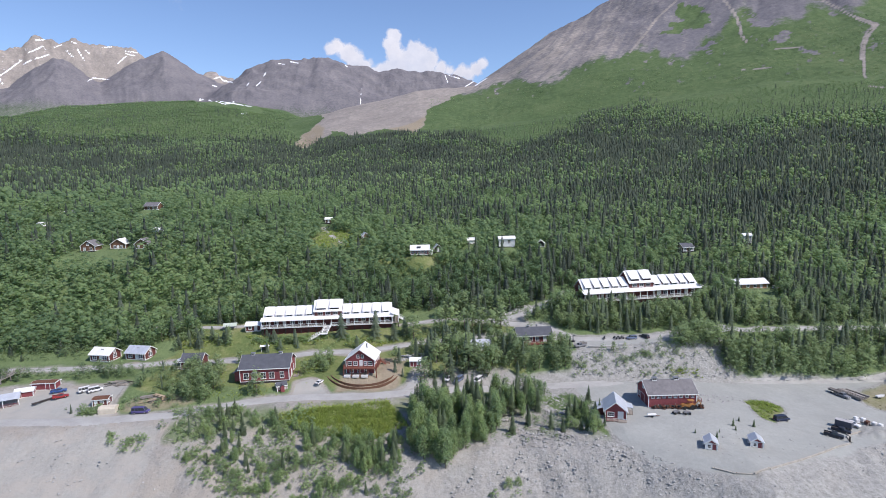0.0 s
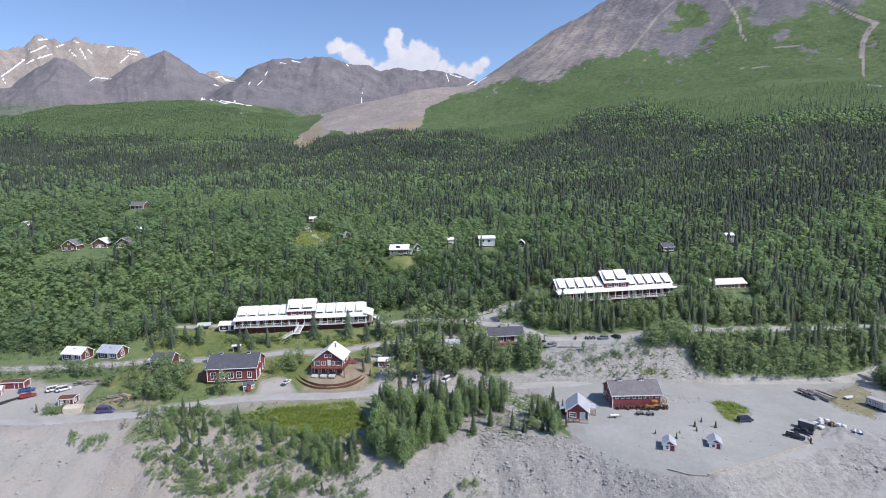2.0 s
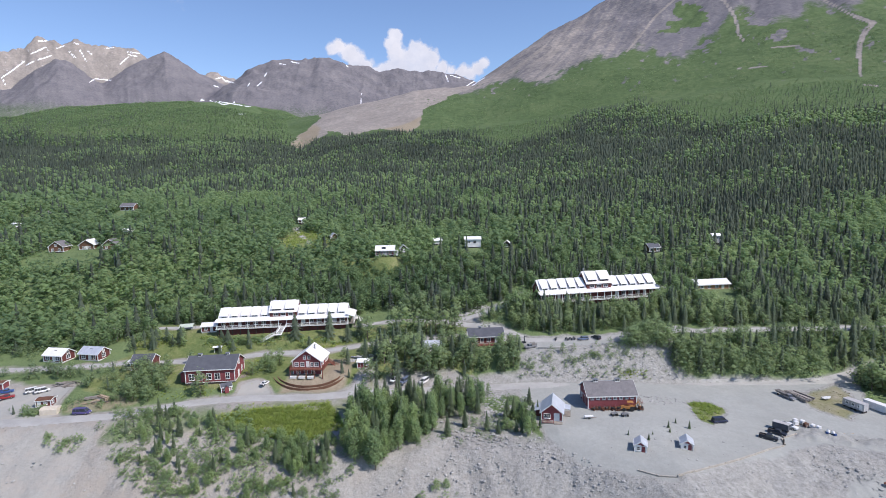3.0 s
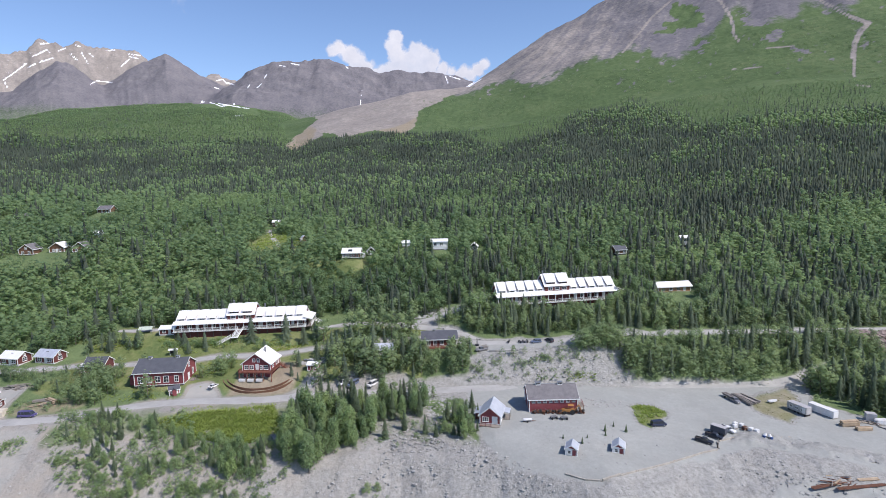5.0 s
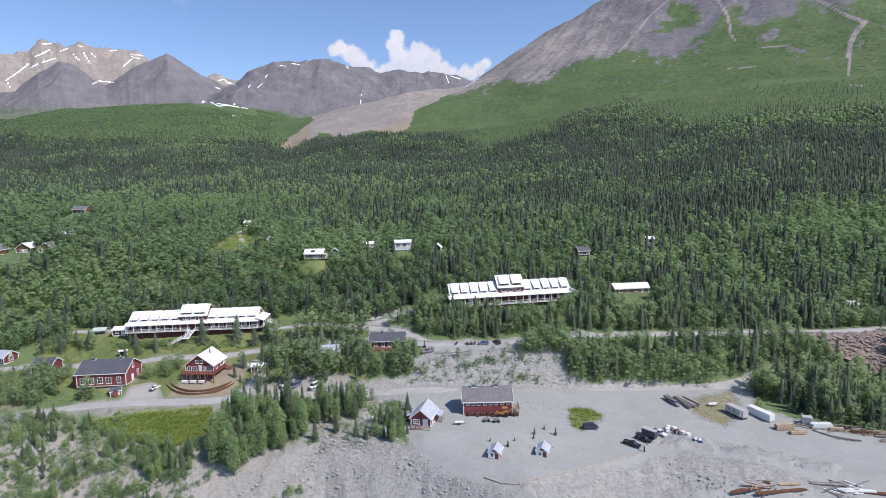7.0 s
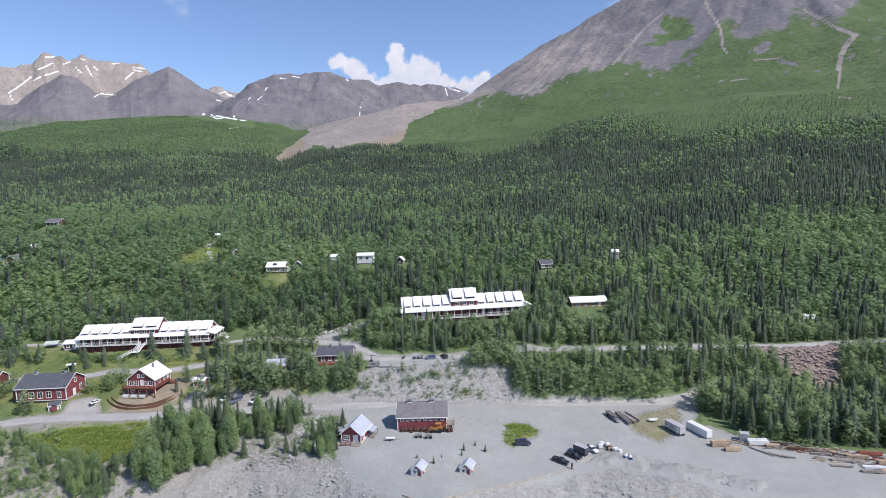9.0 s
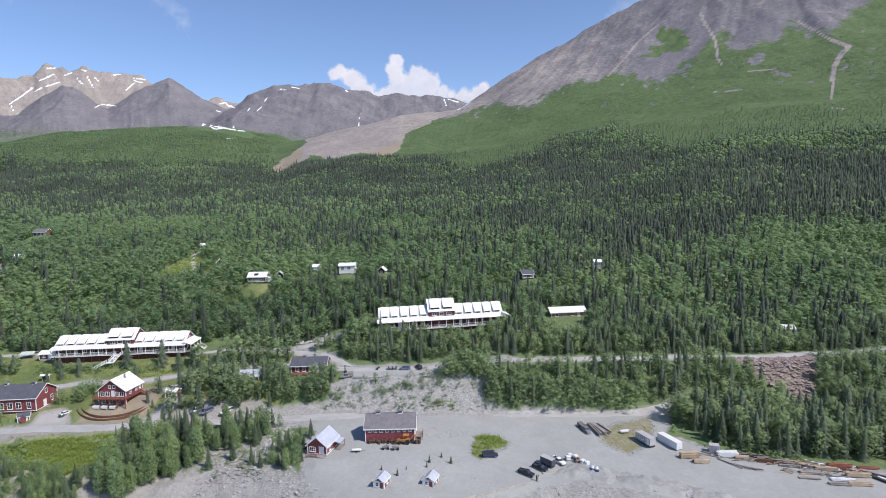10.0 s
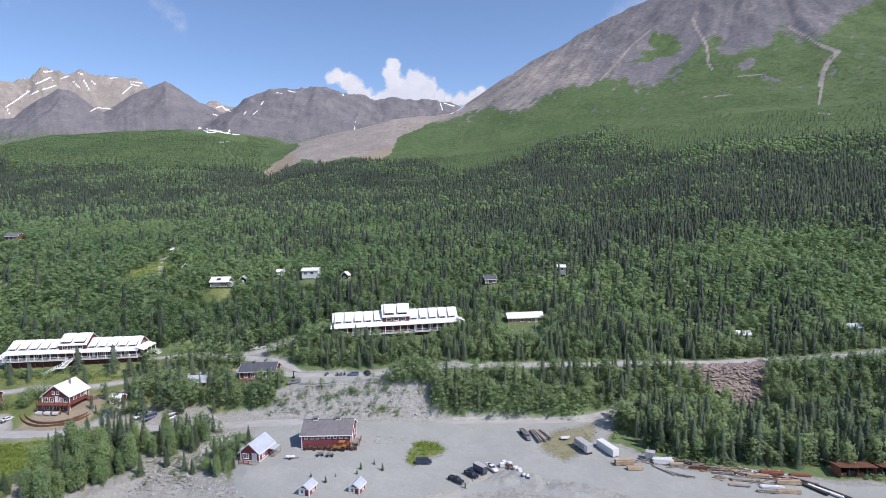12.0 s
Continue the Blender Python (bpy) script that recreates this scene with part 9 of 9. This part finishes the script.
def scrap_heap(label, x, y, yaw, n, reach, seed, mats):
    """A jumble of boards, beams and pipes lying over one another."""
    g = random.Random(seed)
    ob = thing("scrap_heap", label, "timber", x, y, gz(x, y) + 0.02, yaw, "heaps along the forest edge")
    for k in range(n):
        L, w, h = g.uniform(1.4, 4.6), g.uniform(0.12, 0.34), g.uniform(0.06, 0.2)
        cx, cy = g.gauss(0, reach), g.gauss(0, reach * 0.32)
        z = max(0.0, g.gauss(0.12, 0.2)) + gz(x + cx, y + cy) - gz(x, y)
        bm = bmesh.new()
        box(bm, -L / 2, L / 2, -w / 2, w / 2, 0, h)
        bm.transform(pose(cx, cy, z, 0, g.uniform(-4, 4), g.gauss(0, 26)))
        part("board", bm, g.choice(mats), ob)
    return ob


RUST = surface("rusty_iron", (0.11, 0.05, 0.035), (0.24, 0.11, 0.07), 0.8, 0.3, fine=8)
for _i, (_x, _y, _a, _n, _r, _l, _m) in enumerate((
        (157.5, 152.2, -10, 12, 1.6, "heap of sawn boards beside the storage box", (SAWN, TIMBER)),
        (166.5, 150.4, -14, 16, 2.4, "jumbled grey planks at the forest edge", (GREYWOOD, TIMBER, SAWN)),
        (171.5, 149.0, -16, 18, 2.4, "rusty iron and broken boards at the forest edge", (RUST, SAWN, GREYWOOD)),
        (176.5, 147.6, -14, 18, 2.2, "rusty pipes and dark beams in a heap", (RUST, DARK, GREYWOOD)),
        (181.5, 145.8, -12, 18, 2.4, "pale boards and beams in a heap", (SAWN, TIMBER, OFFICE_WHITE)),
        (187.0, 144.6, -12, 20, 2.6, "old boards and white sheets stacked loosely", (SAWN, GREYWOOD, OFFICE_WHITE)),
        (192.5, 143.0, -10, 18, 2.4, "mixed red and tan lumber in a loose pile", (RUST, SAWN, P_RED)),
        (184.0, 141.6, -14, 14, 2.2, "scattered grey planks on the lot edge", (GREYWOOD, TIMBER)),
        (176.0, 143.6, -18, 10, 2.0, "scattered planks on the gravel", (TIMBER, SAWN)))):
    scrap_heap(_l, _x, _y, _a, _n, _r, 40 + _i, _m)
for _i, (_x, _y, _a, _n, _r, _l, _m) in enumerate((
        (164.5, 153.2, -12, 16, 1.8, "grey boards and pipes behind the wrapped stack", (GREYWOOD, TIMBER, DARK)),
        (169.0, 151.6, -12, 20, 2.4, "dark beams and rusty iron heaped by the spruces", (RUST, DARK, GREYWOOD)),
        (174.5, 149.6, -14, 22, 2.6, "reddish and grey old lumber heaped by the spruces", (RUST, GREYWOOD, TIMBER)),
        (179.5, 147.6, -12, 22, 2.6, "weathered planks thrown together by the spruces", (GREYWOOD, TIMBER, SAWN)),
        (186.0, 147.4, -8, 18, 2.4, "rusty sheets and old boards by the spruces", (RUST, TIMBER, OFFICE_WHITE)))):
    scrap_heap(_l, _x, _y, _a, _n, _r, 80 + _i, _m)
scrap_heap("heap of rusty rails and pale boards below the lot", 130.5, 124.2, 10, 26, 3.4, 69, (RUST, SAWN, GREYWOOD))
scrap_heap("loose pale timbers and sheets below the lot", 147.5, 123.2, -8, 22, 3.0, 70, (OFFICE_WHITE, SAWN, GREYWOOD))
scrap_heap("fallen boards and debris beside the yard", -87.5, 166.8, 20, 22, 2.2, 71, (SAWN, TIMBER, GREYWOOD))
scrap_heap("broken branches and boards under the bank", -106.0, 177.5, 5, 20, 3.0, 72, (TIMBER, DARK, GREYWOOD))
scrap_heap("loose boards beside the small red shed", -104.5, 161.6, 8, 12, 1.8, 73, (SAWN, DARK, OFFICE_WHITE))
